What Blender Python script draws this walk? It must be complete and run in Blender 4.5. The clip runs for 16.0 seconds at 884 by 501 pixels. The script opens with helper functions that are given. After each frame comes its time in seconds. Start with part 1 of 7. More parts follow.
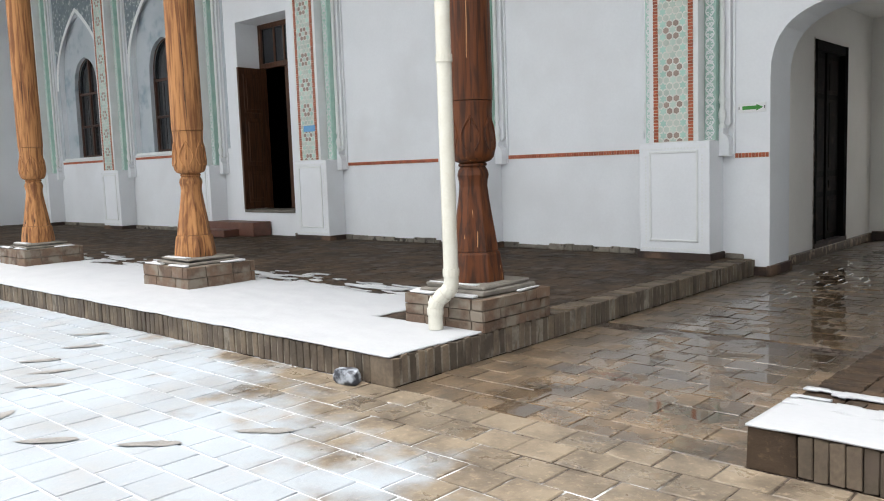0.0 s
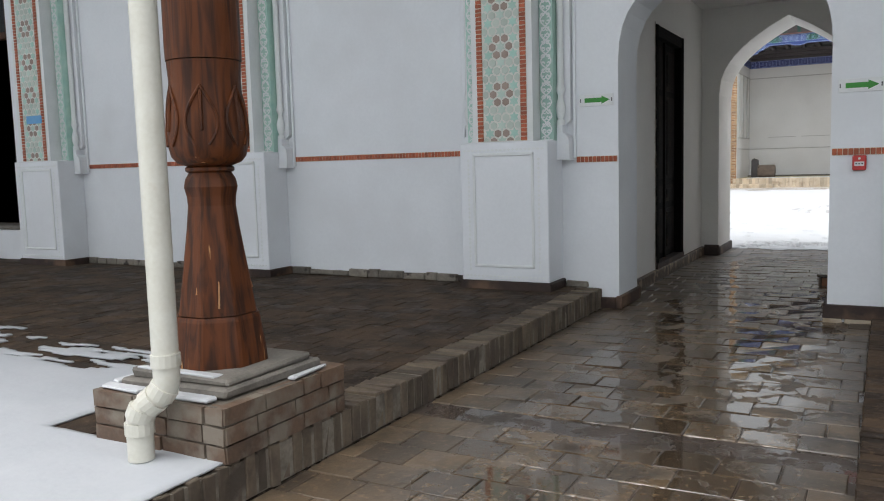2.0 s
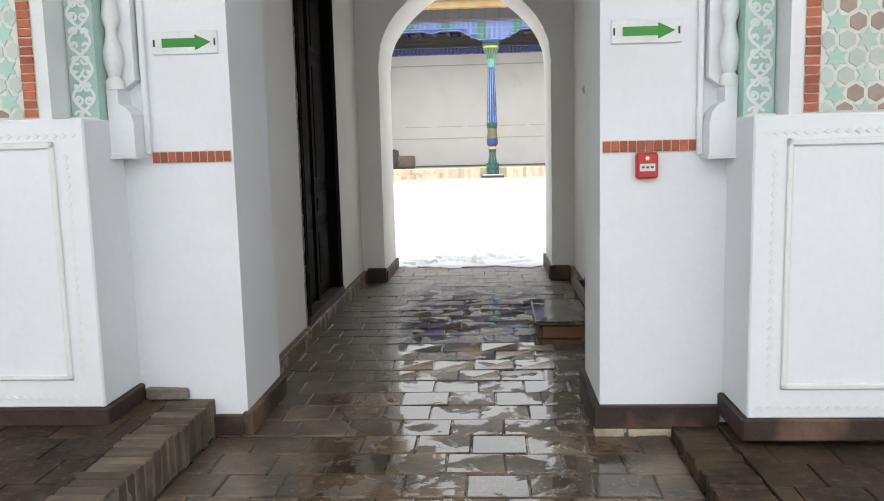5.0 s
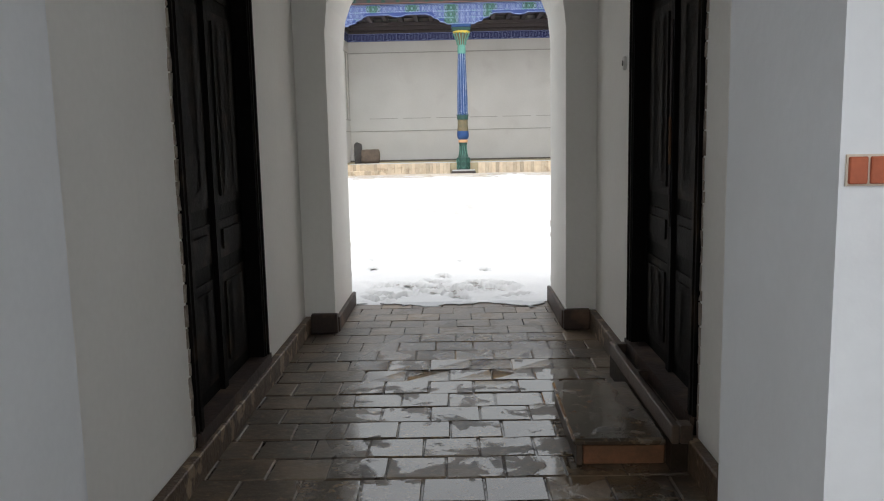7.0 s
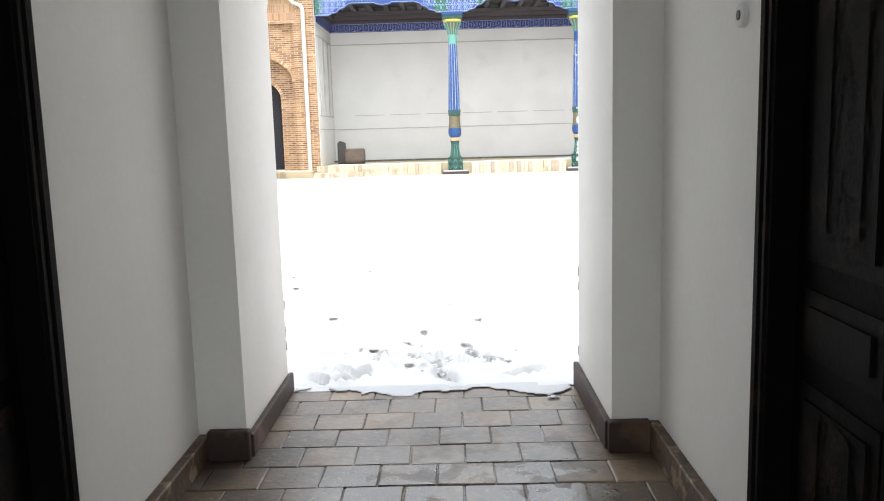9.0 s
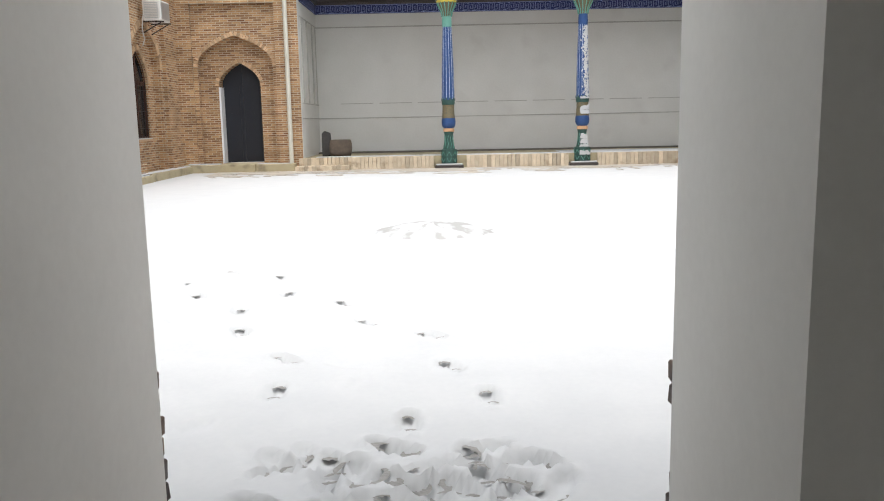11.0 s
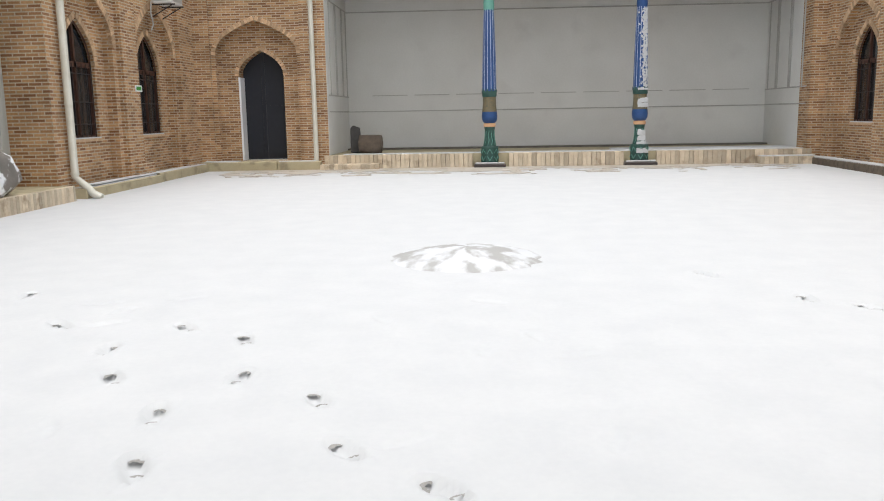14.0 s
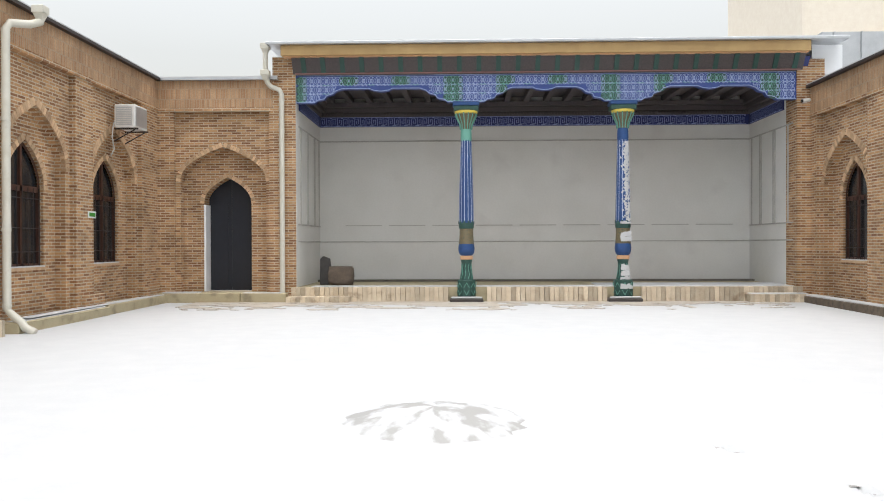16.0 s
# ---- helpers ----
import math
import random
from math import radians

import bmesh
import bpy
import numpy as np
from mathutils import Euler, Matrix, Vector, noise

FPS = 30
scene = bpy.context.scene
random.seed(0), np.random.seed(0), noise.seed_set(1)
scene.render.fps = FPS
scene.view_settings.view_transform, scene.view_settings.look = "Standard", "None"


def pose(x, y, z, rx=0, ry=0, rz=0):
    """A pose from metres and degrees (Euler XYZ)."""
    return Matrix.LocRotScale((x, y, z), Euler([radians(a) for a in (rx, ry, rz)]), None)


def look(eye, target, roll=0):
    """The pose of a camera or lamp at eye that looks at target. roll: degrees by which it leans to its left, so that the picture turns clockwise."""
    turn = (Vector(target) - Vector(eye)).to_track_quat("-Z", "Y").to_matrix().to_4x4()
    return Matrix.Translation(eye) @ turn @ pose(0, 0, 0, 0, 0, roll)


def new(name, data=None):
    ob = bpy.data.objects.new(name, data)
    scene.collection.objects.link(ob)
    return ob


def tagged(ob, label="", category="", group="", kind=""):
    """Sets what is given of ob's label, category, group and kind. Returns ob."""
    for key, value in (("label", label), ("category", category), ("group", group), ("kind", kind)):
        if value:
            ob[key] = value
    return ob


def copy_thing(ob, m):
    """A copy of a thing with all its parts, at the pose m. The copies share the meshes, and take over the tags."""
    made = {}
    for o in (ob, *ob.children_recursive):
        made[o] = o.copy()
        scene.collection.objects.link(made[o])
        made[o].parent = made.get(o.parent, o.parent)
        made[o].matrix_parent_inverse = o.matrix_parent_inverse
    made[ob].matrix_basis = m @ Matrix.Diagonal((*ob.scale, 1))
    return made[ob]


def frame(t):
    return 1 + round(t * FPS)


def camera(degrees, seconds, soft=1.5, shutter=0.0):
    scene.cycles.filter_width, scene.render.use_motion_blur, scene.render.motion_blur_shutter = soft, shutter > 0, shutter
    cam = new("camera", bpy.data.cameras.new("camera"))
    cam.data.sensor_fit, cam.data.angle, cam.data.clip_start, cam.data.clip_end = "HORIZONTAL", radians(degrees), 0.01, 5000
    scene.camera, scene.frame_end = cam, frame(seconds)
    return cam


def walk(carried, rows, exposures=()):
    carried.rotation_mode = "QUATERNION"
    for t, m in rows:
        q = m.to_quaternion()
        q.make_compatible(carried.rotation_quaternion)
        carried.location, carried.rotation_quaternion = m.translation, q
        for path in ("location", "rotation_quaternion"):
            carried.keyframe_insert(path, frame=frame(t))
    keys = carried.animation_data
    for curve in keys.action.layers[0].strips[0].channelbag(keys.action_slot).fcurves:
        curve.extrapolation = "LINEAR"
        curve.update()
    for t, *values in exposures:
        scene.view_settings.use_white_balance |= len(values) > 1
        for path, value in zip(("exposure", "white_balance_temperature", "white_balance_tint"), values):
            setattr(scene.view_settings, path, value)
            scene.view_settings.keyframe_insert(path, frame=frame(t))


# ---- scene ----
cam = camera(57.3, 16.0, soft=1.05)
PATH = [
    (0, (-0.204, 0.603, 1.326), (-1.547, 2.071, 1.122), -2.0),
    (0.5, (-0.528, 1.046, 1.332), (-1.787, 2.586, 1.123), -1.6),
    (1, (-0.878, 1.552, 1.317), (-1.97, 3.215, 1.111), -1.2),
    (1.5, (-1.178, 2.045, 1.326), (-2.241, 3.726, 1.12), -1.4),
    (2, (-1.471, 2.554, 1.326), (-2.427, 4.298, 1.117), -1.6),
    (2.5, (-1.667, 3.098, 1.326), (-2.555, 4.876, 1.104), -1.9),
    (3, (-1.883, 3.634, 1.316), (-2.519, 5.516, 1.089), -1.1),
    (3.5, (-2.016, 4.197, 1.325), (-2.525, 6.116, 1.086), -1.0),
    (4, (-2.194, 4.75, 1.327), (-2.484, 6.713, 1.076), -0.9),
    (4.5, (-2.277, 5.317, 1.348), (-2.458, 7.293, 1.092), -1.2),
    (7, (-2.526, 8.168, 1.42), (-2.568, 10.147, 1.14), -1.2),
    (7.5, (-2.523, 8.727, 1.436), (-2.566, 10.705, 1.146), -1.5),
    (8, (-2.485, 9.283, 1.464), (-2.524, 11.261, 1.173), -1.5),
    (8.5, (-2.495, 9.844, 1.482), (-2.528, 11.822, 1.19), -1.5),
    (9, (-2.462, 10.402, 1.485), (-2.49, 12.381, 1.194), -1.6),
    (9.5, (-2.47, 10.943, 1.475), (-2.488, 12.921, 1.181), -1.5),
    (11.8, (-2.509, 13.198, 1.531), (-2.517, 15.171, 1.203), -1.1),
    (12, (-2.514, 13.408, 1.535), (-2.517, 15.380, 1.205), -1.3),
    (12.5, (-2.456, 13.813, 1.526), (-2.457, 15.785, 1.192), -1.4),
    (13, (-2.449, 14.190, 1.510), (-2.446, 16.160, 1.167), -1.2),
    (13.5, (-2.456, 14.560, 1.528), (-2.425, 16.530, 1.187), -1.1),
    (14, (-2.412, 14.817, 1.549), (-2.523, 16.786, 1.216), -1.0),
    (14.5, (-2.438, 15.177, 1.534), (-2.582, 17.144, 1.205), -0.6),
    (15, (-2.413, 15.56, 1.512), (-2.53, 17.529, 1.186), -0.9),
    (15.5, (-2.309, 15.895, 1.552), (-2.413, 17.881, 1.341), -0.5),
    (16, (-2.359, 16.171, 1.594), (-2.415, 18.17, 1.577), -0.2),
]
walk(cam, [(t, look(eye, target, roll)) for t, eye, target, roll in PATH],
     exposures=[(0, 1.18, 6500, 10), (1, 0.93, 6420, 10), (1.5, 0.76, 6300, 10), (2, 0.72, 6280, 10), (2.5, 0.86, 6280, 10), (3, 1.05, 6300, 10), (3.5, 1.3, 6420, 10), (4.5, 1.63, 6480, 10), (5.5, 1.55, 6480, 10), (7, 1.02, 6480, 10), (7.5, 0.58, 6450, 10), (8, 1.0, 6350, 10), (8.5, 1.55, 6300, 10), (9, 1.85, 6300, 10), (9.5, 1.92, 6380, 10), (10.5, 1.15, 6500, 10), (12, 0.32, 6500, 10), (12.5, 0.3, 6500, 10), (13, 0.3, 6500, 10), (13.5, 0.38, 6500, 10), (14.5, 0.5, 6500, 10), (15.5, 0.52, 6500, 10), (16, 0.62, 6500, 10)])

# ---- world and light: an overcast, snowing winter day ----
SUN_EL, SUN_AZ = radians(80), radians(186)
world = bpy.data.worlds.new("overcast_sky")
scene.world = world
world.use_nodes = True
wn, wl = world.node_tree.nodes, world.node_tree.links
wn.clear()
sky = wn.new("ShaderNodeTexSky")
sky.sky_type, sky.sun_disc, sky.sun_elevation, sky.sun_rotation = "NISHITA", False, SUN_EL, SUN_AZ
sky.air_density, sky.dust_density, sky.ozone_density = 2.0, 6.0, 1.0
grey = wn.new("ShaderNodeHueSaturation")
grey.inputs["Saturation"].default_value = 0.2
grey.inputs["Value"].default_value = 1.12
wbg = wn.new("ShaderNodeBackground")
wbg.inputs["Strength"].default_value = 0.15
wout = wn.new("ShaderNodeOutputWorld")
wl.new(sky.outputs["Color"], grey.inputs["Color"])
wl.new(grey.outputs["Color"], wbg.inputs["Color"])
wl.new(wbg.outputs["Background"], wout.inputs["Surface"])
sun = new("sun", bpy.data.lights.new("sun", "SUN"))
sun.data.energy, sun.data.angle, sun.data.color = 0.22, radians(70), (1.0, 0.99, 0.97)
sun.matrix_world = look((0, 0, 30), (-30 * math.sin(SUN_AZ) / math.tan(SUN_EL), -30 * math.cos(SUN_AZ) / math.tan(SUN_EL), 0))


# ---- materials ----
def mat(name, base, alt=None, rough=0.7, metal=0.0, scale=8.0, bump=0.15, fine=60.0, spots=None, spot_scale=2.0, spot_lo=0.55, spot_hi=0.7, rough_alt=None, vary=0.0, coat=0.0, spec=0.5):
    """A surface with a broad and a fine variation, relief, and optional stains."""
    m = bpy.data.materials.new(name)
    m.use_nodes = True
    n, k = m.node_tree.nodes, m.node_tree.links
    b = n["Principled BSDF"]
    b.inputs["Metallic"].default_value = metal
    b.inputs["Coat Weight"].default_value = coat
    b.inputs["Specular IOR Level"].default_value = spec
    co = n.new("ShaderNodeTexCoord")
    geo = n.new("ShaderNodeNewGeometry")
    n1 = n.new("ShaderNodeTexNoise")
    n1.inputs["Scale"].default_value, n1.inputs["Detail"].default_value = scale, 6
    n2 = n.new("ShaderNodeTexNoise")
    n2.inputs["Scale"].default_value, n2.inputs["Detail"].default_value = fine, 4
    k.new(geo.outputs["Position"], n1.inputs["Vector"])
    k.new(geo.outputs["Position"], n2.inputs["Vector"])
    alt = alt or tuple(c * 0.82 for c in base)
    mix = n.new("ShaderNodeMix")
    mix.data_type = "RGBA"
    mix.inputs["A"].default_value, mix.inputs["B"].default_value = (*base, 1), (*alt, 1)
    add = n.new("ShaderNodeMath")
    add.operation = "MULTIPLY_ADD"
    add.inputs[1].default_value, add.inputs[2].default_value = 0.5, 0.0
    k.new(n2.outputs["Fac"], add.inputs[0])
    sm = n.new("ShaderNodeMath")
    sm.operation = "ADD"
    k.new(n1.outputs["Fac"], sm.inputs[0])
    k.new(add.outputs[0], sm.inputs[1])
    ramp = n.new("ShaderNodeMapRange")
    ramp.inputs["From Min"].default_value, ramp.inputs["From Max"].default_value = 0.5, 1.0
    k.new(sm.outputs[0], ramp.inputs["Value"])
    k.new(ramp.outputs["Result"], mix.inputs["Factor"])
    colour = mix.outputs["Result"]
    if vary:
        oi = n.new("ShaderNodeObjectInfo")
        hv = n.new("ShaderNodeHueSaturation")
        mr = n.new("ShaderNodeMapRange")
        mr.inputs["To Min"].default_value, mr.inputs["To Max"].default_value = 1 - vary, 1 + vary
        rs = n.new("ShaderNodeMath")
        rs.operation = "ADD"
        fr = n.new("ShaderNodeMath")
        fr.operation = "FRACT"
        k.new(oi.outputs["Random"], rs.inputs[0])
        k.new(geo.outputs["Random Per Island"], rs.inputs[1])
        k.new(rs.outputs[0], fr.inputs[0])
        k.new(fr.outputs[0], mr.inputs["Value"])
        k.new(mr.outputs["Result"], hv.inputs["Value"])
        k.new(colour, hv.inputs["Color"])
        colour = hv.outputs["Color"]
    b.inputs["Roughness"].default_value = rough
    if spots or rough_alt is not None:
        n3 = n.new("ShaderNodeTexNoise")
        n3.inputs["Scale"].default_value, n3.inputs["Detail"].default_value = spot_scale, 7
        k.new(geo.outputs["Position"], n3.inputs["Vector"])
        r3 = n.new("ShaderNodeMapRange")
        r3.inputs["From Min"].default_value, r3.inputs["From Max"].default_value = spot_lo, spot_hi
        k.new(n3.outputs["Fac"], r3.inputs["Value"])
        if spots:
            m3 = n.new("ShaderNodeMix")
            m3.data_type = "RGBA"
            m3.inputs["B"].default_value = (*spots, 1)
            k.new(colour, m3.inputs["A"])
            k.new(r3.outputs["Result"], m3.inputs["Factor"])
            colour = m3.outputs["Result"]
        if rough_alt is not None:
            r4 = n.new("ShaderNodeMapRange")
            r4.inputs["To Min"].default_value, r4.inputs["To Max"].default_value = rough, rough_alt
            k.new(r3.outputs["Result"], r4.inputs["Value"])
            k.new(r4.outputs["Result"], b.inputs["Roughness"])
    k.new(colour, b.inputs["Base Color"])
    if bump:
        bp = n.new("ShaderNodeBump")
        bp.inputs["Strength"].default_value, bp.inputs["Distance"].default_value = bump, 0.01
        k.new(sm.outputs[0], bp.inputs["Height"])
        k.new(bp.outputs["Normal"], b.inputs["Normal"])
    return m


def brick_mat(name, c1, c2, mortar, width=0.25, height=0.066, joint=0.011):
    """Brickwork for walls that run along x or y."""
    m = bpy.data.materials.new(name)
    m.use_nodes = True
    n, k = m.node_tree.nodes, m.node_tree.links
    b = n["Principled BSDF"]
    b.inputs["Roughness"].default_value = 0.85
    geo = n.new("ShaderNodeNewGeometry")
    sep, com, ad = n.new("ShaderNodeSeparateXYZ"), n.new("ShaderNodeCombineXYZ"), n.new("ShaderNodeMath")
    k.new(geo.outputs["Position"], sep.inputs[0])
    k.new(sep.outputs["X"], ad.inputs[0])
    k.new(sep.outputs["Y"], ad.inputs[1])
    k.new(ad.outputs[0], com.inputs["X"])
    k.new(sep.outputs["Z"], com.inputs["Y"])
    br = n.new("ShaderNodeTexBrick")
    br.inputs["Scale"].default_value = 1.0
    br.inputs["Brick Width"].default_value, br.inputs["Row Height"].default_value = width, height
    br.inputs["Mortar Size"].default_value, br.inputs["Mortar Smooth"].default_value, br.inputs["Bias"].default_value = joint, 0.3, -0.1
    br.inputs["Color1"].default_value, br.inputs["Color2"].default_value, br.inputs["Mortar"].default_value = (*c1, 1), (*c2, 1), (*mortar, 1)
    k.new(com.outputs[0], br.inputs["Vector"])
    nz = n.new("ShaderNodeTexNoise")
    nz.inputs["Scale"].default_value, nz.inputs["Detail"].default_value = 1.3, 6
    k.new(geo.outputs["Position"], nz.inputs["Vector"])
    nf = n.new("ShaderNodeTexNoise")
    nf.inputs["Scale"].default_value, nf.inputs["Detail"].default_value = 28, 4
    k.new(geo.outputs["Position"], nf.inputs["Vector"])
    hs = n.new("ShaderNodeHueSaturation")
    mr = n.new("ShaderNodeMapRange")
    mr.inputs["From Min"].default_value, mr.inputs["From Max"].default_value = 0.3, 0.7
    mr.inputs["To Min"].default_value, mr.inputs["To Max"].default_value = 0.78, 1.2
    k.new(nz.outputs["Fac"], mr.inputs["Value"])
    mf = n.new("ShaderNodeMapRange")
    mf.inputs["From Min"].default_value, mf.inputs["From Max"].default_value = 0.3, 0.7
    mf.inputs["To Min"].default_value, mf.inputs["To Max"].default_value = 0.85, 1.12
    k.new(nf.outputs["Fac"], mf.inputs["Value"])
    mu = n.new("ShaderNodeMath")
    mu.operation = "MULTIPLY"
    k.new(mr.outputs["Result"], mu.inputs[0])
    k.new(mf.outputs["Result"], mu.inputs[1])
    k.new(mu.outputs[0], hs.inputs["Value"])
    k.new(br.outputs["Color"], hs.inputs["Color"])
    k.new(hs.outputs["Color"], b.inputs["Base Color"])
    bp = n.new("ShaderNodeBump")
    bp.invert = True
    bp.inputs["Strength"].default_value, bp.inputs["Distance"].default_value = 0.8, 0.01
    k.new(br.outputs["Fac"], bp.inputs["Height"])
    k.new(bp.outputs["Normal"], b.inputs["Normal"])
    return m


def wood_mat(name, c1, c2, crack, along=(14, 14, 0.9), rough=0.55):
    """Weathered timber whose grain and checks run upright."""
    m = bpy.data.materials.new(name)
    m.use_nodes = True
    n, k = m.node_tree.nodes, m.node_tree.links
    b = n["Principled BSDF"]
    b.inputs["Roughness"].default_value = rough
    b.inputs["Specular IOR Level"].default_value = 0.25
    geo = n.new("ShaderNodeNewGeometry")
    mp = n.new("ShaderNodeMapping")
    mp.inputs["Scale"].default_value = along
    k.new(geo.outputs["Position"], mp.inputs["Vector"])
    n1 = n.new("ShaderNodeTexNoise")
    n1.inputs["Scale"].default_value, n1.inputs["Detail"].default_value, n1.inputs["Distortion"].default_value = 2.2, 8, 0.6
    k.new(mp.outputs["Vector"], n1.inputs["Vector"])
    rp = n.new("ShaderNodeValToRGB")
    e = rp.color_ramp.elements
    e[0].position, e[0].color = 0.38, (*c2, 1)
    e[1].position, e[1].color = 0.58, (*c1, 1)
    k.new(n1.outputs["Fac"], rp.inputs["Fac"])
    n2 = n.new("ShaderNodeTexNoise")
    n2.inputs["Scale"].default_value, n2.inputs["Detail"].default_value = 1.1, 3
    mp2 = n.new("ShaderNodeMapping")
    mp2.inputs["Scale"].default_value = (22, 22, 0.5)
    k.new(geo.outputs["Position"], mp2.inputs["Vector"])
    k.new(mp2.outputs["Vector"], n2.inputs["Vector"])
    r2 = n.new("ShaderNodeMapRange")
    r2.inputs["From Min"].default_value, r2.inputs["From Max"].default_value = 0.665, 0.70
    k.new(n2.outputs["Fac"], r2.inputs["Value"])
    mx = n.new("ShaderNodeMix")
    mx.data_type = "RGBA"
    mx.inputs["B"].default_value = (*crack, 1)
    k.new(rp.outputs["Color"], mx.inputs["A"])
    k.new(r2.outputs["Result"], mx.inputs["Factor"])
    k.new(mx.outputs["Result"], b.inputs["Base Color"])
    bp = n.new("ShaderNodeBump")
    bp.inputs["Strength"].default_value, bp.inputs["Distance"].default_value = 0.5, 0.008
    k.new(n1.outputs["Fac"], bp.inputs["Height"])
    k.new(bp.outputs["Normal"], b.inputs["Normal"])
    return m


def tile_mat(name, base, alt, wet_dark, snow_mask=None, rough_lo=0.06, rough_hi=0.5, puddle=(0.50, 0.56), hollow=None, snow_col=(0.34, 0.38, 0.415), dry_from=None, spec=0.5):
    """Worn paving tiles, rain-wet: water films lie in patches, and snow where snow_mask (x, y, dx, dy, width) says so: it lies on the far side of a line."""
    m = bpy.data.materials.new(name)
    m.use_nodes = True
    n, k = m.node_tree.nodes, m.node_tree.links
    b = n["Principled BSDF"]
    geo = n.new("ShaderNodeNewGeometry")
    oi = n.new("ShaderNodeObjectInfo")
    pos = geo.outputs["Position"]

    def noise_node(scale, detail, rough=0.55, distort=0.0):
        q = n.new("ShaderNodeTexNoise")
        q.inputs["Scale"].default_value, q.inputs["Detail"].default_value = scale, detail
        q.inputs["Roughness"].default_value, q.inputs["Distortion"].default_value = rough, distort
        k.new(pos, q.inputs["Vector"])
        return q.outputs["Fac"]

    def remap(v, a, c, lo=0.0, hi=1.0):
        q = n.new("ShaderNodeMapRange")
        for key, val in (("From Min", a), ("From Max", c), ("To Min", lo), ("To Max", hi)):
            q.inputs[key].default_value = val
        k.new(v, q.inputs["Value"])
        return q.outputs["Result"]

    def math_node(op, a, c):
        q = n.new("ShaderNodeMath")
        q.operation = op
        for i, v in enumerate((a, c)):
            if isinstance(v, (int, float)):
                q.inputs[i].default_value = v
            else:
                k.new(v, q.inputs[i])
        return q.outputs[0]

    def blend(a, c, f):
        q = n.new("ShaderNodeMix")
        q.data_type = "RGBA"
        for key, v in (("A", a), ("B", c)):
            if isinstance(v, tuple):
                q.inputs[key].default_value = (*v, 1)
            else:
                k.new(v, q.inputs[key])
        k.new(f, q.inputs["Factor"])
        return q.outputs["Result"]

    rnd = math_node("FRACT", math_node("ADD", oi.outputs["Random"], geo.outputs["Random Per Island"]), 0)
    col = blend(base, alt, rnd)
    col = blend(col, wet_dark, remap(noise_node(3.2, 7, 0.65), 0.42, 0.62, 0.0, 0.85))
    col = blend(col, tuple(min(1, c * 1.35) for c in base), remap(noise_node(22, 6, 0.7), 0.55, 0.68, 0.0, 0.8))
    film = remap(math_node("ADD", noise_node(4.5, 5, 0.6, 0.4), math_node("MULTIPLY", rnd, 0.14)), puddle[0] + 0.07, puddle[1] + 0.07)
    if hollow:
        hx = n.new("ShaderNodeSeparateXYZ")
        k.new(pos, hx.inputs[0])
        off = math_node("ABSOLUTE", math_node("SUBTRACT", math_node("ADD", hx.outputs["X"], math_node("MULTIPLY", noise_node(1.7, 2), 0.5)), hollow[0] + 0.25), 0)
        film = math_node("MULTIPLY", film, remap(off, hollow[1], hollow[2], 1.0, 0.12))
    if dry_from:
        hy = n.new("ShaderNodeSeparateXYZ")
        k.new(pos, hy.inputs[0])
        film = math_node("MULTIPLY", film, remap(hy.outputs["Y"], dry_from[0], dry_from[1], 1.0, 0.3))
    ro = remap(film, 0, 1, rough_hi, rough_lo)
    if snow_mask:
        x0, y0, dx, dy, w = snow_mask
        sp = n.new("ShaderNodeSeparateXYZ")
        k.new(pos, sp.inputs[0])
        d = math_node("ADD", math_node("MULTIPLY", math_node("SUBTRACT", sp.outputs["X"], x0), dx), math_node("MULTIPLY", math_node("SUBTRACT", sp.outputs["Y"], y0), dy))
        d = math_node("ADD", d, remap(noise_node(2.4, 6), 0.25, 0.75, -0.75, 0.75))
        s = remap(d, 0, w)
        s = math_node("MULTIPLY", s, remap(noise_node(1.6, 5), 0.3, 0.6, 0.62, 1.0))
        col = blend(col, snow_col, s)
        ro = math_node("MAXIMUM", ro, math_node("MULTIPLY", s, 0.75))
    b.inputs["Specular IOR Level"].default_value = spec
    k.new(col, b.inputs["Base Color"])
    k.new(ro, b.inputs["Roughness"])
    bp = n.new("ShaderNodeBump")
    bp.inputs["Strength"].default_value, bp.inputs["Distance"].default_value = 0.35, 0.01
    h = math_node("MULTIPLY", noise_node(30, 5), math_node("SUBTRACT", 1.0, film))
    k.new(h, bp.inputs["Height"])
    k.new(bp.outputs["Normal"], b.inputs["Normal"])
    return m


M_PLASTER = mat("whitewash", (0.80, 0.825, 0.85), (0.74, 0.765, 0.79), 0.85, scale=1.2, bump=0.2, fine=35, spots=(0.70, 0.715, 0.73), spot_scale=0.8, spot_lo=0.52, spot_hi=0.75)
M_CREAM = mat("passage_plaster", (0.84, 0.83, 0.795), (0.78, 0.77, 0.735), 0.8, scale=1.5, bump=0.12, fine=30)
M_STUCCO = mat("carved_stucco", (0.78, 0.80, 0.80), (0.70, 0.73, 0.72), 0.8, scale=6, bump=0.3, fine=50)
M_GREYWALL = mat("portico_plaster", (0.74, 0.737, 0.715), (0.67, 0.667, 0.64), 0.8, scale=0.9, bump=0.12, fine=20, spots=(0.64, 0.63, 0.61), spot_scale=1.1, spot_lo=0.6, spot_hi=0.8)
M_RED = mat("red_brick_strip", (0.44, 0.115, 0.05), (0.33, 0.085, 0.04), 0.6, scale=20, fine=90, vary=0.25)
M_GROUT = mat("pale_grout", (0.70, 0.62, 0.52), None, 0.9, scale=20)
M_MOSBED = mat("cream_mosaic_bed", (0.74, 0.74, 0.68), None, 0.8, scale=10)
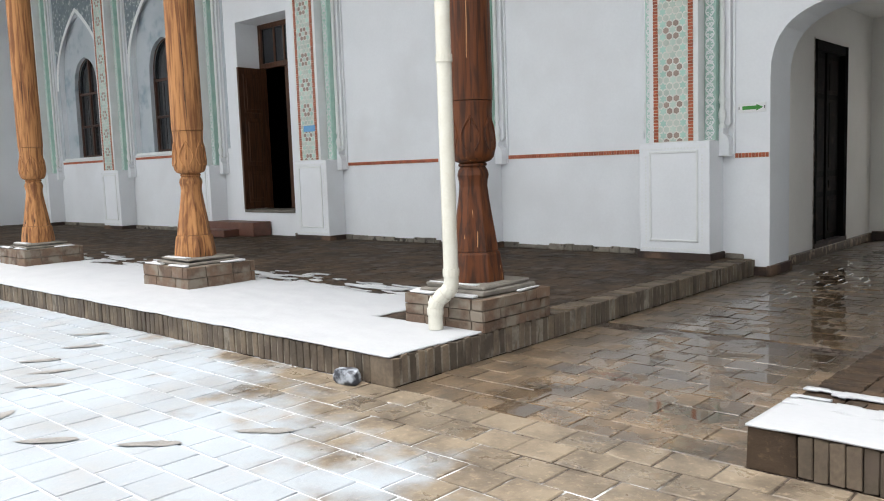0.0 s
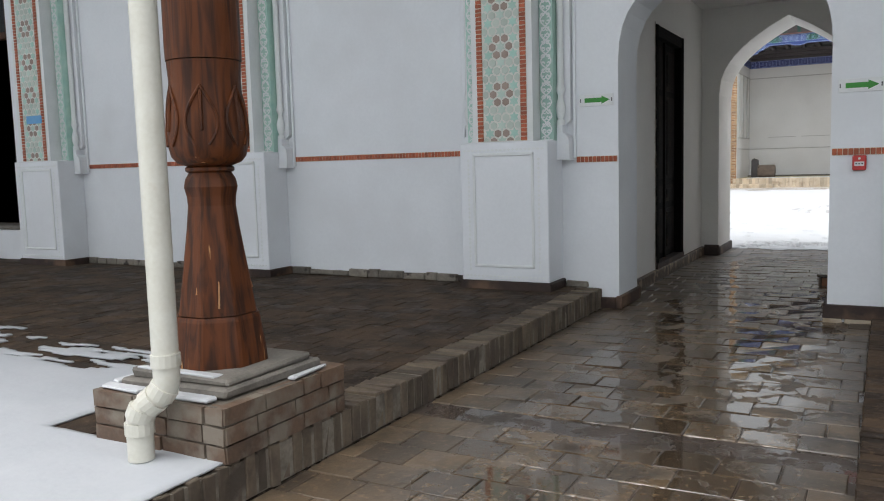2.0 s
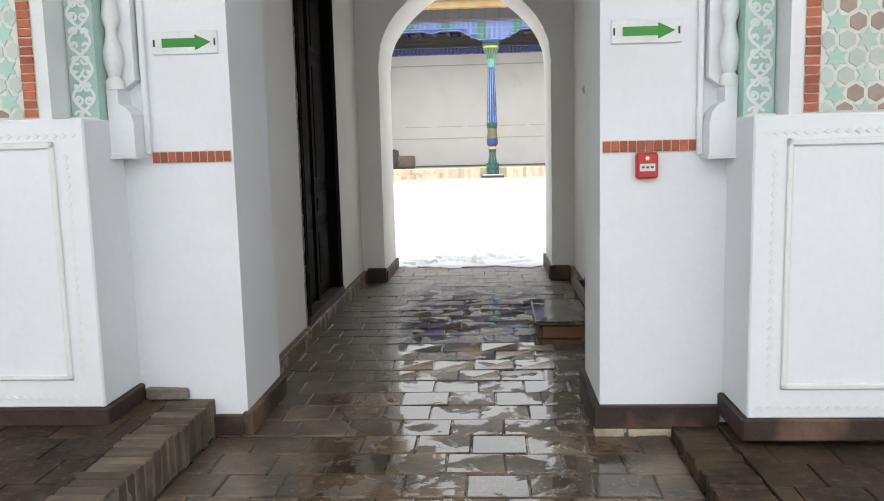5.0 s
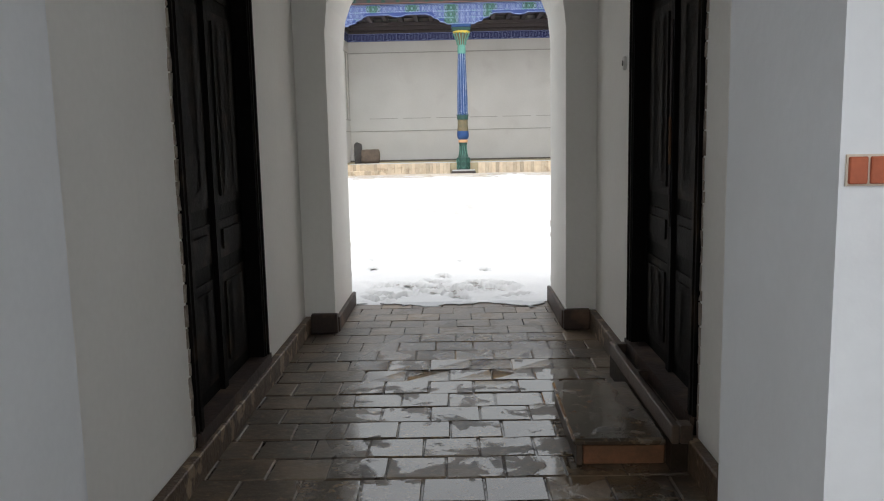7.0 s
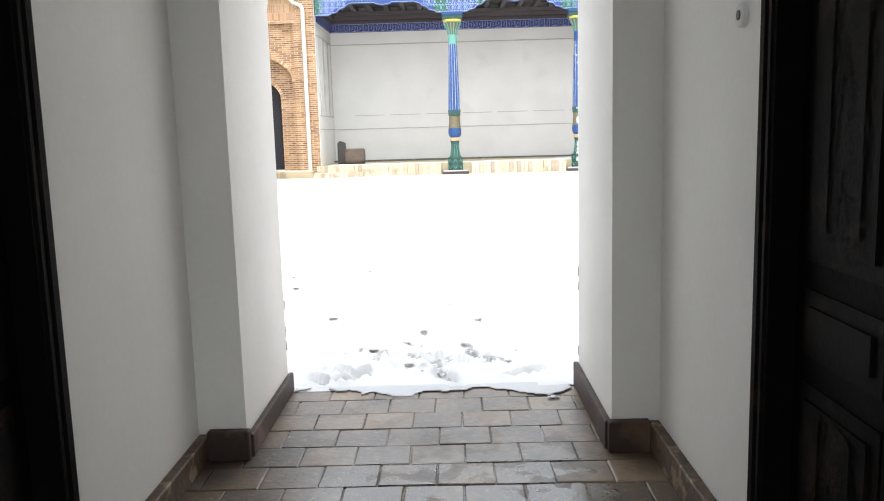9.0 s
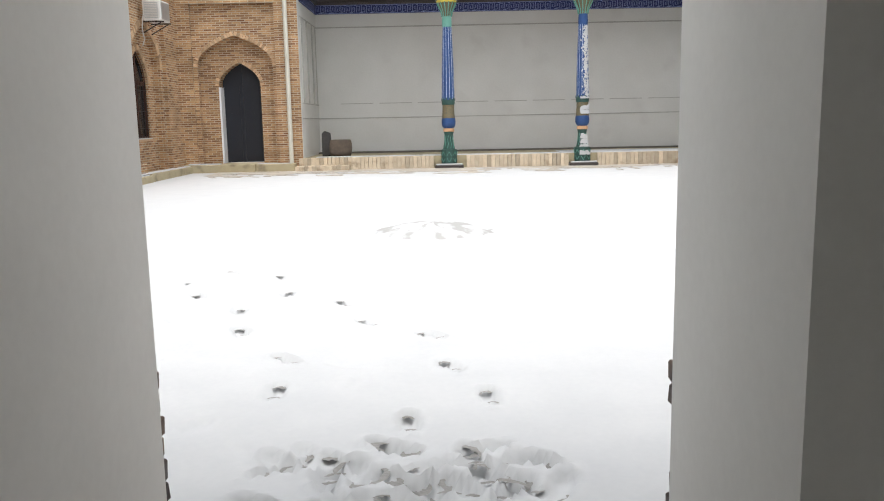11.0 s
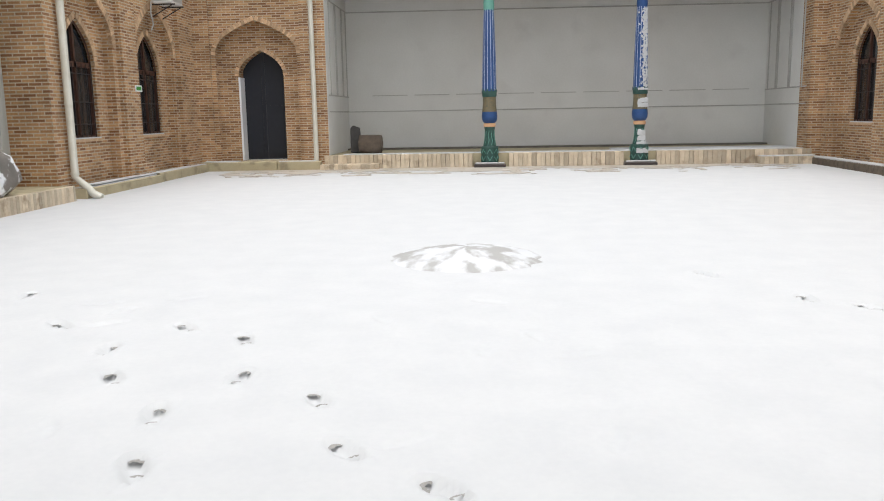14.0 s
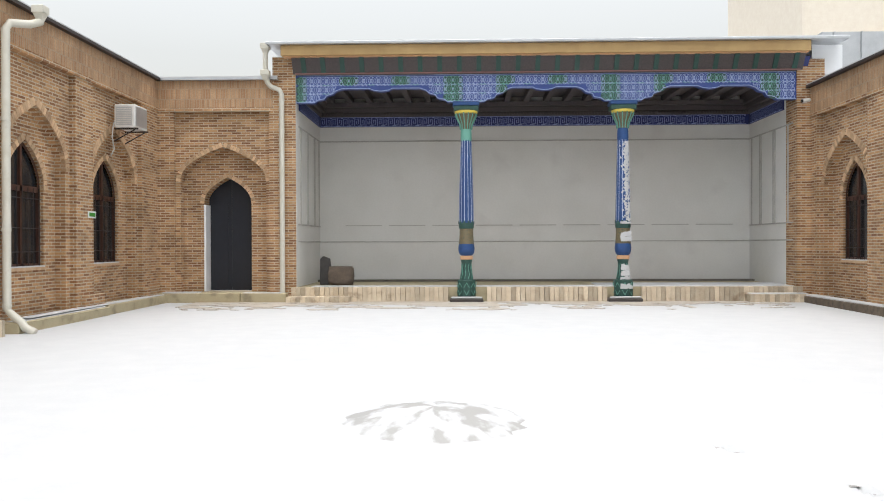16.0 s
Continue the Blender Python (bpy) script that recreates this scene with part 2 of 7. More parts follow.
M_TEAL = mat("pale_green_tile", (0.42, 0.55, 0.49), (0.52, 0.61, 0.54), 0.45, scale=9, fine=50, vary=0.12)
M_TURQ = mat("turquoise_tile", (0.33, 0.55, 0.48), (0.46, 0.63, 0.55), 0.45, scale=9, vary=0.12)
M_PALE = mat("grey_green_tile", (0.44, 0.52, 0.46), (0.53, 0.58, 0.52), 0.5, scale=9, vary=0.1)
M_TAN = mat("tan_tile", (0.55, 0.46, 0.30), (0.62, 0.54, 0.38), 0.5, scale=9, vary=0.1)
M_MAROON = mat("brown_tile", (0.27, 0.20, 0.165), (0.36, 0.28, 0.235), 0.5, scale=9, vary=0.1)
M_BASE = mat("wet_baseboard_brick", (0.050, 0.028, 0.020), (0.024, 0.015, 0.012), 0.6, scale=5, fine=40, spots=(0.15, 0.09, 0.055), spot_scale=3.0, spot_lo=0.52, spot_hi=0.66, bump=0.5)
M_CARVED = mat("carved_worn_baseboard", (0.14, 0.092, 0.056), (0.05, 0.032, 0.022), 0.5, scale=16, fine=60, spots=(0.30, 0.23, 0.15), spot_scale=9.0, spot_lo=0.56, spot_hi=0.62, bump=0.8)
M_EDGE = mat("stained_edge_brick", (0.145, 0.112, 0.077), (0.068, 0.051, 0.036), 0.75, scale=4, fine=40, spots=(0.08, 0.06, 0.045), spot_scale=5.5, spot_lo=0.5, spot_hi=0.68, vary=0.45, bump=0.5)
M_PED = mat("pedestal_brick", (0.155, 0.095, 0.06), (0.085, 0.057, 0.040), 0.8, scale=6, fine=50, spots=(0.19, 0.16, 0.125), spot_scale=7, spot_lo=0.45, spot_hi=0.62, vary=0.22, bump=0.5)
M_MORTAR = mat("pedestal_mortar", (0.19, 0.16, 0.125), (0.10, 0.085, 0.068), 0.9, scale=8, bump=0.5)
M_POINTING = mat("pale_crumbling_pointing", (0.27, 0.24, 0.195), (0.13, 0.11, 0.085), 0.9, scale=9, fine=50, bump=0.6, spots=(0.07, 0.055, 0.042), spot_scale=4, spot_lo=0.5, spot_hi=0.64)
M_STONE = mat("grey_stone", (0.20, 0.182, 0.155), (0.11, 0.10, 0.085), 0.75, scale=7, fine=60, bump=0.6)
M_SNOW = mat("snow", (0.545, 0.556, 0.566), (0.50, 0.514, 0.528), 0.65, scale=2.5, bump=0.25, fine=25)
# thin snow in a greyer tone than M_SNOW
M_THINSNOW = mat("thin_grey_snow", (0.44, 0.455, 0.472), (0.40, 0.418, 0.438), 0.65, scale=2.5, bump=0.3, fine=30)
M_SLUSHSHADE = mat("slush_and_print_shade", (0.31, 0.30, 0.285), (0.17, 0.163, 0.15), 0.45, scale=9, bump=0.5)
M_WOOD = wood_mat("aged_orange_timber", (0.38, 0.18, 0.068), (0.165, 0.068, 0.027), (0.055, 0.028, 0.014), rough=0.7)
M_WOODDARK = wood_mat("dark_stained_timber", (0.105, 0.031, 0.008), (0.036, 0.012, 0.005), (0.48, 0.26, 0.11), rough=0.5)
M_DOOR = wood_mat("brown_door_timber", (0.085, 0.036, 0.018), (0.045, 0.020, 0.011), (0.028, 0.014, 0.008), rough=0.45)
M_BLACKDOOR = mat("black_carved_timber", (0.004, 0.0036, 0.0036), (0.003, 0.0027, 0.0027), 0.65, scale=12, bump=0.3, spots=(0.008, 0.0065, 0.0055), spec=0.04, spot_scale=6, spot_lo=0.6, spot_hi=0.75)
M_DARKIN = mat("unlit_interior_black", (0.01, 0.01, 0.011), None, 0.9, bump=0, spec=0.05)
M_PIPE = mat("cream_painted_pipe", (0.64, 0.63, 0.56), (0.56, 0.54, 0.46), 0.4, scale=5, bump=0.08, spots=(0.50, 0.44, 0.34), spot_scale=6, spot_lo=0.66, spot_hi=0.8)
M_ZINC = mat("zinc_sheet", (0.55, 0.57, 0.59), (0.46, 0.48, 0.50), 0.35, metal=0.7, scale=4, bump=0.1)
M_SIGNW = mat("white_sign_board", (0.80, 0.82, 0.82), None, 0.4, scale=6, bump=0.03)
M_GREEN = mat("green_sign_paint", (0.022, 0.21, 0.014), (0.028, 0.25, 0.02), 0.4, scale=6, bump=0.02)
M_BLACK = mat("black_plastic", (0.02, 0.02, 0.02), None, 0.4, bump=0.03)
M_REDBOX = mat("red_plastic", (0.52, 0.03, 0.025), (0.45, 0.025, 0.02), 0.35, scale=9, bump=0.03)
M_WHITEPL = mat("white_plastic", (0.72, 0.72, 0.70), (0.62, 0.62, 0.60), 0.45, scale=9, bump=0.03)
M_BRICK = brick_mat("tan_brickwork", (0.48, 0.275, 0.13), (0.19, 0.078, 0.031), (0.50, 0.42, 0.31), joint=0.012)
M_BRICKB = mat("buff_brickwork", (0.74, 0.68, 0.58), (0.69, 0.62, 0.52), 0.85, scale=3, fine=12, bump=0.2)
M_VOUS = mat("rubbed_arch_brick", (0.58, 0.42, 0.27), (0.44, 0.28, 0.16), 0.85, scale=9, fine=50, vary=0.3, bump=0.4)
M_SOLDIER = mat("buff_soldier_brick", (0.60, 0.52, 0.40), (0.48, 0.39, 0.28), 0.8, scale=5, fine=40, vary=0.28, bump=0.4, spots=(0.24, 0.17, 0.11), spot_scale=2.5, spot_lo=0.58, spot_hi=0.75)
M_FOOTING = mat("yellowish_concrete_footing", (0.46, 0.40, 0.26), (0.36, 0.31, 0.20), 0.85, scale=3, bump=0.4, spots=(0.22, 0.19, 0.13), spot_scale=3, spot_lo=0.55, spot_hi=0.75)
M_BLUE = mat("blue_paint", (0.020, 0.075, 0.24), (0.014, 0.055, 0.17), 0.5, scale=8, bump=0.1)
M_NAVY = mat("navy_paint", (0.022, 0.035, 0.17), (0.018, 0.026, 0.12), 0.55, scale=8, bump=0.1)
M_LILAC = mat("violet_blue_paint", (0.045, 0.085, 0.32), (0.035, 0.068, 0.25), 0.55, scale=8, bump=0.1)
M_CGREEN = mat("emerald_paint", (0.018, 0.062, 0.052), (0.028, 0.085, 0.072), 0.5, scale=9, bump=0.1)
M_MINT = mat("mint_paint", (0.13, 0.36, 0.29), (0.17, 0.41, 0.34), 0.5, scale=9, bump=0.05)
M_PALELINE = mat("pale_blue_line_paint", (0.42, 0.52, 0.78), (0.34, 0.44, 0.70), 0.5, scale=9, bump=0.05)
M_WHITEP = mat("white_line_paint", (0.74, 0.78, 0.88), (0.66, 0.72, 0.84), 0.5, scale=9, bump=0.05)
M_MAZE = mat("lilac_line_paint", (0.34, 0.40, 0.70), (0.30, 0.36, 0.64), 0.5, scale=9, bump=0.05)
M_YELLOW = mat("yellow_paint", (0.70, 0.56, 0.10), (0.62, 0.48, 0.08), 0.5, scale=9, bump=0.05)
M_GOLD = mat("gilded_ornament", (0.24, 0.17, 0.08), (0.07, 0.09, 0.07), 0.5, scale=40, bump=0.3)
M_PEACH = mat("salmon_paint", (0.68, 0.40, 0.22), (0.60, 0.36, 0.20), 0.5, scale=9, bump=0.05)
M_FASCIA = mat("ochre_fascia_board", (0.50, 0.34, 0.15), (0.40, 0.26, 0.11), 0.6, scale=3, bump=0.15)
M_CARVEBLK = mat("dark_carved_ceiling", (0.060, 0.052, 0.056), (0.10, 0.085, 0.085), 0.6, scale=30, fine=80, bump=0.9)
M_IRON = mat("painted_iron", (0.03, 0.02, 0.018), None, 0.5, bump=0.1)
M_WINWOOD = mat("brown_window_timber", (0.075, 0.03, 0.018), (0.05, 0.02, 0.012), 0.5, scale=12, bump=0.2)
M_CABLE = mat("grey_cable", (0.45, 0.45, 0.43), None, 0.5, bump=0)
M_BLUETAPE = mat("blue_paper_label", (0.12, 0.34, 0.62), (0.16, 0.38, 0.64), 0.6, scale=20, bump=0.05)
M_CEIL = mat("porch_ceiling_boards", (0.16, 0.10, 0.06), (0.11, 0.07, 0.04), 0.7, scale=4, bump=0.2)

glass = bpy.data.materials.new("dark_window_glass")
glass.use_nodes = True
gb = glass.node_tree.nodes["Principled BSDF"]
gb.inputs["Base Color"].default_value, gb.inputs["Roughness"].default_value = (0.02, 0.022, 0.025, 1), 0.08
M_GLASS = glass

M_TILE = tile_mat("wet_paving_tile", (0.185, 0.130, 0.078), (0.080, 0.056, 0.035), (0.034, 0.025, 0.017), puddle=(0.42, 0.47), rough_lo=0.055, rough_hi=0.46, hollow=(-2.45, 0.5, 0.85), dry_from=(12.9, 14.2), spec=1.0)
M_TILEF = tile_mat("snow_dusted_paving_tile", (0.255, 0.205, 0.145), (0.17, 0.137, 0.097), (0.085, 0.066, 0.048), snow_mask=(-3.35, 3.40, -0.36, -0.93, 0.6), puddle=(0.56, 0.66))
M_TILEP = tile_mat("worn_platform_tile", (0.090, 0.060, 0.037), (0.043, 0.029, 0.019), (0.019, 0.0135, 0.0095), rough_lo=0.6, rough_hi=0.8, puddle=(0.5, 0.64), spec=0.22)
# faded blue paint, its base lowered to take in the porch shade
M_SPANDREL = mat("faded_blue_stucco_with_shade", (0.13, 0.165, 0.195), (0.21, 0.25, 0.265), 0.8, scale=5, fine=45, bump=0.3, spots=(0.40, 0.44, 0.44), spot_scale=14, spot_lo=0.55, spot_hi=0.62)
# blue-grey tint of the bays, darkened further to carry the porch's dimness
M_AGEDSHADE = mat("weathered_and_shaded_whitewash", (0.50, 0.545, 0.57), (0.39, 0.44, 0.475), 0.85, scale=1.4, bump=0.25, fine=35, spots=(0.24, 0.31, 0.36), spot_scale=2.6, spot_lo=0.54, spot_hi=0.74)
M_JOINT = mat("dark_wet_joint", (0.085, 0.064, 0.046), (0.06, 0.045, 0.034), 0.5, scale=10, bump=0.4)
M_JOINTF = tile_mat("snowy_joint", (0.10, 0.08, 0.06), (0.08, 0.06, 0.05), (0.05, 0.04, 0.03), snow_mask=(-3.0, 3.65, -0.36, -0.93, 0.3), snow_col=(0.64, 0.665, 0.69))


# ---- building blocks ----
def part(name, bm, material, parent=None, label="", smooth=False):
    """Links a bmesh as one mesh object, under a thing or a part where one is given."""
    me = bpy.data.meshes.new(name)
    bmesh.ops.recalc_face_normals(bm, faces=bm.faces)
    bm.to_mesh(me)
    bm.free()
    if smooth:
        me.polygons.foreach_set("use_smooth", [True] * len(me.polygons))
        me.set_sharp_from_angle(angle=radians(38))
    me.materials.append(material)
    ob = new(name, me)
    if parent:
        ob.parent = parent
    if label:
        ob["label"] = label
    return ob


def thing(name, label, category, group="", kind="", at=(0, 0, 0)):
    ob = new(name)
    ob.location = at
    ob.empty_display_size = 0.1
    return tagged(ob, label, category, group, kind)


def setting(name, bm, material, label, category, smooth=False):
    return tagged(part(name, bm, material, smooth=smooth), label, category, kind="structure")


BOXF = ((0, 2, 3, 1), (4, 5, 7, 6), (0, 1, 5, 4), (2, 6, 7, 3), (0, 4, 6, 2), (1, 3, 7, 5))


def box(bm, x0, x1, y0, y1, z0, z1, bevel=0.0, jit=0.0, rng=random):
    v = []
    for x in (x0, x1):
        for y in (y0, y1):
            for z in (z0, z1):
                v.append(bm.verts.new((x + rng.uniform(-jit, jit), y + rng.uniform(-jit, jit), z + rng.uniform(-jit, jit))))
    fs = [bm.faces.new([v[i] for i in f]) for f in BOXF]
    if bevel:
        es = list({e for f in fs for e in f.edges})
        bmesh.ops.bevel(bm, geom=es, offset=bevel, segments=1, profile=0.5, affect="EDGES")
    return v


def prism(bm, pts, d0, d1, put):
    """A plate: the outline pts in (u, z), from depth d0 to d1; put maps (u, d, z) to the world."""
    a = [bm.verts.new(put(u, d0, z)) for u, z in pts]
    b = [bm.verts.new(put(u, d1, z)) for u, z in pts]
    bm.faces.new(a)
    bm.faces.new(b[::-1])
    for i in range(len(pts)):
        j = (i + 1) % len(pts)
        bm.faces.new((a[i], b[i], b[j], a[j]))


def lathe(bm, prof, seg=24, at=(0, 0, 0), flute=None):
    """Turns (radius, height) pairs round the upright axis."""
    rings = []
    for r, z in prof:
        ring = []
        for i in range(seg):
            a = 2 * math.pi * i / seg
            rr = r * (1 + (flute * math.cos(a * 12) if flute else 0))
            ring.append(bm.verts.new((at[0] + rr * math.cos(a), at[1] + rr * math.sin(a), at[2] + z)))
        rings.append(ring)
    for p, q in zip(rings, rings[1:]):
        for i in range(seg):
            j = (i + 1) % seg
            bm.faces.new((p[i], p[j], q[j], q[i]))
    bm.faces.new(rings[0][::-1])
    bm.faces.new(rings[-1])


def tube(bm, pts, r, seg=12):
    """A pipe along a line of points, its rings carried along without twist."""
    pts = [Vector(p) for p in pts]
    dirs = [(pts[min(i + 1, len(pts) - 1)] - pts[max(i - 1, 0)]).normalized() for i in range(len(pts))]
    q = dirs[0].to_track_quat("Z", "Y")
    rings = []
    for i, (p, d) in enumerate(zip(pts, dirs)):
        if i:
            q = dirs[i - 1].rotation_difference(d) @ q
        rings.append([bm.verts.new(p + q @ Vector((r * math.cos(2 * math.pi * k / seg), r * math.sin(2 * math.pi * k / seg), 0))) for k in range(seg)])
    for a, b in zip(rings, rings[1:]):
        for i in range(seg):
            j = (i + 1) % seg
            bm.faces.new((a[i], a[j], b[j], b[i]))
    bm.faces.new(rings[0][::-1])
    bm.faces.new(rings[-1])


def arch(cx, half, spring, apex, n=10, blunt=False):
    """A pointed arch with nearly straight upper arms, or a blunter four-centred one, from its left spring to its right one."""
    left = []
    h = apex - spring
    for i in range(n + 1):
        s = i / n
        a = s * math.pi / 2
        x = half * (math.cos(a) ** 0.92 if blunt else 1 - s ** 1.55)
        z = h * ((1 - (1 - s) ** 2.6) * 0.72 + s * 0.28 if blunt else s ** 0.68)
        left.append((cx - x, spring + z))
    left[-1] = (cx, apex)
    return left + [(2 * cx - u, z) for u, z in left[-2::-1]]


def ribbon(bm, pts, w, put, d, closed=False):
    """A flat painted or raised line of width w along pts in (u, z), at depth d."""
    n = len(pts)
    prev = []
    for i, (u, z) in enumerate(pts):
        a = pts[(i - 1) % n] if closed or i else pts[0]
        b = pts[(i + 1) % n] if closed or i < n - 1 else pts[-1]
        t = Vector((b[0] - a[0], b[1] - a[1]))
        t = t.normalized() if t.length > 1e-9 else Vector((1, 0))
        prev.append((bm.verts.new(put(u - t.y * w / 2, d, z + t.x * w / 2)), bm.verts.new(put(u + t.y * w / 2, d, z - t.x * w / 2))))
    for i in range(n if closed else n - 1):
        a, b = prev[i], prev[(i + 1) % n]
        bm.faces.new((a[0], a[1], b[1], b[0]))


def wall(bm, u0, u1, z0, z1, d0, d1, put, openings=(), blunt=False):
    """A wall with arched or square openings (centre, half width, sill, spring, apex)."""
    at = u0
    for cx, half, sill, spring, apex in sorted(openings):
        if cx - half > at + 1e-6:
            prism(bm, [(at, z0), (cx - half, z0), (cx - half, z1), (at, z1)], d0, d1, put)
        if sill > z0 + 1e-6:
            prism(bm, [(cx - half, z0), (cx + half, z0), (cx + half, sill), (cx - half, sill)], d0, d1, put)
        curve = arch(cx, half, spring, apex, blunt=blunt) if apex > spring else [(cx - half, spring), (cx + half, spring)]
        mid = len(curve) // 2
        if apex > spring:
            prism(bm, [(cx - half, z1)] + curve[:mid + 1] + [(cx, z1)], d0, d1, put)
            prism(bm, [(cx, z1)] + curve[mid:] + [(cx + half, z1)], d0, d1, put)
        else:
            prism(bm, curve + [(cx + half, z1), (cx - half, z1)], d0, d1, put)
        at = cx + half
    if u1 > at + 1e-6:
        prism(bm, [(at, z0), (u1, z0), (u1, z1), (at, z1)], d0, d1, put)


def bar(bm, a, b, r, seg=8):
    tube(bm, [a, b], r, seg)


def facing_south(y):
    """Walls seen while looking along +y: depth grows away from the viewer."""
    return lambda u, d, z: (u, y + d, z)


def facing_east(x):
    return lambda u, d, z: (x - d, u, z)


def facing_west(x):
    return lambda u, d, z: (x + d, u, z)


# ---- plan ----
W = 9.62          # the whitewashed front of the mosque
PL = 0.18         # platform height
CXA, HALFA = -2.695, 0.845   # the arch of the passage
PLX, PLY = -3.70, 3.95       # corner of the platform
RX, RY = -1.53, 3.95         # corner of the other platform
PX0, PX1 = -3.67, -1.53      # passage walls
YB = 14.96                   # back face of the passage building
CF = 33.5                    # far wall of the court
CL, CR = -9.15, 4.95         # side walls of the court


YI = 14.0                    # its inner face


def court_z(y):
    """The ground of the court in the court's own layout units."""
    return max(0.0, 0.0061 * (y - 15.5))


def yard_z(y):
    """The court rises gently away from the passage."""
    return max(0.0, 0.0037 * (y - 15.5))


south = facing_south(0)

# ---- ground ----
bm = bmesh.new()
box(bm, -600, 600, -600, 600, -0.6, -0.06)
setting("ground", bm, M_SNOW, "snow-covered ground reaching to the horizon", "ground")

bm = bmesh.new()
box(bm, -40, 10, -6, YB + 0.02, -0.05, -0.006)
setting("path_bed", bm, M_JOINTF, "wet mortar bed between the paving tiles", "pavement")

# ---- whitewashed front wall with the arched passage ----
P_BAYS = [-26.1, -22.2, -18.35, -14.6, -11.07, -7.70, -4.494, -0.853, 2.4]
bm = bmesh.new()
wall(bm, -30, 9, 0.0, 6.45, 0, 0.60, facing_south(W), [
    (CXA, HALFA, 0.0, 2.2, 2.96), (-12.78, 0.78, 0.64, 4.18, 4.18), (-16.5, 1.18, 1.88, 3.6, 5.35), (-20.27, 1.18, 1.88, 3.6, 5.35), (-24.1, 1.18, 1.88, 3.6, 5.35)], blunt=True)
setting("wall_front", bm, M_PLASTER, "whitewashed plaster front wall with a pointed arch passage", "wall")

bm = bmesh.new()
wall(bm, 10.22, YI, 0.0, 3.3, 0, 0.45, facing_east(PX0), [(12.12, 0.66, 0.09, 2.77, 2.77)])
setting("wall_passage_west", bm, M_CREAM, "off-white plastered passage wall with a dark doorway", "wall")
bm = bmesh.new()
wall(bm, 10.22, YI, 0.0, 3.3, 0, 0.45, facing_west(PX1), [(12.16, 0.68, 0.13, 2.77, 2.77)])
setting("wall_passage_east", bm, M_CREAM, "off-white plastered passage wall with a dark doorway", "wall")
bm = bmesh.new()
wall(bm, -30, 9, 0.0, 5.0, 0, YB - YI, facing_south(YI), [(-2.598, 0.848, 0.0, 2.16, 3.12)])
setting("wall_passage_back", bm, M_CREAM, "thick plastered wall with a pointed arch to the court", "wall")
bm = bmesh.new()
box(bm, -4.12, -1.08, 10.22, YI, 3.3, 3.5)
setting("ceiling", bm, M_CREAM, "plain plastered passage ceiling", "ceiling")
bm = bmesh.new()
box(bm, -30, 9, W + 0.6, YB + 0.25, 5.0, 5.15)
setting("roof_front", bm, M_ZINC, "flat metal roof over the passage building", "roof")
bm = bmesh.new()
box(bm, -30, 9, 4.35, W + 0.6, 6.45, 6.6)
for i in range(40):
    box(bm, -29.5 + i * 0.95, -29.38 + i * 0.95, 4.3, W, 6.31, 6.45)
setting("porch_ceiling", bm, M_CEIL, "boarded timber porch ceiling on round-edged joists", "ceiling")
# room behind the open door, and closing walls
# near-black colour stands in for the darkness of the rooms
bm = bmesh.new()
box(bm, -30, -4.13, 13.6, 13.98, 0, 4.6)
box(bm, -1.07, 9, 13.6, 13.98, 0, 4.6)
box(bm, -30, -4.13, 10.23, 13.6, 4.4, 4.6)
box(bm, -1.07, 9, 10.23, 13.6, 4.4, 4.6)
setting("wall_inner", bm, M_DARKIN, "inner walls of closed rooms, unlit darkness put into their colour", "wall")
bm = bmesh.new()
box(bm, -30.4, -30, -8, 60, 0, 4.8)
box(bm, 9, 9.4, -8, YB, 0, 4.8)
# added end wall, there to keep sky light off the porch's left bays
box(bm, -24.0, -23.6, -14, W, 0, 7.4)
setting("wall_yard_sides", bm, M_PLASTER, "plain added yard walls, one shading the left end of the porch", "wall")


def baseboard(name, boxes, material, label):
    b = bmesh.new()
    for q in boxes:
        box(b, *q, bevel=0.006)
    return setting(name, b, material, label, "baseboard")


baseboard("baseboard_arch", [(-3.56, -3.51, W - 0.03, 10.25, 0.0, 0.115), (-1.88, -1.3, W - 0.03, W + 0.05, 0.03, 0.14), (-1.88, -1.83, W + 0.05, 10.25, 0.0, 0.14), (-3.82, -3.56, W - 0.03, W + 0.02, 0.0, 0.10)], M_BASE, "dark wet brick baseboard round the arch jambs")
baseboard("baseboard_arch_bricks", [(-1.878, -1.74, W - 0.034, W + 0.02, -0.01, 0.03), (-1.722, -1.50, W - 0.038, W + 0.02, -0.01, 0.029), (-1.49, -1.3, W - 0.03, W + 0.02, -0.01, 0.03)], M_SOLDIER, "pale bricks under the wet baseboard")
baseboard("baseboard_passage", [(PX0, PX0 + 0.05, 10.25, YI, 0, 0.12), (PX1 - 0.05, PX1, 10.25, YI, 0, 0.14)], M_CARVED, "worn carved brown baseboard, chipped and wet")
baseboard("baseboard_back_arch", [(PX0 + 0.05, -3.446 + 0.02, YI - 0.05, YI, 0, 0.145), (-3.446, -3.446 + 0.03, YI, YB + 0.02, 0, 0.115), (-1.75 - 0.03, -1.75, YI, YB + 0.02, 0, 0.14), (-1.75 - 0.02, PX1 - 0.05, YI - 0.05, YI, 0, 0.15)], M_BASE, "dark wet baseboard round the back arch")
bays = [(-30, -13.56), (-12.0, -11.55), (-10.6, -8.17), (-7.23, -4.96), (-4.03, -3.82)]
M_FOOTSTONE = mat("crumbling_foot_stone", (0.25, 0.225, 0.185), (0.13, 0.115, 0.095), 0.85, scale=7, fine=50, bump=0.7, vary=0.3, spots=(0.045, 0.036, 0.03), spot_scale=8, spot_lo=0.56, spot_hi=0.64)
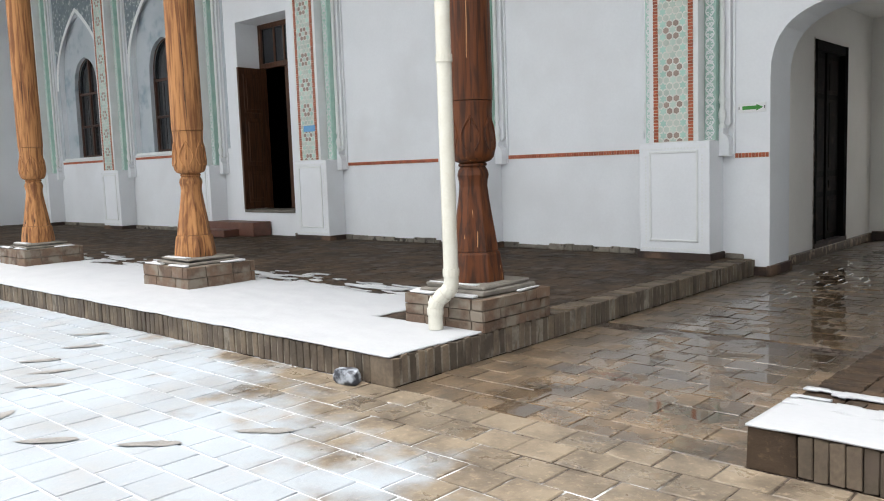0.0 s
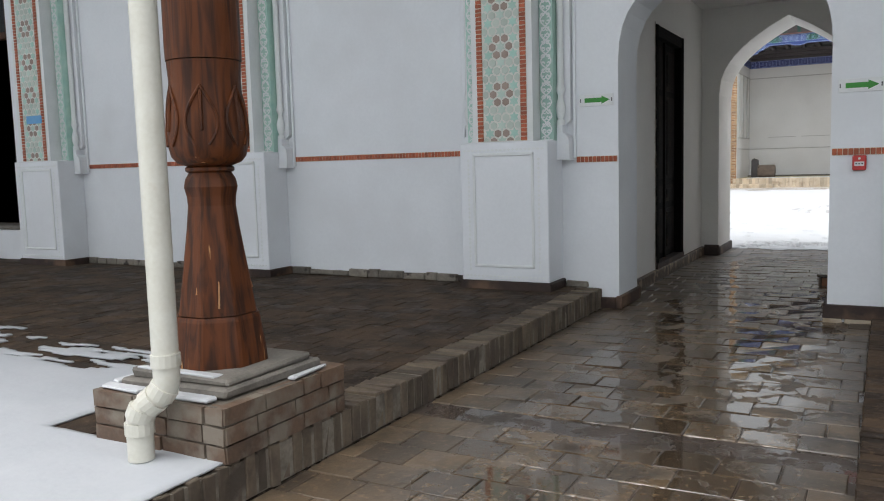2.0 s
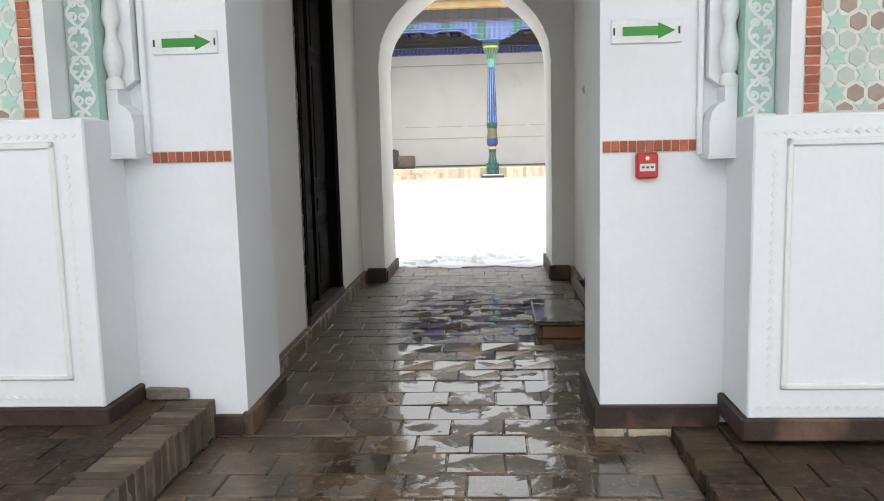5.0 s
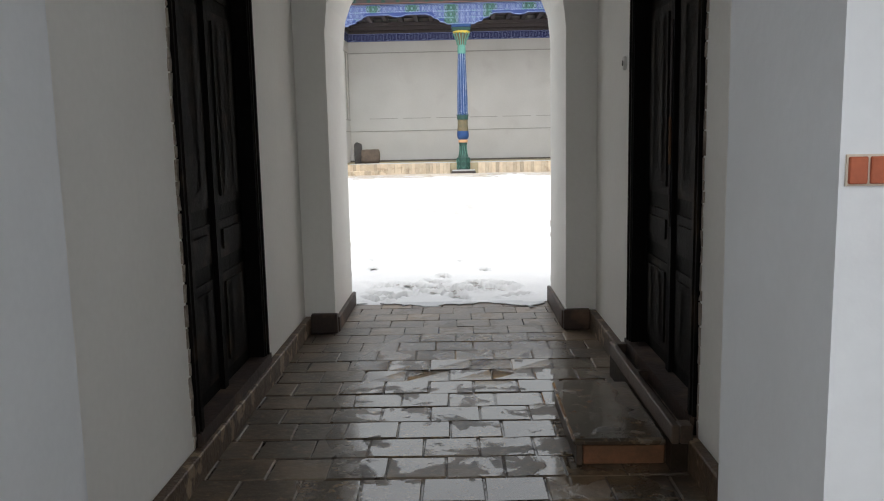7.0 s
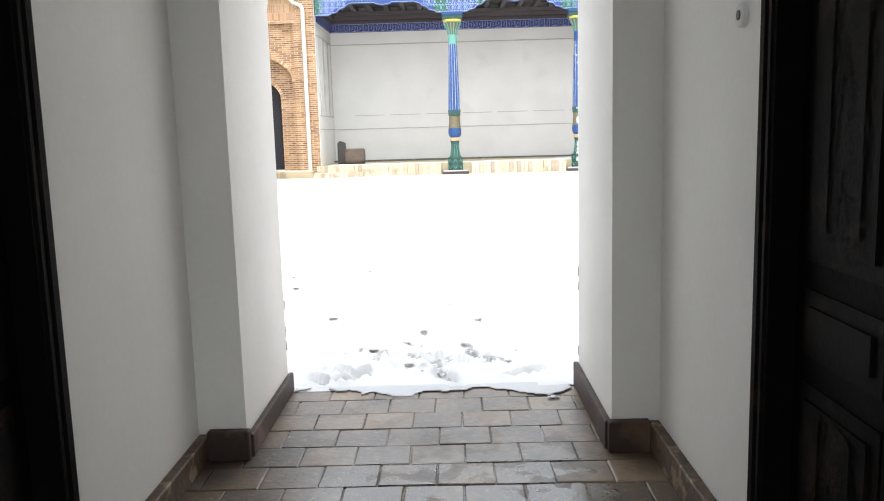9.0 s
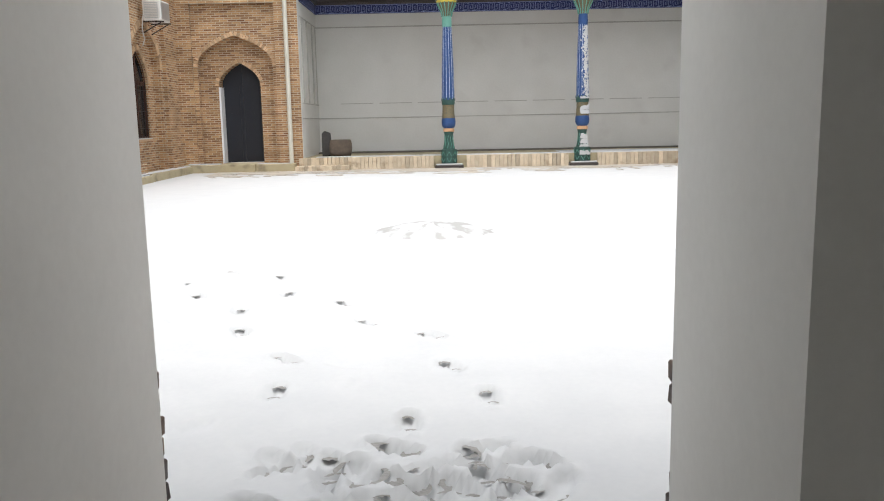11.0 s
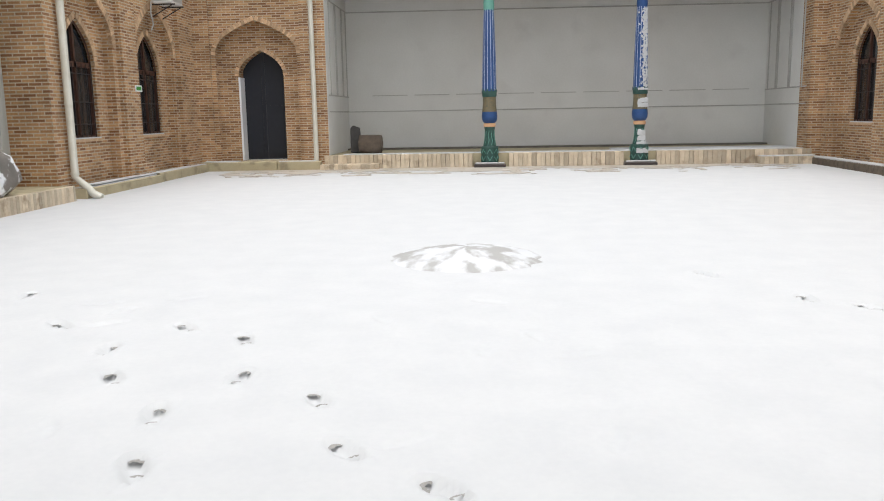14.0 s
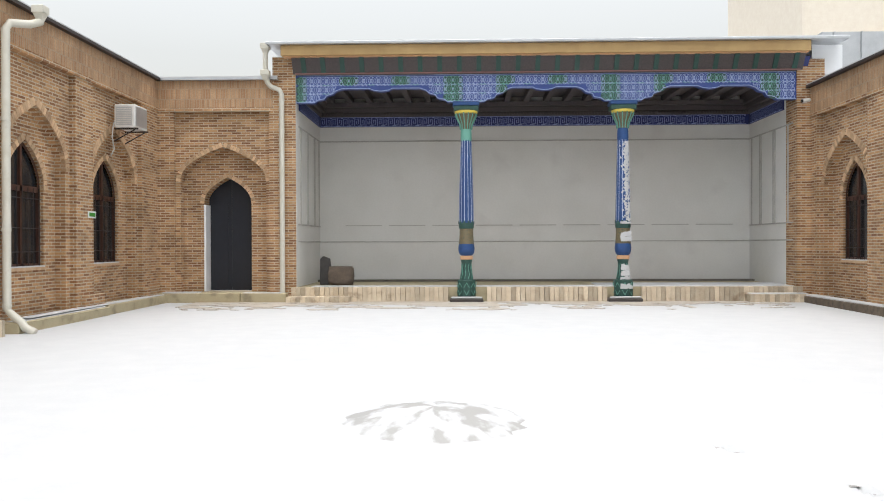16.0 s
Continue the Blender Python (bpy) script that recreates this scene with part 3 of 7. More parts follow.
foot = thing("baseboard_front", "low crumbling grey stone baseboard along the white wall", "baseboard", kind="structure")
fr_ = random.Random(12)
for a, b in bays:
    x = a
    if a < -20:
        bm = bmesh.new()
        box(bm, a, -16.5, W - 0.045, W, PL, PL + 0.075, bevel=0.006)
        part("far_stones", bm, M_FOOTSTONE, foot)
        x = -16.5
    while x < b - 0.02:
        w = min(fr_.uniform(0.11, 0.34), b - x)
        bm = bmesh.new()
        box(bm, x + 0.003, x + w - 0.003, W - 0.045 + fr_.uniform(-0.012, 0.006), W, PL, PL + 0.075 + fr_.uniform(-0.022, 0.008), bevel=0.007, jit=0.005, rng=fr_)
        part("stone", bm, M_FOOTSTONE, foot)
        x += w


# rough brick quoins on the court side of the back arch
qr = random.Random(31)
for x0, x1 in ((-3.75, -3.446), (-1.75, -1.45)):
    qn = thing("brick_quoin", "rough dark wet brick quoin at the foot of the arch", "quoin", "quoins of the back arch", kind="structure", at=((x0 + x1) / 2, YB, 0))
    for k in range(9):
        b = bmesh.new()
        o = qr.uniform(0.002, 0.02) * (-1 if x0 < -3 else 1)
        box(b, x0 + o - (x0 + x1) / 2, x1 + o - (x0 + x1) / 2, 0.001, 0.055 + qr.uniform(-0.01, 0.012), 0.078 * k + 0.005, 0.078 * k + 0.073, bevel=0.006, jit=0.004, rng=qr)
        part("brick", b, M_BASE, qn)


# ---- paving: pieces of one size share one mesh ----
def tile_mesh(name, sx, sy, h, material, seed):
    rng = random.Random(seed)
    b = bmesh.new()
    box(b, 0, sx, 0, sy, -h, 0, bevel=0.006, jit=0.003, rng=rng)
    me = bpy.data.meshes.new(name)
    bmesh.ops.recalc_face_normals(b, faces=b.faces)
    b.to_mesh(me)
    b.free()
    me.materials.append(material)
    return me


def laid_rows(x0, x1, y0, y1, sx, sy, gap):
    """Places of running-bond tiles: (x, y, width)."""
    rng = random.Random(5)
    y, r = y0, 0
    while y < y1 - 0.05:
        x = x0 - (r % 2) * sx * 0.5 - rng.uniform(0, 0.05)
        while x < x1:
            a, b = max(x, x0), min(x + sx - gap, x1)
            if b - a > 0.03:
                yield a, y, b - a, min(sy - gap, y1 - y)
            x += sx
        y += sy
        r += 1


def tiles_joined(name, area, z, sx, sy, gap, material, parent, skip=None, slope=None):
    rng = random.Random(9)
    verts, faces = [], []
    for x, y, w, d in laid_rows(*area, sx, sy, gap):
        if skip and skip(x, y):
            continue
        o = len(verts)
        dz = rng.uniform(-0.002, 0.002)
        tilt = rng.uniform(-0.0015, 0.0015)
        e = 0.004
        zz = z + (slope(y) if slope else 0)
        for (px, py, pz) in ((x, y, -0.03), (x + w, y, -0.03), (x + w, y + d, -0.03), (x, y + d, -0.03),
                             (x, y, -e), (x + w, y, -e), (x + w, y + d, -e), (x, y + d, -e),
                             (x + e, y + e, tilt), (x + w - e, y + e, 0), (x + w - e, y + d - e, -tilt), (x + e, y + d - e, 0)):
            verts.append((px + rng.uniform(-0.003, 0.003), py + rng.uniform(-0.003, 0.003), zz + dz + pz))
        for i in range(4):
            j = (i + 1) % 4
            faces.append((o + i, o + j, o + 4 + j, o + 4 + i))
            faces.append((o + 4 + i, o + 4 + j, o + 8 + j, o + 8 + i))
        faces.append((o + 8, o + 9, o + 10, o + 11))
    me = bpy.data.meshes.new(name)
    me.from_pydata(verts, [], faces)
    me.materials.append(material)
    ob = new(name, me)
    ob.parent = parent
    ob["kind"] = "stuff"
    return ob


# ---- left platform ----
platform = thing("platform", "raised brick porch platform paved with worn square tiles, snowy along its front", "platform", kind="structure")
bm = bmesh.new()
box(bm, -30, PLX - 0.2, PLY + 0.2, W, 0, PL - 0.008)
part("core", bm, M_JOINT, platform)
bm = bmesh.new()
box(bm, PLX - 0.20, PLX - 0.007, PLY + 0.007, W, 0, PL - 0.012)
box(bm, -24, PLX - 0.20, PLY + 0.007, PLY + 0.2, 0, PL - 0.012)
part("pointing", bm, M_POINTING, platform)
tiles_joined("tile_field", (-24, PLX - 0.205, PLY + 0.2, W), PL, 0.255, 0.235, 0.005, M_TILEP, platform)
PSY = lambda y: 0.16 - 0.022 * (y - RY)
platform_b = thing("platform", "low brick porch platform sloping down to the wall, snow on its front edge", "platform", kind="structure")
bm = bmesh.new()
v = box(bm, RX + 0.21, 9, RY + 0.2, W, -0.02, 0.1)
for q in v:
    if q.co.z > 0.05:
        q.co.z = PSY(q.co.y)
part("core", bm, M_JOINT, platform_b)
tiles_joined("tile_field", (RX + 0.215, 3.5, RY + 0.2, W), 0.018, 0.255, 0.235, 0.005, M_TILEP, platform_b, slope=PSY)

# ---- snow lying on the platforms ----
def snow_sheet(name, x0, x1, y0, y1, zf, keep, step, label):
    nx, ny = int((x1 - x0) / step[0]), int((y1 - y0) / step[1])
    verts, faces, index = [], [], {}

    def vid(i, j):
        if (i, j) not in index:
            x, y = x0 + i * step[0], y0 + j * step[1]
            index[i, j] = len(verts)
            verts.append((x, y, zf(x, y) + 0.006 * noise.noise((x * 3, y * 3, 2))))
        return index[i, j]
    for i in range(nx):
        for j in range(ny):
            if keep(x0 + (i + 0.5) * step[0], y0 + (j + 0.5) * step[1]):
                faces.append((vid(i, j), vid(i + 1, j), vid(i + 1, j + 1), vid(i, j + 1)))
    me = bpy.data.meshes.new(name)
    me.from_pydata(verts, [], faces)
    me.polygons.foreach_set("use_smooth", [True] * len(faces))
    me.materials.append(M_THINSNOW)
    ob = new(name, me)
    md = ob.modifiers.new("thickness", "SOLIDIFY")
    md.thickness, md.offset = 0.010, -1
    return tagged(ob, label, "snow", kind="stuff")


def keep_left(x, y):
    edge = 5.85 + 0.14 * noise.noise((x * 0.7, 3.1, 0)) - max(0, (-9 - x)) * 0.05
    return y < edge + (0.75 * noise.noise((x * 1.6 + y, y * 9.5, 0.3)) + 0.55 * noise.noise((x * 5.0, y * 17.0, 1.3))) * min(1, max(0, (y - edge + 0.6) * 2.0)) and not (x > -4.8 and y > 4.85)


snow_sheet("snow_cover", -24, PLX + 0.012, PLY - 0.012, 6.6, lambda x, y: PL + 0.013 + 0.004 * noise.noise((x * 8, y * 8, 0)), keep_left, (0.06, 0.022), "fresh snow along the front of the platform")


def keep_right(x, y):
    e = 4.55 + 0.35 * noise.noise((x * 1.5, 0.7, 4))
    return y < e + (0.9 * noise.noise((x * 2.0, y * 12, 1.3)) + 0.6 * noise.noise((x * 7.0, y * 19, 2.3))) * min(1, max(0, (y - e + 0.5) * 1.8))


snow_sheet("snow_cover", RX - 0.006, 3.5, RY - 0.01, 5.2, lambda x, y: PSY(y) + 0.037, keep_right, (0.035, 0.016), "fresh snow on the platform corner")

# ---- pedestals with turned timber columns ----
def porch_column(x, y, timber, label, rot, crack):
    t = thing("timber_column", label, "column", "porch columns", at=(x, y, 0))
    eight = Matrix.Rotation(radians(22.5), 3, "Z")
    b = bmesh.new()
    lathe(b, [(0.222, 0.475), (0.214, 0.56), (0.196, 0.68), (0.188, 0.70)], 8)
    bmesh.ops.rotate(b, verts=b.verts, cent=(0, 0, 0), matrix=eight)
    bmesh.ops.bevel(b, geom=[q for q in b.edges if abs(q.verts[0].co.z - q.verts[1].co.z) > 0.01], offset=0.008, segments=1, affect="EDGES")
    part("base_block", b, timber, t)
    b = bmesh.new()
    lathe(b, [(0.180, 0.704), (0.172, 0.76), (0.157, 0.86), (0.139, 0.97), (0.122, 1.08), (0.110, 1.18), (0.113, 1.22), (0.123, 1.262), (0.116, 1.295), (0.098, 1.325)], 8)
    bmesh.ops.rotate(b, verts=b.verts, cent=(0, 0, 0), matrix=eight)
    bmesh.ops.bevel(b, geom=[q for q in b.edges if abs(q.verts[0].co.z - q.verts[1].co.z) > 0.01], offset=0.006, segments=1, affect="EDGES")
    part("waist", b, timber, t)
    b = bmesh.new()
    lathe(b, [(0.096, 1.325), (0.106, 1.332), (0.106, 1.345), (0.096, 1.352)], 20)
    part("neck_ring", b, timber, t, smooth=True)
    b = bmesh.new()
    lathe(b, [(0.094, 1.352), (0.138, 1.368), (0.160, 1.395), (0.170, 1.44), (0.171, 1.50), (0.165, 1.57), (0.156, 1.65), (0.153, 1.72), (0.158, 1.80)], 24)
    part("bulb", b, timber, t, smooth=True)
    b = bmesh.new()
    lathe(b, [(0.161, 1.804), (0.163, 1.86), (0.161, 2.3), (0.156, 3.2), (0.148, 6.30)], 24)
    part("shaft", b, timber, t, smooth=True)
    # carved buds and leaf outlines round the bulb
    for k in range(6):
        a0 = 2 * math.pi * (k + rot) / 6
        b = bmesh.new()
        for s in (-1, 1):
            line = []
            for i in range(11):
                q = i / 10
                a = a0 + s * 0.46 * math.sin(math.pi * (0.12 + 0.88 * q)) * (1 - 0.25 * q)
                h = 1.44 + 0.25 * q
                rr = 0.172 - 0.085 * max(0, h - 1.50)
                line.append((rr * math.cos(a), rr * math.sin(a), h))
            tube(b, line, 0.007, 6)
        tube(b, [((0.172 - 0.09 * q) * math.cos(a0), (0.172 - 0.09 * q) * math.sin(a0), 1.50 + q) for q in (0.0, 0.05, 0.11, 0.17)], 0.009, 6)
        part("carved_leaf", b, timber, t)
    # long drying cracks on the waist and the shaft
    rc = random.Random(int(abs(x) * 10))
    for k in range(7):
        b = bmesh.new()
        a = rc.uniform(0, 6.28)
        z0 = rc.choice((0.74, 0.80, 1.85, 2.1, 2.5))
        top = z0 + rc.uniform(0.3, 0.5) if z0 < 1 else z0 + rc.uniform(0.4, 1.1)
        line = []
        for i in range(9):
            h = z0 + (top - z0) * i / 8
            rr = 0.1625 - 0.0015 * h if h > 1.6 else 0.185 - 0.32 * (h - 0.70) + 0.29 * (h - 0.70) ** 2
            a += rc.uniform(-0.03, 0.03)
            line.append((rr * math.cos(a), rr * math.sin(a), h))
        tube(b, line, 0.004, 5)
        part("crack", b, crack, t)
    return t


M_CRACKPALE = mat("pale_split_timber", (0.46, 0.25, 0.11), (0.36, 0.18, 0.075), 0.8, scale=20)
M_CRACKDARK = mat("dark_split_timber", (0.05, 0.026, 0.014), (0.03, 0.016, 0.01), 0.9, scale=20)
porch_column(-4.09, 5.22, M_WOODDARK, "dark red-brown stained timber column with pale cracks", 0.1, M_CRACKPALE)
porch_column(-8.03, 5.22, M_WOOD, "orange-brown weathered timber column with carved bulb", 0.3, M_CRACKDARK)
porch_column(-12.22, 5.22, M_WOOD, "orange-brown weathered timber column with worn carved foot", 0.6, M_CRACKDARK)
porch_column(-16.4, 5.22, M_WOOD, "orange-brown weathered timber column", 0.2, M_CRACKDARK)



def pedestal(cx, half, low):
    x0, x1, y0, y1 = cx - half, cx + half, 4.82, 5.62
    z1 = 0.41
    t = thing("brick_pedestal", "square brick pedestal with crumbling mortar and snow on its ledge" if not low else "square grey-brown brick pedestal, snow on its ledge", "pedestal", "column pedestals", at=(cx, 5.22, PL))
    b = bmesh.new()
    box(b, x0 + 0.012 - cx, x1 - 0.012 - cx, y0 + 0.012 - 5.22, y1 - 0.012 - 5.22, 0, z1 - PL - 0.006)
    part("mortar_core", b, M_MORTAR, t)
    rng = random.Random(int(-cx * 10))
    rows = 2 if low else 3
    h = (z1 - PL) / rows
    for r in range(rows):
        for side in range(4):
            L = (2 * half) if side in (0, 2) else (y1 - y0)
            s = -0.06 * (r % 2)
            while s < L - 0.02:
                w = rng.choice((0.38, 0.27, 0.31, 0.22)) if low else rng.choice((0.245, 0.125, 0.245, 0.20))
                a, c = max(s, 0.0) + 0.006, min(s + w, L) - 0.006
                s += w
                if c - a < 0.03:
                    continue
                b = bmesh.new()
                zz = (r * h + 0.005, (r + 1) * h - 0.005)
                o = rng.uniform(0, 0.006)
                if side == 0:
                    box(b, x0 + a - cx, x0 + c - cx, y0 - o - 5.22, y0 + 0.05 - 5.22, *zz, jit=0.003, rng=rng)
                elif side == 1:
                    box(b, x1 - 0.05 - cx, x1 + o - cx, y0 + a - 5.22, y0 + c - 5.22, *zz, jit=0.003, rng=rng)
                elif side == 2:
                    box(b, x0 + a - cx, x0 + c - cx, y1 - 0.05 - 5.22, y1 + o - 5.22, *zz, jit=0.003, rng=rng)
                else:
                    box(b, x0 - o - cx, x0 + 0.05 - cx, y0 + a - 5.22, y0 + c - 5.22, *zz, jit=0.003, rng=rng)
                part("brick", b, M_PED, t)
    b = bmesh.new()
    box(b, -0.31, 0.31, -0.31, 0.31, z1 - PL - 0.005, 0.444 - PL, bevel=0.010, jit=0.010, rng=rng)
    part("stone_slab", b, M_STONE, t, "chipped grey stone slab under the column")
    b = bmesh.new()
    box(b, -0.27, 0.28, -0.28, 0.27, 0.446 - PL, 0.475 - PL, bevel=0.010, jit=0.010, rng=rng)
    part("upper_slab", b, M_STONE, t)
    for k, (a, c, d, e) in enumerate(((-half + 0.02, -0.12, -0.385, -0.32), (0.02, half - 0.10, -0.38, -0.32), (-half + 0.02, -0.32, -0.31, 0.2), (0.32, half - 0.015, 0.05, 0.30))):
        if c - a < 0.03:
            continue
        sn = bmesh.new()
        box(sn, a, c, d, e, z1 - PL - 0.002, z1 - PL + 0.016, bevel=0.007, jit=0.008, rng=rng)
        tagged(part("snow_patch", sn, M_SNOW, t), "thin snow on the ledge")
    sn = bmesh.new()
    box(sn, -0.25, 0.20, -0.27, -0.205, 0.473 - PL, 0.487 - PL, bevel=0.006, jit=0.008, rng=rng)
    part("snow_patch", sn, M_SNOW, t)
    return t


pedestal(-4.075, 0.375, False)
for cx in (-7.98, -12.15, -16.35):
    pedestal(cx, 0.45, True)

# ---- downpipe beside the near column ----
def downpipe(name, label, line, r, rings):
    t = thing(name, label, "drainpipe", "drainpipes")
    b = bmesh.new()
    tube(b, line, r, 16)
    part("pipe", b, M_PIPE, t, smooth=True)
    for c, d in rings:
        b = bmesh.new()
        c, d = Vector(c), Vector(d).normalized()
        tube(b, [c - d * 0.025, c - d * 0.02, c + d * 0.02, c + d * 0.025], r + 0.006, 16)
        part("pipe_ring", b, M_PIPE, t)
    return t


downpipe("downpipe", "cream-painted metal drainpipe with a bent foot, standing beside the dark column", [(-3.925, 4.755, 6.3), (-3.925, 4.755, 0.53), (-3.927, 4.754, 0.505), (-3.94, 4.75, 0.48), (-3.965, 4.738, 0.452), (-4.005, 4.724, 0.418), (-4.03, 4.715, 0.392), (-4.042, 4.711, 0.365), (-4.045, 4.71, 0.33), (-4.045, 4.71, 0.195)], 0.052,
         [((-3.925, 4.755, 2.06), (0, 0, 1)), ((-3.925, 4.755, 0.60), (0, 0, 1)), ((-4.045, 4.71, 0.325), (0, 0, 1)), ((-3.985, 4.73, 0.435), (-0.75, -0.25, -0.6)), ((-3.945, 4.748, 0.475), (-0.5, -0.2, -0.8)), ((-4.033, 4.714, 0.385), (-0.4, -0.15, -0.9))])

# ---- a loose stone at the platform ----
def rock(name, label, at, size, material, seed, cat="stone", snow=False):
    b = bmesh.new()
    bmesh.ops.create_icosphere(b, subdivisions=3, radius=1)
    for q in b.verts:
        d = 1 + 0.22 * noise.noise((q.co.x * 1.6 + seed, q.co.y * 1.6, q.co.z * 1.6)) + 0.08 * noise.noise((q.co.x * 5, q.co.y * 5 + seed, q.co.z * 5))
        for ax in range(3):
            q.co[ax] = max(-0.78, min(0.78, q.co[ax] * d)) * size[ax]
    o = part(name, b, material, smooth=True)
    o.location = (at[0], at[1], at[2] + 0.77 * size[2])
    return tagged(o, label, cat)


rock("stone", "small dark stone dusted with snow against the platform edge", (-4.02, 3.85, 0.0), (0.125, 0.065, 0.06), mat("snow_dusted_stone", (0.045, 0.05, 0.065), (0.03, 0.034, 0.045), 0.5, scale=9, bump=0.5, spots=(0.35, 0.38, 0.42), spot_scale=9, spot_lo=0.5, spot_hi=0.6), 3)


# ---- ornament ----
def poly(bm, pts, put, d):
    bm.faces.new([bm.verts.new(put(u, d, z)) for u, z in pts])


def plate(bm, pts, put, d, h=0.004):
    """A small flat tile, proud of its bed."""
    a = [bm.verts.new(put(u, d, z)) for u, z in pts]
    b = [bm.verts.new(put(u, d - h, z)) for u, z in pts]
    bm.faces.new(b)
    for i in range(len(pts)):
        j = (i + 1) % len(pts)
        bm.faces.new((a[i], a[j], b[j], b[i]))


def star(c, r, n, inner, turn=0.0):
    return [(c[0] + (r if i % 2 == 0 else r * inner) * math.cos(turn + math.pi * i / n), c[1] + (r if i % 2 == 0 else r * inner) * math.sin(turn + math.pi * i / n)) for i in range(2 * n)]


def girih(height, half, put, parent):
    """Star-and-hexagon tilework on a cream bed: stars ringed by hexagons, with brown and tan flowers at intervals."""
    bms = {key: bmesh.new() for key in ("star_tile", "petal_tile", "brown_tile", "tan_tile", "field_tile")}
    p = 0.080

    def add(key, pts):
        pts = [(max(-half + 0.003, min(half - 0.003, u)), max(0.003, min(height - 0.003, z))) for u, z in pts]
        if max(u for u, _ in pts) - min(u for u, _ in pts) > 0.012 and max(z for _, z in pts) - min(z for _, z in pts) > 0.012:
            plate(bms[key], pts, put, 0, 0.003)

    for r in range(int(height / (p * 0.866)) + 2):
        for c in range(-4, 5):
            u, z = (c + 0.5 * (r % 2)) * p, r * p * 0.866
            if abs(u) > half + 0.02:
                continue
            axial = c - r // 2
            if (axial - r) % 3 == 0:
                add("star_tile" if r % 2 else "field_tile", star((u, z), 0.048, 6, 0.56, math.pi / 2))
                continue
            zr = (z + 0.2078) % 0.4157 - 0.2078
            near = math.hypot(u, zr)
            key = "brown_tile" if near < 0.087 else ("tan_tile" if near < 0.145 else "petal_tile")
            add(key, [(u + 0.036 * math.cos(a * math.pi / 3 + math.pi / 6), z + 0.036 * math.sin(a * math.pi / 3 + math.pi / 6)) for a in range(6)])
    for key, m in (("star_tile", M_TURQ), ("petal_tile", M_PALE), ("brown_tile", M_MAROON), ("tan_tile", M_TAN), ("field_tile", M_TEAL)):
        part(key, bms[key], m, parent)["kind"] = "stuff"


def scroll(bm, u0, u1, z0, z1, w, put, d, step):
    """An arabesque vine that climbs a strip: a wave, its mirror, curls and leaves, each a hair above the last."""
    cu, hw = (u0 + u1) / 2, (u1 - u0) / 2 * 0.88
    n = max(2, int((z1 - z0) / 0.016))
    for j, s in enumerate((1, -1)):
        ribbon(bm, [(cu + s * hw * math.sin((z0 + (z1 - z0) * i / n) * 2 * math.pi / step), z0 + (z1 - z0) * i / n) for i in range(n + 1)], w, put, d - 0.0012 * j)
    z, k = z0 + step / 8, 0
    while z < z1 - step * 0.3:
        for j, s in enumerate((1, -1)):
            c = (cu + s * hw * 0.45, z + step * 0.12 * s)
            ribbon(bm, [(c[0] + s * hw * (0.46 - 0.035 * a) * math.cos(a * 0.62 + k), c[1] + hw * (0.46 - 0.035 * a) * math.sin(a * 0.62 + k)) for a in range(10)], w * 0.85, put, d - 0.0024 - 0.0012 * j)
            leaf_c = (cu - s * hw * 0.62, z + step * 0.16)
            poly(bm, [(leaf_c[0] + hw * 0.30 * math.cos(t) * (0.55 if q % 2 else 1), leaf_c[1] + hw * 0.20 * math.sin(t)) for q, t in enumerate((0, 0.9, 2.24, 3.14, 4.04, 5.38))], put, d - 0.005 - 0.0008 * j)
        z += step / 4
        k += 1


# ---- facade pilaster, built once ----
ZT = 6.40


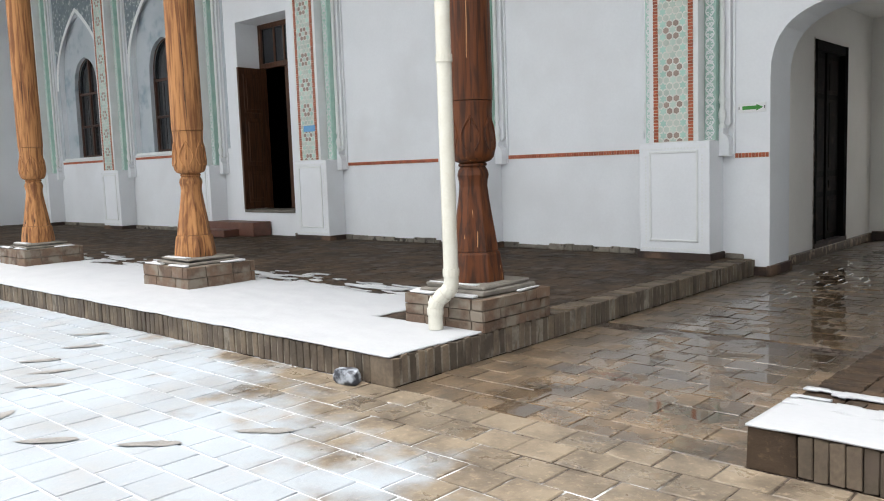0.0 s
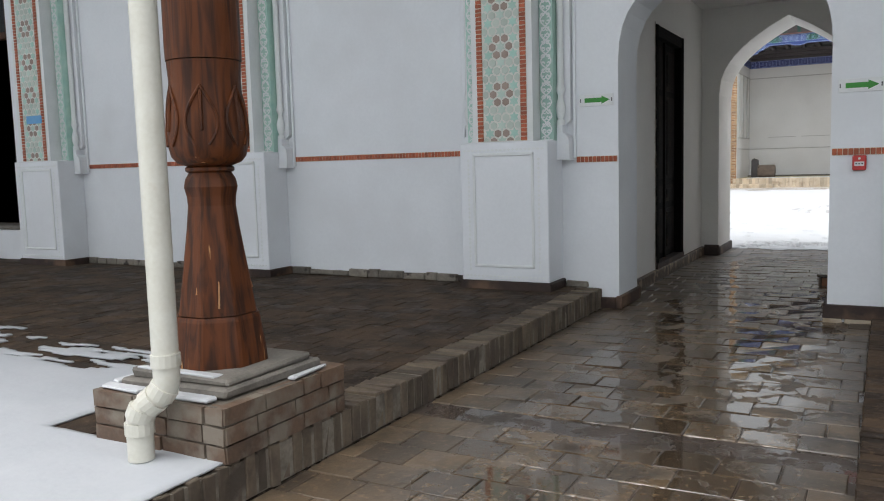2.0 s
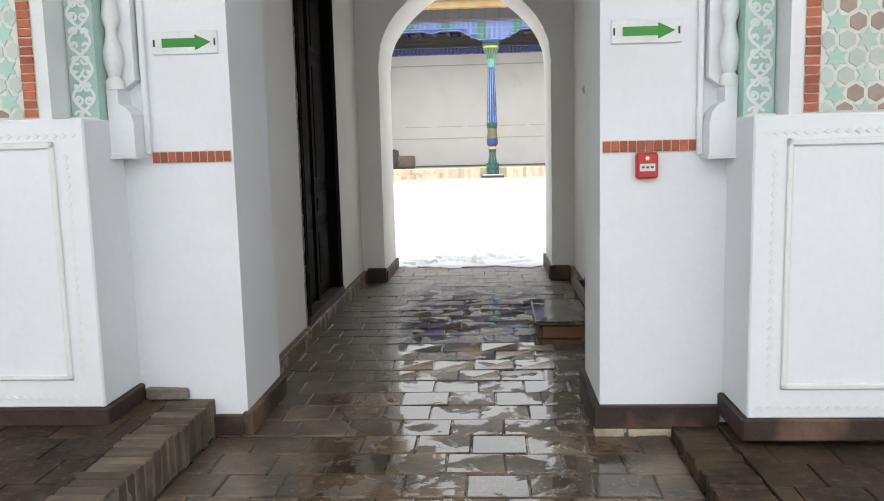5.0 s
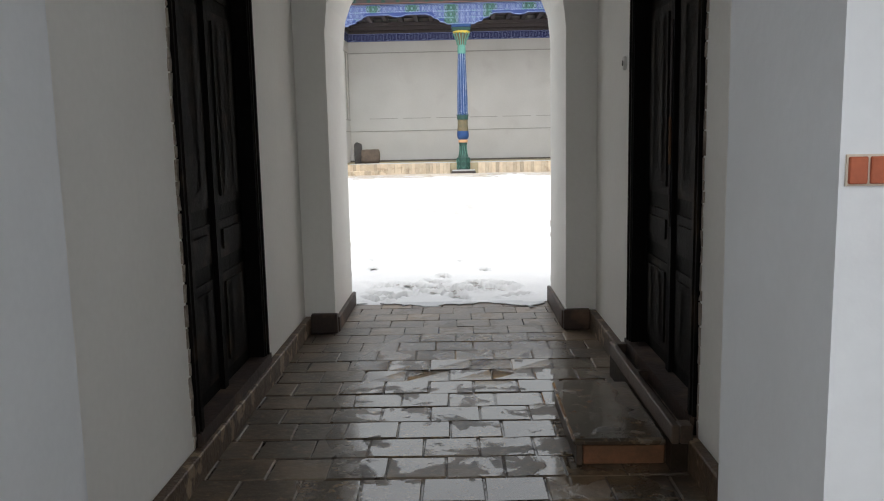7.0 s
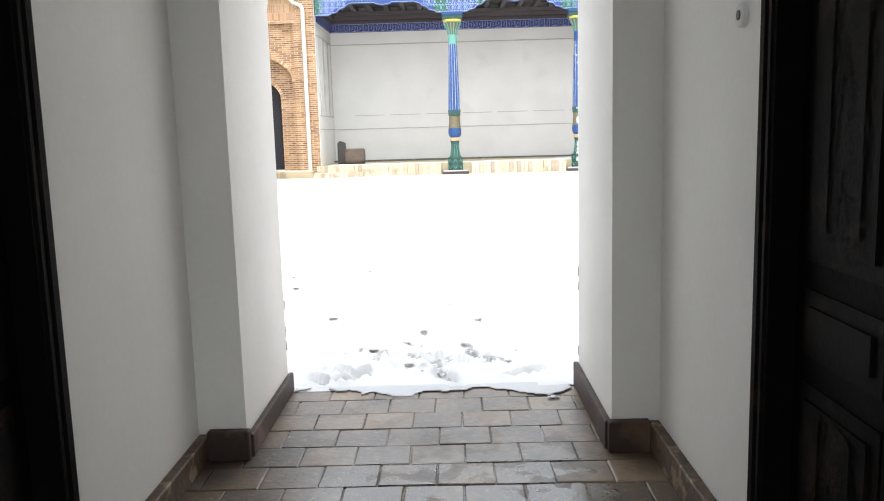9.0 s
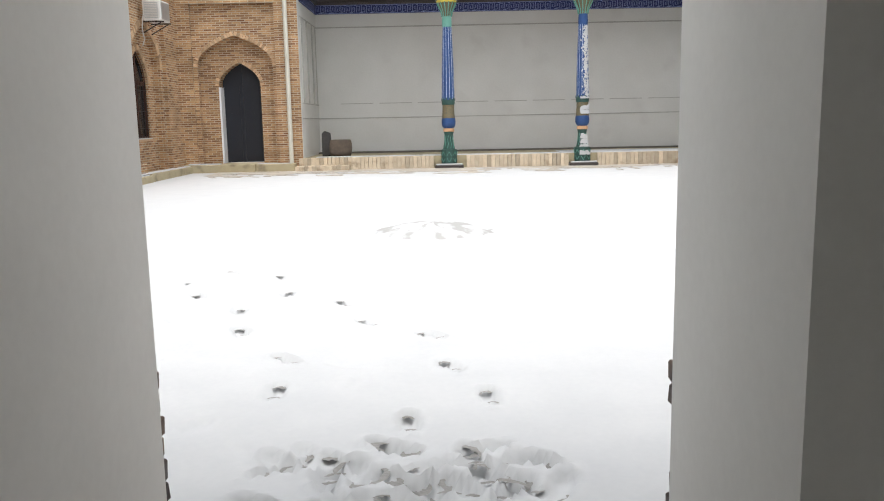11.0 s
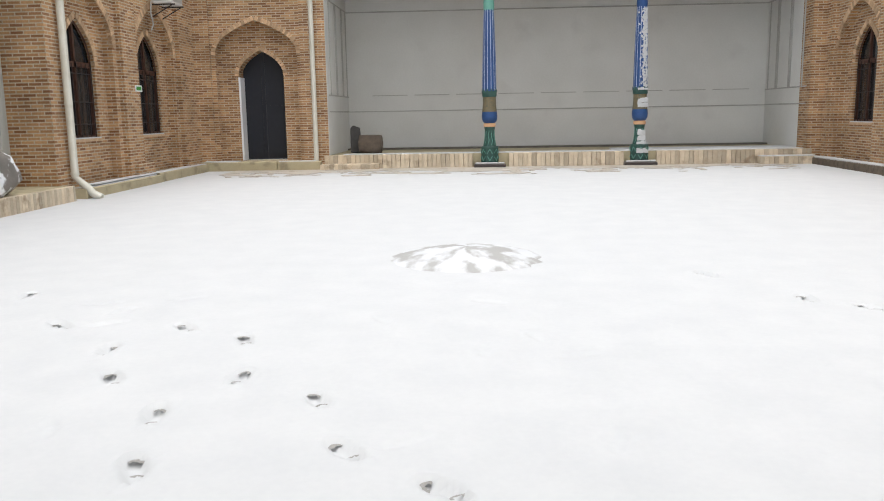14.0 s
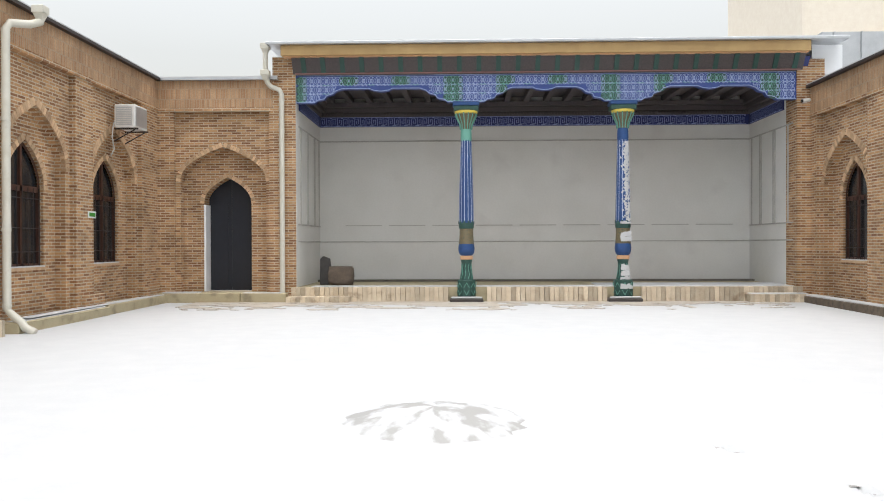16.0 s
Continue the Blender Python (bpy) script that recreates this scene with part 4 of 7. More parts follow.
def pilaster(cx, label):
    p = thing("pilaster", label, "pilaster", "tiled pilasters of the white wall", at=(cx, W, 0))
    put = facing_south(0)
    b = bmesh.new()
    box(b, -0.432, 0.432, -0.37, 0.0, PL + 0.075, 1.52, bevel=0.008)
    part("pedestal", b, M_PLASTER, p)
    b = bmesh.new()
    box(b, -0.455, 0.455, -0.385, 0.0, PL - 0.02, PL + 0.078, bevel=0.008)
    part("footing", b, M_BASE, p, "dark wet brick footing")
    b = bmesh.new()
    for x0, x1, z0, z1 in ((-0.30, 0.30, 1.395, 1.425), (-0.30, 0.30, 0.385, 0.41), (-0.30, -0.275, 0.385, 1.425), (0.275, 0.30, 0.385, 1.425)):
        box(b, x0, x1, -0.384, -0.368, z0, z1, bevel=0.005)
    part("panel_frame", b, M_STUCCO, p)
    b = bmesh.new()
    for i in range(20):
        for z in (1.45, 0.30):
            u = -0.38 + i * 0.04
            plate(b, [(u, z - 0.012), (u + 0.018, z), (u, z + 0.012), (u - 0.018, z)], put, -0.37, 0.005)
    for i in range(26):
        for u in (-0.345, 0.345):
            z = 0.36 + i * 0.04
            plate(b, [(u - 0.014, z), (u, z - 0.016), (u + 0.014, z), (u, z + 0.016)], put, -0.37, 0.004)
    part("carved_border", b, M_STUCCO, p)["kind"] = "stuff"
    b = bmesh.new()
    box(b, -0.295, 0.295, -0.36, 0.0, 1.52, ZT)
    part("upper_core", b, M_STUCCO, p)
    b = bmesh.new()
    box(b, -0.18, 0.18, -0.366, -0.355, 1.525, ZT)
    part("mosaic_bed", b, M_MOSBED, p)
    girih(ZT - 1.53, 0.18, lambda u, d, z: (u, -0.367 + d, 1.528 + z), p)
    for s in (-1, 1):
        b = bmesh.new()
        box(b, min(s * 0.182, s * 0.24), max(s * 0.182, s * 0.24), -0.365, -0.355, 1.525, ZT)
        part("grout_strip", b, M_GROUT, p)
        b = bmesh.new()
        z = 1.53
        while z < ZT - 0.04:
            box(b, min(s * 0.185, s * 0.238), max(s * 0.185, s * 0.238), -0.373, -0.36, z, z + 0.030, jit=0.002)
            z += 0.037
        part("red_brick_strip", b, M_RED, p)
        b = bmesh.new()
        u0, u1 = (0.30, 0.425) if s > 0 else (-0.425, -0.30)
        box(b, u0, u1, -0.20, 0.0, 1.50, ZT)
        part("arabesque_bed", b, M_TURQ, p)
        b = bmesh.new()
        box(b, u0, u1, -0.25, 0.0, 1.46, 1.53, bevel=0.008)
        part("ledge", b, M_STUCCO, p)
        b = bmesh.new()
        scroll(b, u0 + 0.008, u1 - 0.008, 1.54, ZT, 0.013, facing_south(0), -0.204, 0.24)
        part("arabesque", b, M_STUCCO, p, "raised white scrollwork")
        b = bmesh.new()
        x = s * 0.458
        lathe(b, [(0.040, 1.655), (0.040, 1.69), (0.026, 1.71), (0.044, 1.77), (0.046, 1.82), (0.026, 1.89), (0.024, 1.92), (0.042, 1.97), (0.036, 2.00), (0.030, 2.04), (0.028, ZT)], 14, (x, -0.10, 0))
        part("colonnette", b, M_STUCCO, p, smooth=True)
        b = bmesh.new()
        o = [(0.43, 1.36), (0.545, 1.36), (0.545, 1.50), (0.535, 1.545), (0.51, 1.575), (0.482, 1.59), (0.482, 1.655), (0.43, 1.655)]
        prism(b, [(s * u, z) for u, z in o], -0.13, 0.0, put)
        prism(b, [(s * u, z) for u, z in ((0.43, 1.656), (0.485, 1.656), (0.535, 1.70), (0.535, ZT), (0.43, ZT))], -0.065, 0.0, put)
        prism(b, [(s * u, z) for u, z in ((0.425, 1.345), (0.552, 1.345), (0.552, 1.359), (0.425, 1.359))], -0.14, 0.0, put)
        part("corbel", b, M_PLASTER, p)
        b = bmesh.new()
        box(b, min(s * 0.546, s * 0.572), max(s * 0.546, s * 0.572), -0.030, 0.0, 1.36, ZT, bevel=0.005)
        part("moulding", b, M_PLASTER, p)
    return p


first = pilaster(-4.494, "white stucco pilaster with star tilework between red brick strips")
for cx in P_BAYS:
    if cx != -4.494:
        copy_thing(first, pose(cx, W, 0.0 if cx < -2 else -0.06))

# ---- red brick bands along the wall ----
def band(u0, u1, z=1.435, name="brick_band"):
    t = thing(name, "thin band of small red bricks set in pale grout across the white wall", "brick band", "red brick bands", kind="structure", at=(u0, W, z))
    b = bmesh.new()
    box(b, 0, u1 - u0, -0.006, 0.0, -0.028, 0.028)
    part("grout", b, M_GROUT, t)
    n = max(1, round((u1 - u0) / 0.037))
    w = (u1 - u0) / n
    for variant in range(1):
        me = None
        for i in range(n):
            if me is None:
                q = bmesh.new()
                box(q, 0.003, w - 0.003, -0.013, -0.004, -0.024, 0.024, bevel=0.002)
                o = part("brick", q, M_RED, t)
                me = o.data
            else:
                o = new("brick", me)
                o.parent = t
            o.location = (i * w, 0, 0)
    return t


band(-3.925, -3.55, 1.345)
band(-1.84, -1.42, 1.345)
band(-7.14, -5.06)
band(-10.5, -8.26)
band(-17.75, -15.2, 1.76)
band(-21.6, -18.95, 1.76)

# ---- signs and alarm on the wall ----
def arrow_sign(cx, cz):
    t = thing("arrow_sign", "small white wall sign with a printed green arrow", "sign", "direction signs", at=(cx, W, cz))
    b = bmesh.new()
    box(b, -0.155, 0.155, -0.012, 0, -0.052, 0.052, bevel=0.003)
    part("board", b, M_SIGNW, t)
    b = bmesh.new()
    plate(b, [(-0.105, -0.02), (0.05, -0.02), (0.05, -0.036), (0.125, 0.0), (0.05, 0.036), (0.05, 0.02), (-0.105, 0.02)], facing_south(0), -0.012, 0.002)
    part("arrow", b, M_GREEN, t)
    for u in (-0.142, 0.142):
        b = bmesh.new()
        box(b, u - 0.004, u + 0.004, -0.0145, -0.011, -0.016, 0.016)
        part("fixing", b, M_BLACK, t)
    return t


arrow_sign(-3.737, 1.865)
arrow_sign(-1.648, 1.850)
t = thing("fire_alarm", "small red manual fire alarm box below the brick band", "fire alarm", at=(-1.645, W, 1.255))
b = bmesh.new()
box(b, -0.048, 0.048, -0.045, 0, -0.055, 0.06, bevel=0.008)
part("case", b, M_REDBOX, t)
b = bmesh.new()
box(b, -0.034, 0.034, -0.050, -0.044, -0.022, 0.012, bevel=0.002)
part("press_plate", b, M_WHITEPL, t)
b = bmesh.new()
for u in (-0.02, 0.0, 0.02):
    box(b, u - 0.006, u + 0.006, -0.0515, -0.049, -0.008, 0.0)
part("marks", b, M_BLACK, t)
b = bmesh.new()
plate(b, star((0.0, 0.036), 0.012, 6, 0.6), facing_south(0), -0.045, 0.001)
part("flame_sign", b, M_WHITEPL, t)

# ---- the open brown door and its steps ----
door = thing("door_1", "open brown panelled wooden double door in a deep white reveal", "door", kind="structure", at=(-12.78, W, 0.64))
b = bmesh.new()
for x0, x1, z0, z1 in ((-0.78, -0.69, 0, 3.54), (0.69, 0.78, 0, 3.54), (-0.69, 0.69, 3.45, 3.54), (-0.69, 0.69, 2.70, 2.80)):
    box(b, x0, x1, 0.50, 0.60, z0, z1, bevel=0.006)
part("door_frame", b, M_DOOR, door)
b = bmesh.new()
box(b, -0.69, 0.69, 0.54, 0.56, 2.8, 3.45)
part("fanlight", b, M_GLASS, door)
b = bmesh.new()
for u in (-0.3, 0.0, 0.3):
    box(b, u - 0.02, u + 0.02, 0.52, 0.58, 2.8, 3.45)
part("glazing_bars", b, M_DOOR, door)


def leaf(name, hinge, ang, width):
    o = bmesh.new()
    box(o, 0, width, -0.025, 0.025, 0.02, 2.70, bevel=0.004)
    for z0, z1 in ((0.15, 0.75), (0.85, 1.75), (1.85, 2.58)):
        for f in (-1, 1):
            box(o, 0.10, width - 0.10, f * 0.03 - 0.008, f * 0.03 + 0.008, z0, z1, bevel=0.006)
            box(o, 0.16, width - 0.16, f * 0.042 - 0.006, f * 0.042 + 0.006, z0 + 0.07, z1 - 0.07, bevel=0.005)
    q = part(name, o, M_DOOR, door)
    q.location = hinge
    q.rotation_euler = (0, 0, radians(ang))
    return q


lf = leaf("door_leaf", (-0.70, 0.51, 0), -86, 0.60)
leaf("door_leaf", (-0.02, 0.55, 0), 8, 0.66)
b = bmesh.new()
box(b, -0.775, 0.775, -0.03, 0.5, -0.04, 0.012, bevel=0.01)
part("threshold", b, M_STONE, door)
M_STEP = mat("wet_red_brown_brick", (0.15, 0.062, 0.040), (0.085, 0.040, 0.027), 0.5, scale=7, fine=50, bump=0.5)
st = thing("door_steps", "two wet red-brown brick steps below the door", "steps", at=(-13.35, W, PL))
for i, (x0, x1, y0, z1) in enumerate(((-1.35, 0.62, -0.42, 0.26), (-1.35, 0.15, -0.75, 0.13))):
    b = bmesh.new()
    box(b, x0, x1, y0, -0.02, 0, z1, bevel=0.012)
    part("step", b, M_STEP, st)


# ---- arched windows of the white wall ----
def front_window(cx):
    w = thing("window_1", "dark brown arched wooden window deep in a pointed niche of the white wall", "window", "windows of the white wall", kind="structure", at=(cx, W, 0))
    put = facing_south(0)
    c = 0.0
    b = bmesh.new()
    wall(b, -1.18, 1.18, 1.88, 5.4, 0.12, 0.59, put, [(c, 0.62, 1.88, 3.45, 4.32)], blunt=True)
    part("niche_back", b, M_AGEDSHADE, w)
    b = bmesh.new()
    prism(b, [(c - 0.62, 1.88), (c + 0.62, 1.88)] + arch(c, 0.62, 3.45, 4.32, blunt=True)[::-1], 0.26, 0.27, put)
    part("pane", b, M_GLASS, w)
    b = bmesh.new()
    for u in (-0.59, 0.0, 0.59):
        box(b, c + u - 0.03, c + u + 0.03, 0.21, 0.26, 1.88, 3.5 if u else 4.26)
    for z in (1.91, 2.65, 3.45):
        box(b, c - 0.6, c + 0.6, 0.215, 0.26, z - 0.025, z + 0.025)
    ribbon(b, [(c + (u - c) * 0.96, z) for u, z in arch(c, 0.62, 3.45, 4.32, blunt=True)], 0.06, put, 0.212)
    part("window_frame", b, M_WINWOOD, w)
    for k in range(5):
        b = bmesh.new()
        bar(b, (c - 0.4 + 0.2 * k, 0.185, 1.9), (c - 0.4 + 0.2 * k, 0.185, 3.4), 0.008, 6)
        part("grille_bar", b, M_IRON, w)
    b = bmesh.new()
    box(b, -1.17, 1.17, -0.03, 0.20, 1.81, 1.878, bevel=0.008)
    part("window_sill", b, M_STUCCO, w)
    b = bmesh.new()
    ribbon(b, arch(0, 1.28, 3.6, 5.45), 0.10, put, -0.016)
    part("arch_moulding", b, M_STUCCO, w)
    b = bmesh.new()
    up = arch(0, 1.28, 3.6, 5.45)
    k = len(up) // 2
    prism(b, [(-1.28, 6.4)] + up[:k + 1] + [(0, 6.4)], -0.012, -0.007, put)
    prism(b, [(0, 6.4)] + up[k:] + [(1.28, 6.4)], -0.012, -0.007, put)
    part("spandrel", b, M_SPANDREL, w, "faded blue painted spandrel, darkened to include porch shade")
    return w


for cx in (-16.5, -20.27, -24.1):
    front_window(cx)
# coat over the left bays: part tint, part shade put into the colour
bm = bmesh.new()
wall(bm, -23.55, -13.95, 1.84, 6.40, -0.006, 0.0, facing_south(W), [(-16.5, 1.18, 1.88, 3.6, 5.35), (-20.27, 1.18, 1.88, 3.6, 5.35)], blunt=True)
setting("trim_weathered_coat", bm, M_AGEDSHADE, "weathered blue-grey limewash coat, porch shade added into its colour", "trim")
t = thing("paper_label", "small blue paper label stuck on the tilework", "label", at=(-11.02, W - 0.376, 2.05))
b = bmesh.new()
box(b, -0.15, 0.15, -0.002, 0.002, -0.05, 0.05)
part("sheet", b, M_BLUETAPE, t)


# ---- dark carved doors of the passage ----
M_SILLSHADE = mat("shaded_sill_black", (0.036, 0.024, 0.016), (0.018, 0.012, 0.009), 0.6, scale=6, bump=0.6, spec=0.12)
M_DOORPANEL = mat("rubbed_black_brown_timber", (0.006, 0.005, 0.0045), (0.004, 0.0035, 0.003), 0.65, scale=10, fine=70, bump=0.3, spec=0.06, spots=(0.020, 0.014, 0.0095), spot_scale=5, spot_lo=0.55, spot_hi=0.68)
def passage_door(x, sgn, yc, half, sill, label):
    """sgn: +1 for a door in the wall with the larger x."""
    d = thing("door_2", label, "door", "dark doors of the passage", kind="structure", at=(x, yc, 0))
    P = lambda u, q, z: (sgn * q, u, z)
    b = bmesh.new()
    for u0, u1, z0, z1 in ((-half, -half + 0.10, sill, 2.77), (half - 0.10, half, sill, 2.77), (-half + 0.1, half - 0.1, 2.65, 2.77)):
        prism(b, [(u0, z0), (u1, z0), (u1, z1), (u0, z1)], -0.012, 0.14, P)
    part("door_frame", b, M_BLACKDOOR, d)
    b = bmesh.new()
    prism(b, [(-half, sill), (half, sill), (half, sill + 0.09), (-half, sill + 0.09)], -0.03, 0.14, P)
    part("threshold", b, M_BASE, d)
    w = half - 0.1
    for s in (-1, 1):
        b = bmesh.new()
        u0, u1 = (0.004, w) if s > 0 else (-w, -0.004)
        prism(b, [(u0, sill + 0.09), (u1, sill + 0.09), (u1, 2.65), (u0, 2.65)], 0.07, 0.11, P)
        lf = part("door_leaf", b, M_BLACKDOOR, d)
        for z0, z1 in ((sill + 0.16, 0.75), (0.83, 1.02), (1.10, 2.05), (2.12, 2.57)):
            b = bmesh.new()
            a0, a1 = u0 + 0.07, u1 - 0.07
            for o, dd in ((0.0, 0.062), (0.045, 0.052)):
                prism(b, [(a0 + o, z0 + o), (a1 - o, z0 + o), (a1 - o, z1 - o), (a0 + o, z1 - o)], dd, 0.071, P)
            if z1 - z0 > 0.3:
                scroll(b, a0 + 0.06, a1 - 0.06, z0 + 0.06, z1 - 0.05, 0.010, P, 0.0495, 0.20)
            part("carved_panel", b, M_DOORPANEL, lf)
    b = bmesh.new()
    prism(b, [(-0.03, sill + 0.09), (0.03, sill + 0.09), (0.03, 2.65), (-0.03, 2.65)], 0.045, 0.07, P)
    part("cover_strip", b, M_BLACKDOOR, d)
    for o, q in ((0.0, -0.020), (0.028, -0.026), (0.062, -0.020)):
        b = bmesh.new()
        for u0, u1 in ((-half + o, -half + o + 0.018), (half - o - 0.018, half - o)):
            prism(b, [(u0, sill + 0.09), (u1, sill + 0.09), (u1, 2.77), (u0, 2.77)], q, -0.0125, P)
        part("frame_moulding", b, M_DOORPANEL, d)
    return d


passage_door(PX0, -1, 12.12, 0.66, 0.09, "tall black carved wooden double door, closed, in the passage wall")
passage_door(PX1, 1, 12.16, 0.68, 0.13, "tall black carved wooden double door, closed, above a low step")
bolt = thing("door_bolt", "thin iron bolt rod with a worn brass grip", "bolt", at=(PX1 + 0.04, 12.16, 0))
b = bmesh.new()
bar(b, (0, 0.0, 0.95), (0, 0.0, 1.95), 0.005)
part("rod", b, M_IRON, bolt)
b = bmesh.new()
tube(b, [(0.0, 0.0, 1.26), (0.0, 0.0, 1.28), (0.0, 0.0, 1.47), (0.0, 0.0, 1.49)], 0.008, 10)
part("grip", b, mat("worn_brass", (0.10, 0.045, 0.018), (0.06, 0.028, 0.012), 0.5, metal=0.5, scale=20), bolt, "worn brass grip")
# chipped plaster edge round the doors
b = bmesh.new()
rng = random.Random(4)
for x, y, sg in ((PX0, 12.12 - 0.66, 1), (PX1, 12.16 - 0.68, -1)):
    z = 0.12
    while z < 2.77:
        h = rng.uniform(0.04, 0.12)
        box(b, x - 0.004, x + 0.006 if sg > 0 else x + 0.004, y - rng.uniform(0.012, 0.03), y + 0.004, z, z + h * 0.9, jit=0.004, rng=rng)
        z += h
setting("trim_chipped_edge", b, mat("chipped_plaster_edge", (0.42, 0.38, 0.33), (0.16, 0.12, 0.09), 0.9, scale=14, bump=0.6), "chipped plaster edge along the door frames", "trim")

M_RISER = mat("orange_wet_brick", (0.24, 0.10, 0.045), (0.12, 0.06, 0.03), 0.5, scale=9, bump=0.4)
M_SILL = mat("worn_brown_sill_timber", (0.115, 0.078, 0.054), (0.055, 0.037, 0.027), 0.5, scale=9, fine=60, bump=0.5)
st = thing("passage_step", "low dark wet stone step with an orange riser", "step", at=(-1.83, 12.0, 0))
b = bmesh.new()
box(b, -0.175, 0.175, -0.485, 0.30, 0.0, 0.088, bevel=0.005)
part("riser", b, M_RISER, st, "orange brick riser")
for x0, x1 in ((-0.205, -0.178), (0.178, 0.20)):
    b = bmesh.new()
    box(b, x0, x1, -0.49, 0.30, 0.0, 0.088, bevel=0.004)
    part("cheek", b, M_SILL, st)
b = bmesh.new()
box(b, -0.22, 0.175, -0.51, 0.32, 0.088, 0.122, bevel=0.010, jit=0.004, rng=rng)
part("tread", b, M_TILE, st, "dark wet worn tread slab")
sl = thing("door_sill", "worn brown timber door sill with two hollowed recesses", "door sill", at=(-1.60, 12.12, 0))
# hollow floors near-black: the recess shade is put into their colour
for nm, x0, x1, y0, y1, z0, z1 in (("front_board", -0.052, -0.018, -0.70, 0.70, 0.123, 0.205), ("end_board", -0.016, 0.038, -0.70, -0.62, 0.123, 0.203), ("cross_board", -0.016, 0.038, 0.10, 0.15, 0.123, 0.200),
                                  ("end_board", -0.016, 0.038, 0.64, 0.70, 0.123, 0.203), ("hollow", -0.016, 0.038, -0.618, 0.098, 0.123, 0.140), ("hollow", -0.016, 0.038, 0.152, 0.638, 0.123, 0.150)):
    b = bmesh.new()
    box(b, x0, x1, y0, y1, z0, z1, bevel=0.005)
    part(nm, b, M_SILL if nm != "hollow" else M_SILLSHADE, sl)
b = bmesh.new()
box(b, -0.05, 0.019, -0.69, 0.69, 0.0, 0.122)
part("bed", b, M_SILLSHADE, sl)
t = thing("wall_socket", "round white socket plate with a dark hole on the passage wall", "socket", at=(PX1, 13.03, 1.82))
b = bmesh.new()
lathe(b, [(0.040, 0.0), (0.040, 0.012), (0.034, 0.018), (0.012, 0.018)], 18)
bmesh.ops.rotate(b, verts=b.verts, cent=(0, 0, 0), matrix=Matrix.Rotation(radians(-90), 3, "Y"))
part("plate", b, M_WHITEPL, t, smooth=True)
b = bmesh.new()
lathe(b, [(0.016, 0.016), (0.016, 0.021), (0.010, 0.022)], 12)
bmesh.ops.rotate(b, verts=b.verts, cent=(0, 0, 0), matrix=Matrix.Rotation(radians(-90), 3, "Y"))
part("socket_hole", b, M_BLACK, t)

# ---- the court: snow with footprints ----
PRINTS = [(-4.96, 19.94), (-4.66, 19.36), (-4.16, 18.77), (-4.64, 20.53), (-4.1, 20.19), (-3.89, 19.39), (-3.34, 19.0), (-3.07, 18.33), (-6.46, 21.6), (-5.62, 20.58), (-3.52, 17.42), (-3.46, 16.78), (-2.47, 17.22), (-2.59, 17.95), (-2.26, 16.66), (-2.69, 16.29), (-3.99, 18.13), (-3.01, 15.78), (-2.34, 15.66), (-5.46, 17.62), (-5.83, 16.88), (-4.49, 17.51), (-4.37, 17.18), (-0.36, 22.35), (0.17, 21.36), (0.55, 21.05), (0.93, 20.82), (1.31, 20.66)]
rng = random.Random(21)
FEET = [(x, y, rng.uniform(0.0, 0.9), rng.uniform(0.035, 0.055)) for x, y in PRINTS]
FEET += [(rng.uniform(-3.35, -1.85), rng.uniform(15.1, 16.0), rng.uniform(-1.2, 1.2), rng.uniform(0.03, 0.055)) for _ in range(34)]
FEET += [(rng.uniform(-6.6, -1.5), rng.uniform(15.8, 21.5), rng.uniform(-1.2, 1.2), rng.uniform(0.008, 0.018)) for _ in range(24)]
GX0, GX1, GY0, GY1, GS = -7.0, 1.7, YB, 23.18, 0.03
gx = np.arange(GX0, GX1 + 1e-6, GS)
gy = np.arange(GY0, GY1 + 1e-6, GS)
X, Y = np.meshgrid(gx, gy, indexing="ij")
Z = np.maximum(0.0, 0.0037 * (Y - 15.5)) + 0.004
fade = np.clip(np.minimum.reduce([(X - GX0), (GX1 - X), (GY1 - Y)]) / 0.5, 0, 1)
Z += fade * 0.006 * (np.sin(X * 2.3 + np.sin(Y * 1.7)) * np.sin(Y * 2.9 + 1) + 0.4 * np.sin(X * 9 + Y * 5) * np.sin(Y * 11 - X * 3))
for fx, fy, fa, fd in FEET:
    du = (X - fx) * math.cos(fa) + (Y - fy) * math.sin(fa)
    dv = -(X - fx) * math.sin(fa) + (Y - fy) * math.cos(fa)
    r = np.sqrt((du / (0.052 + 0.012 * np.clip(dv / 0.14, -1, 1))) ** 2 + (dv / 0.145) ** 2)
    Z += -fd * np.clip((1.08 - r) / 0.22, 0, 1) + 0.35 * fd * np.exp(-((r - 1.25) / 0.16) ** 2)
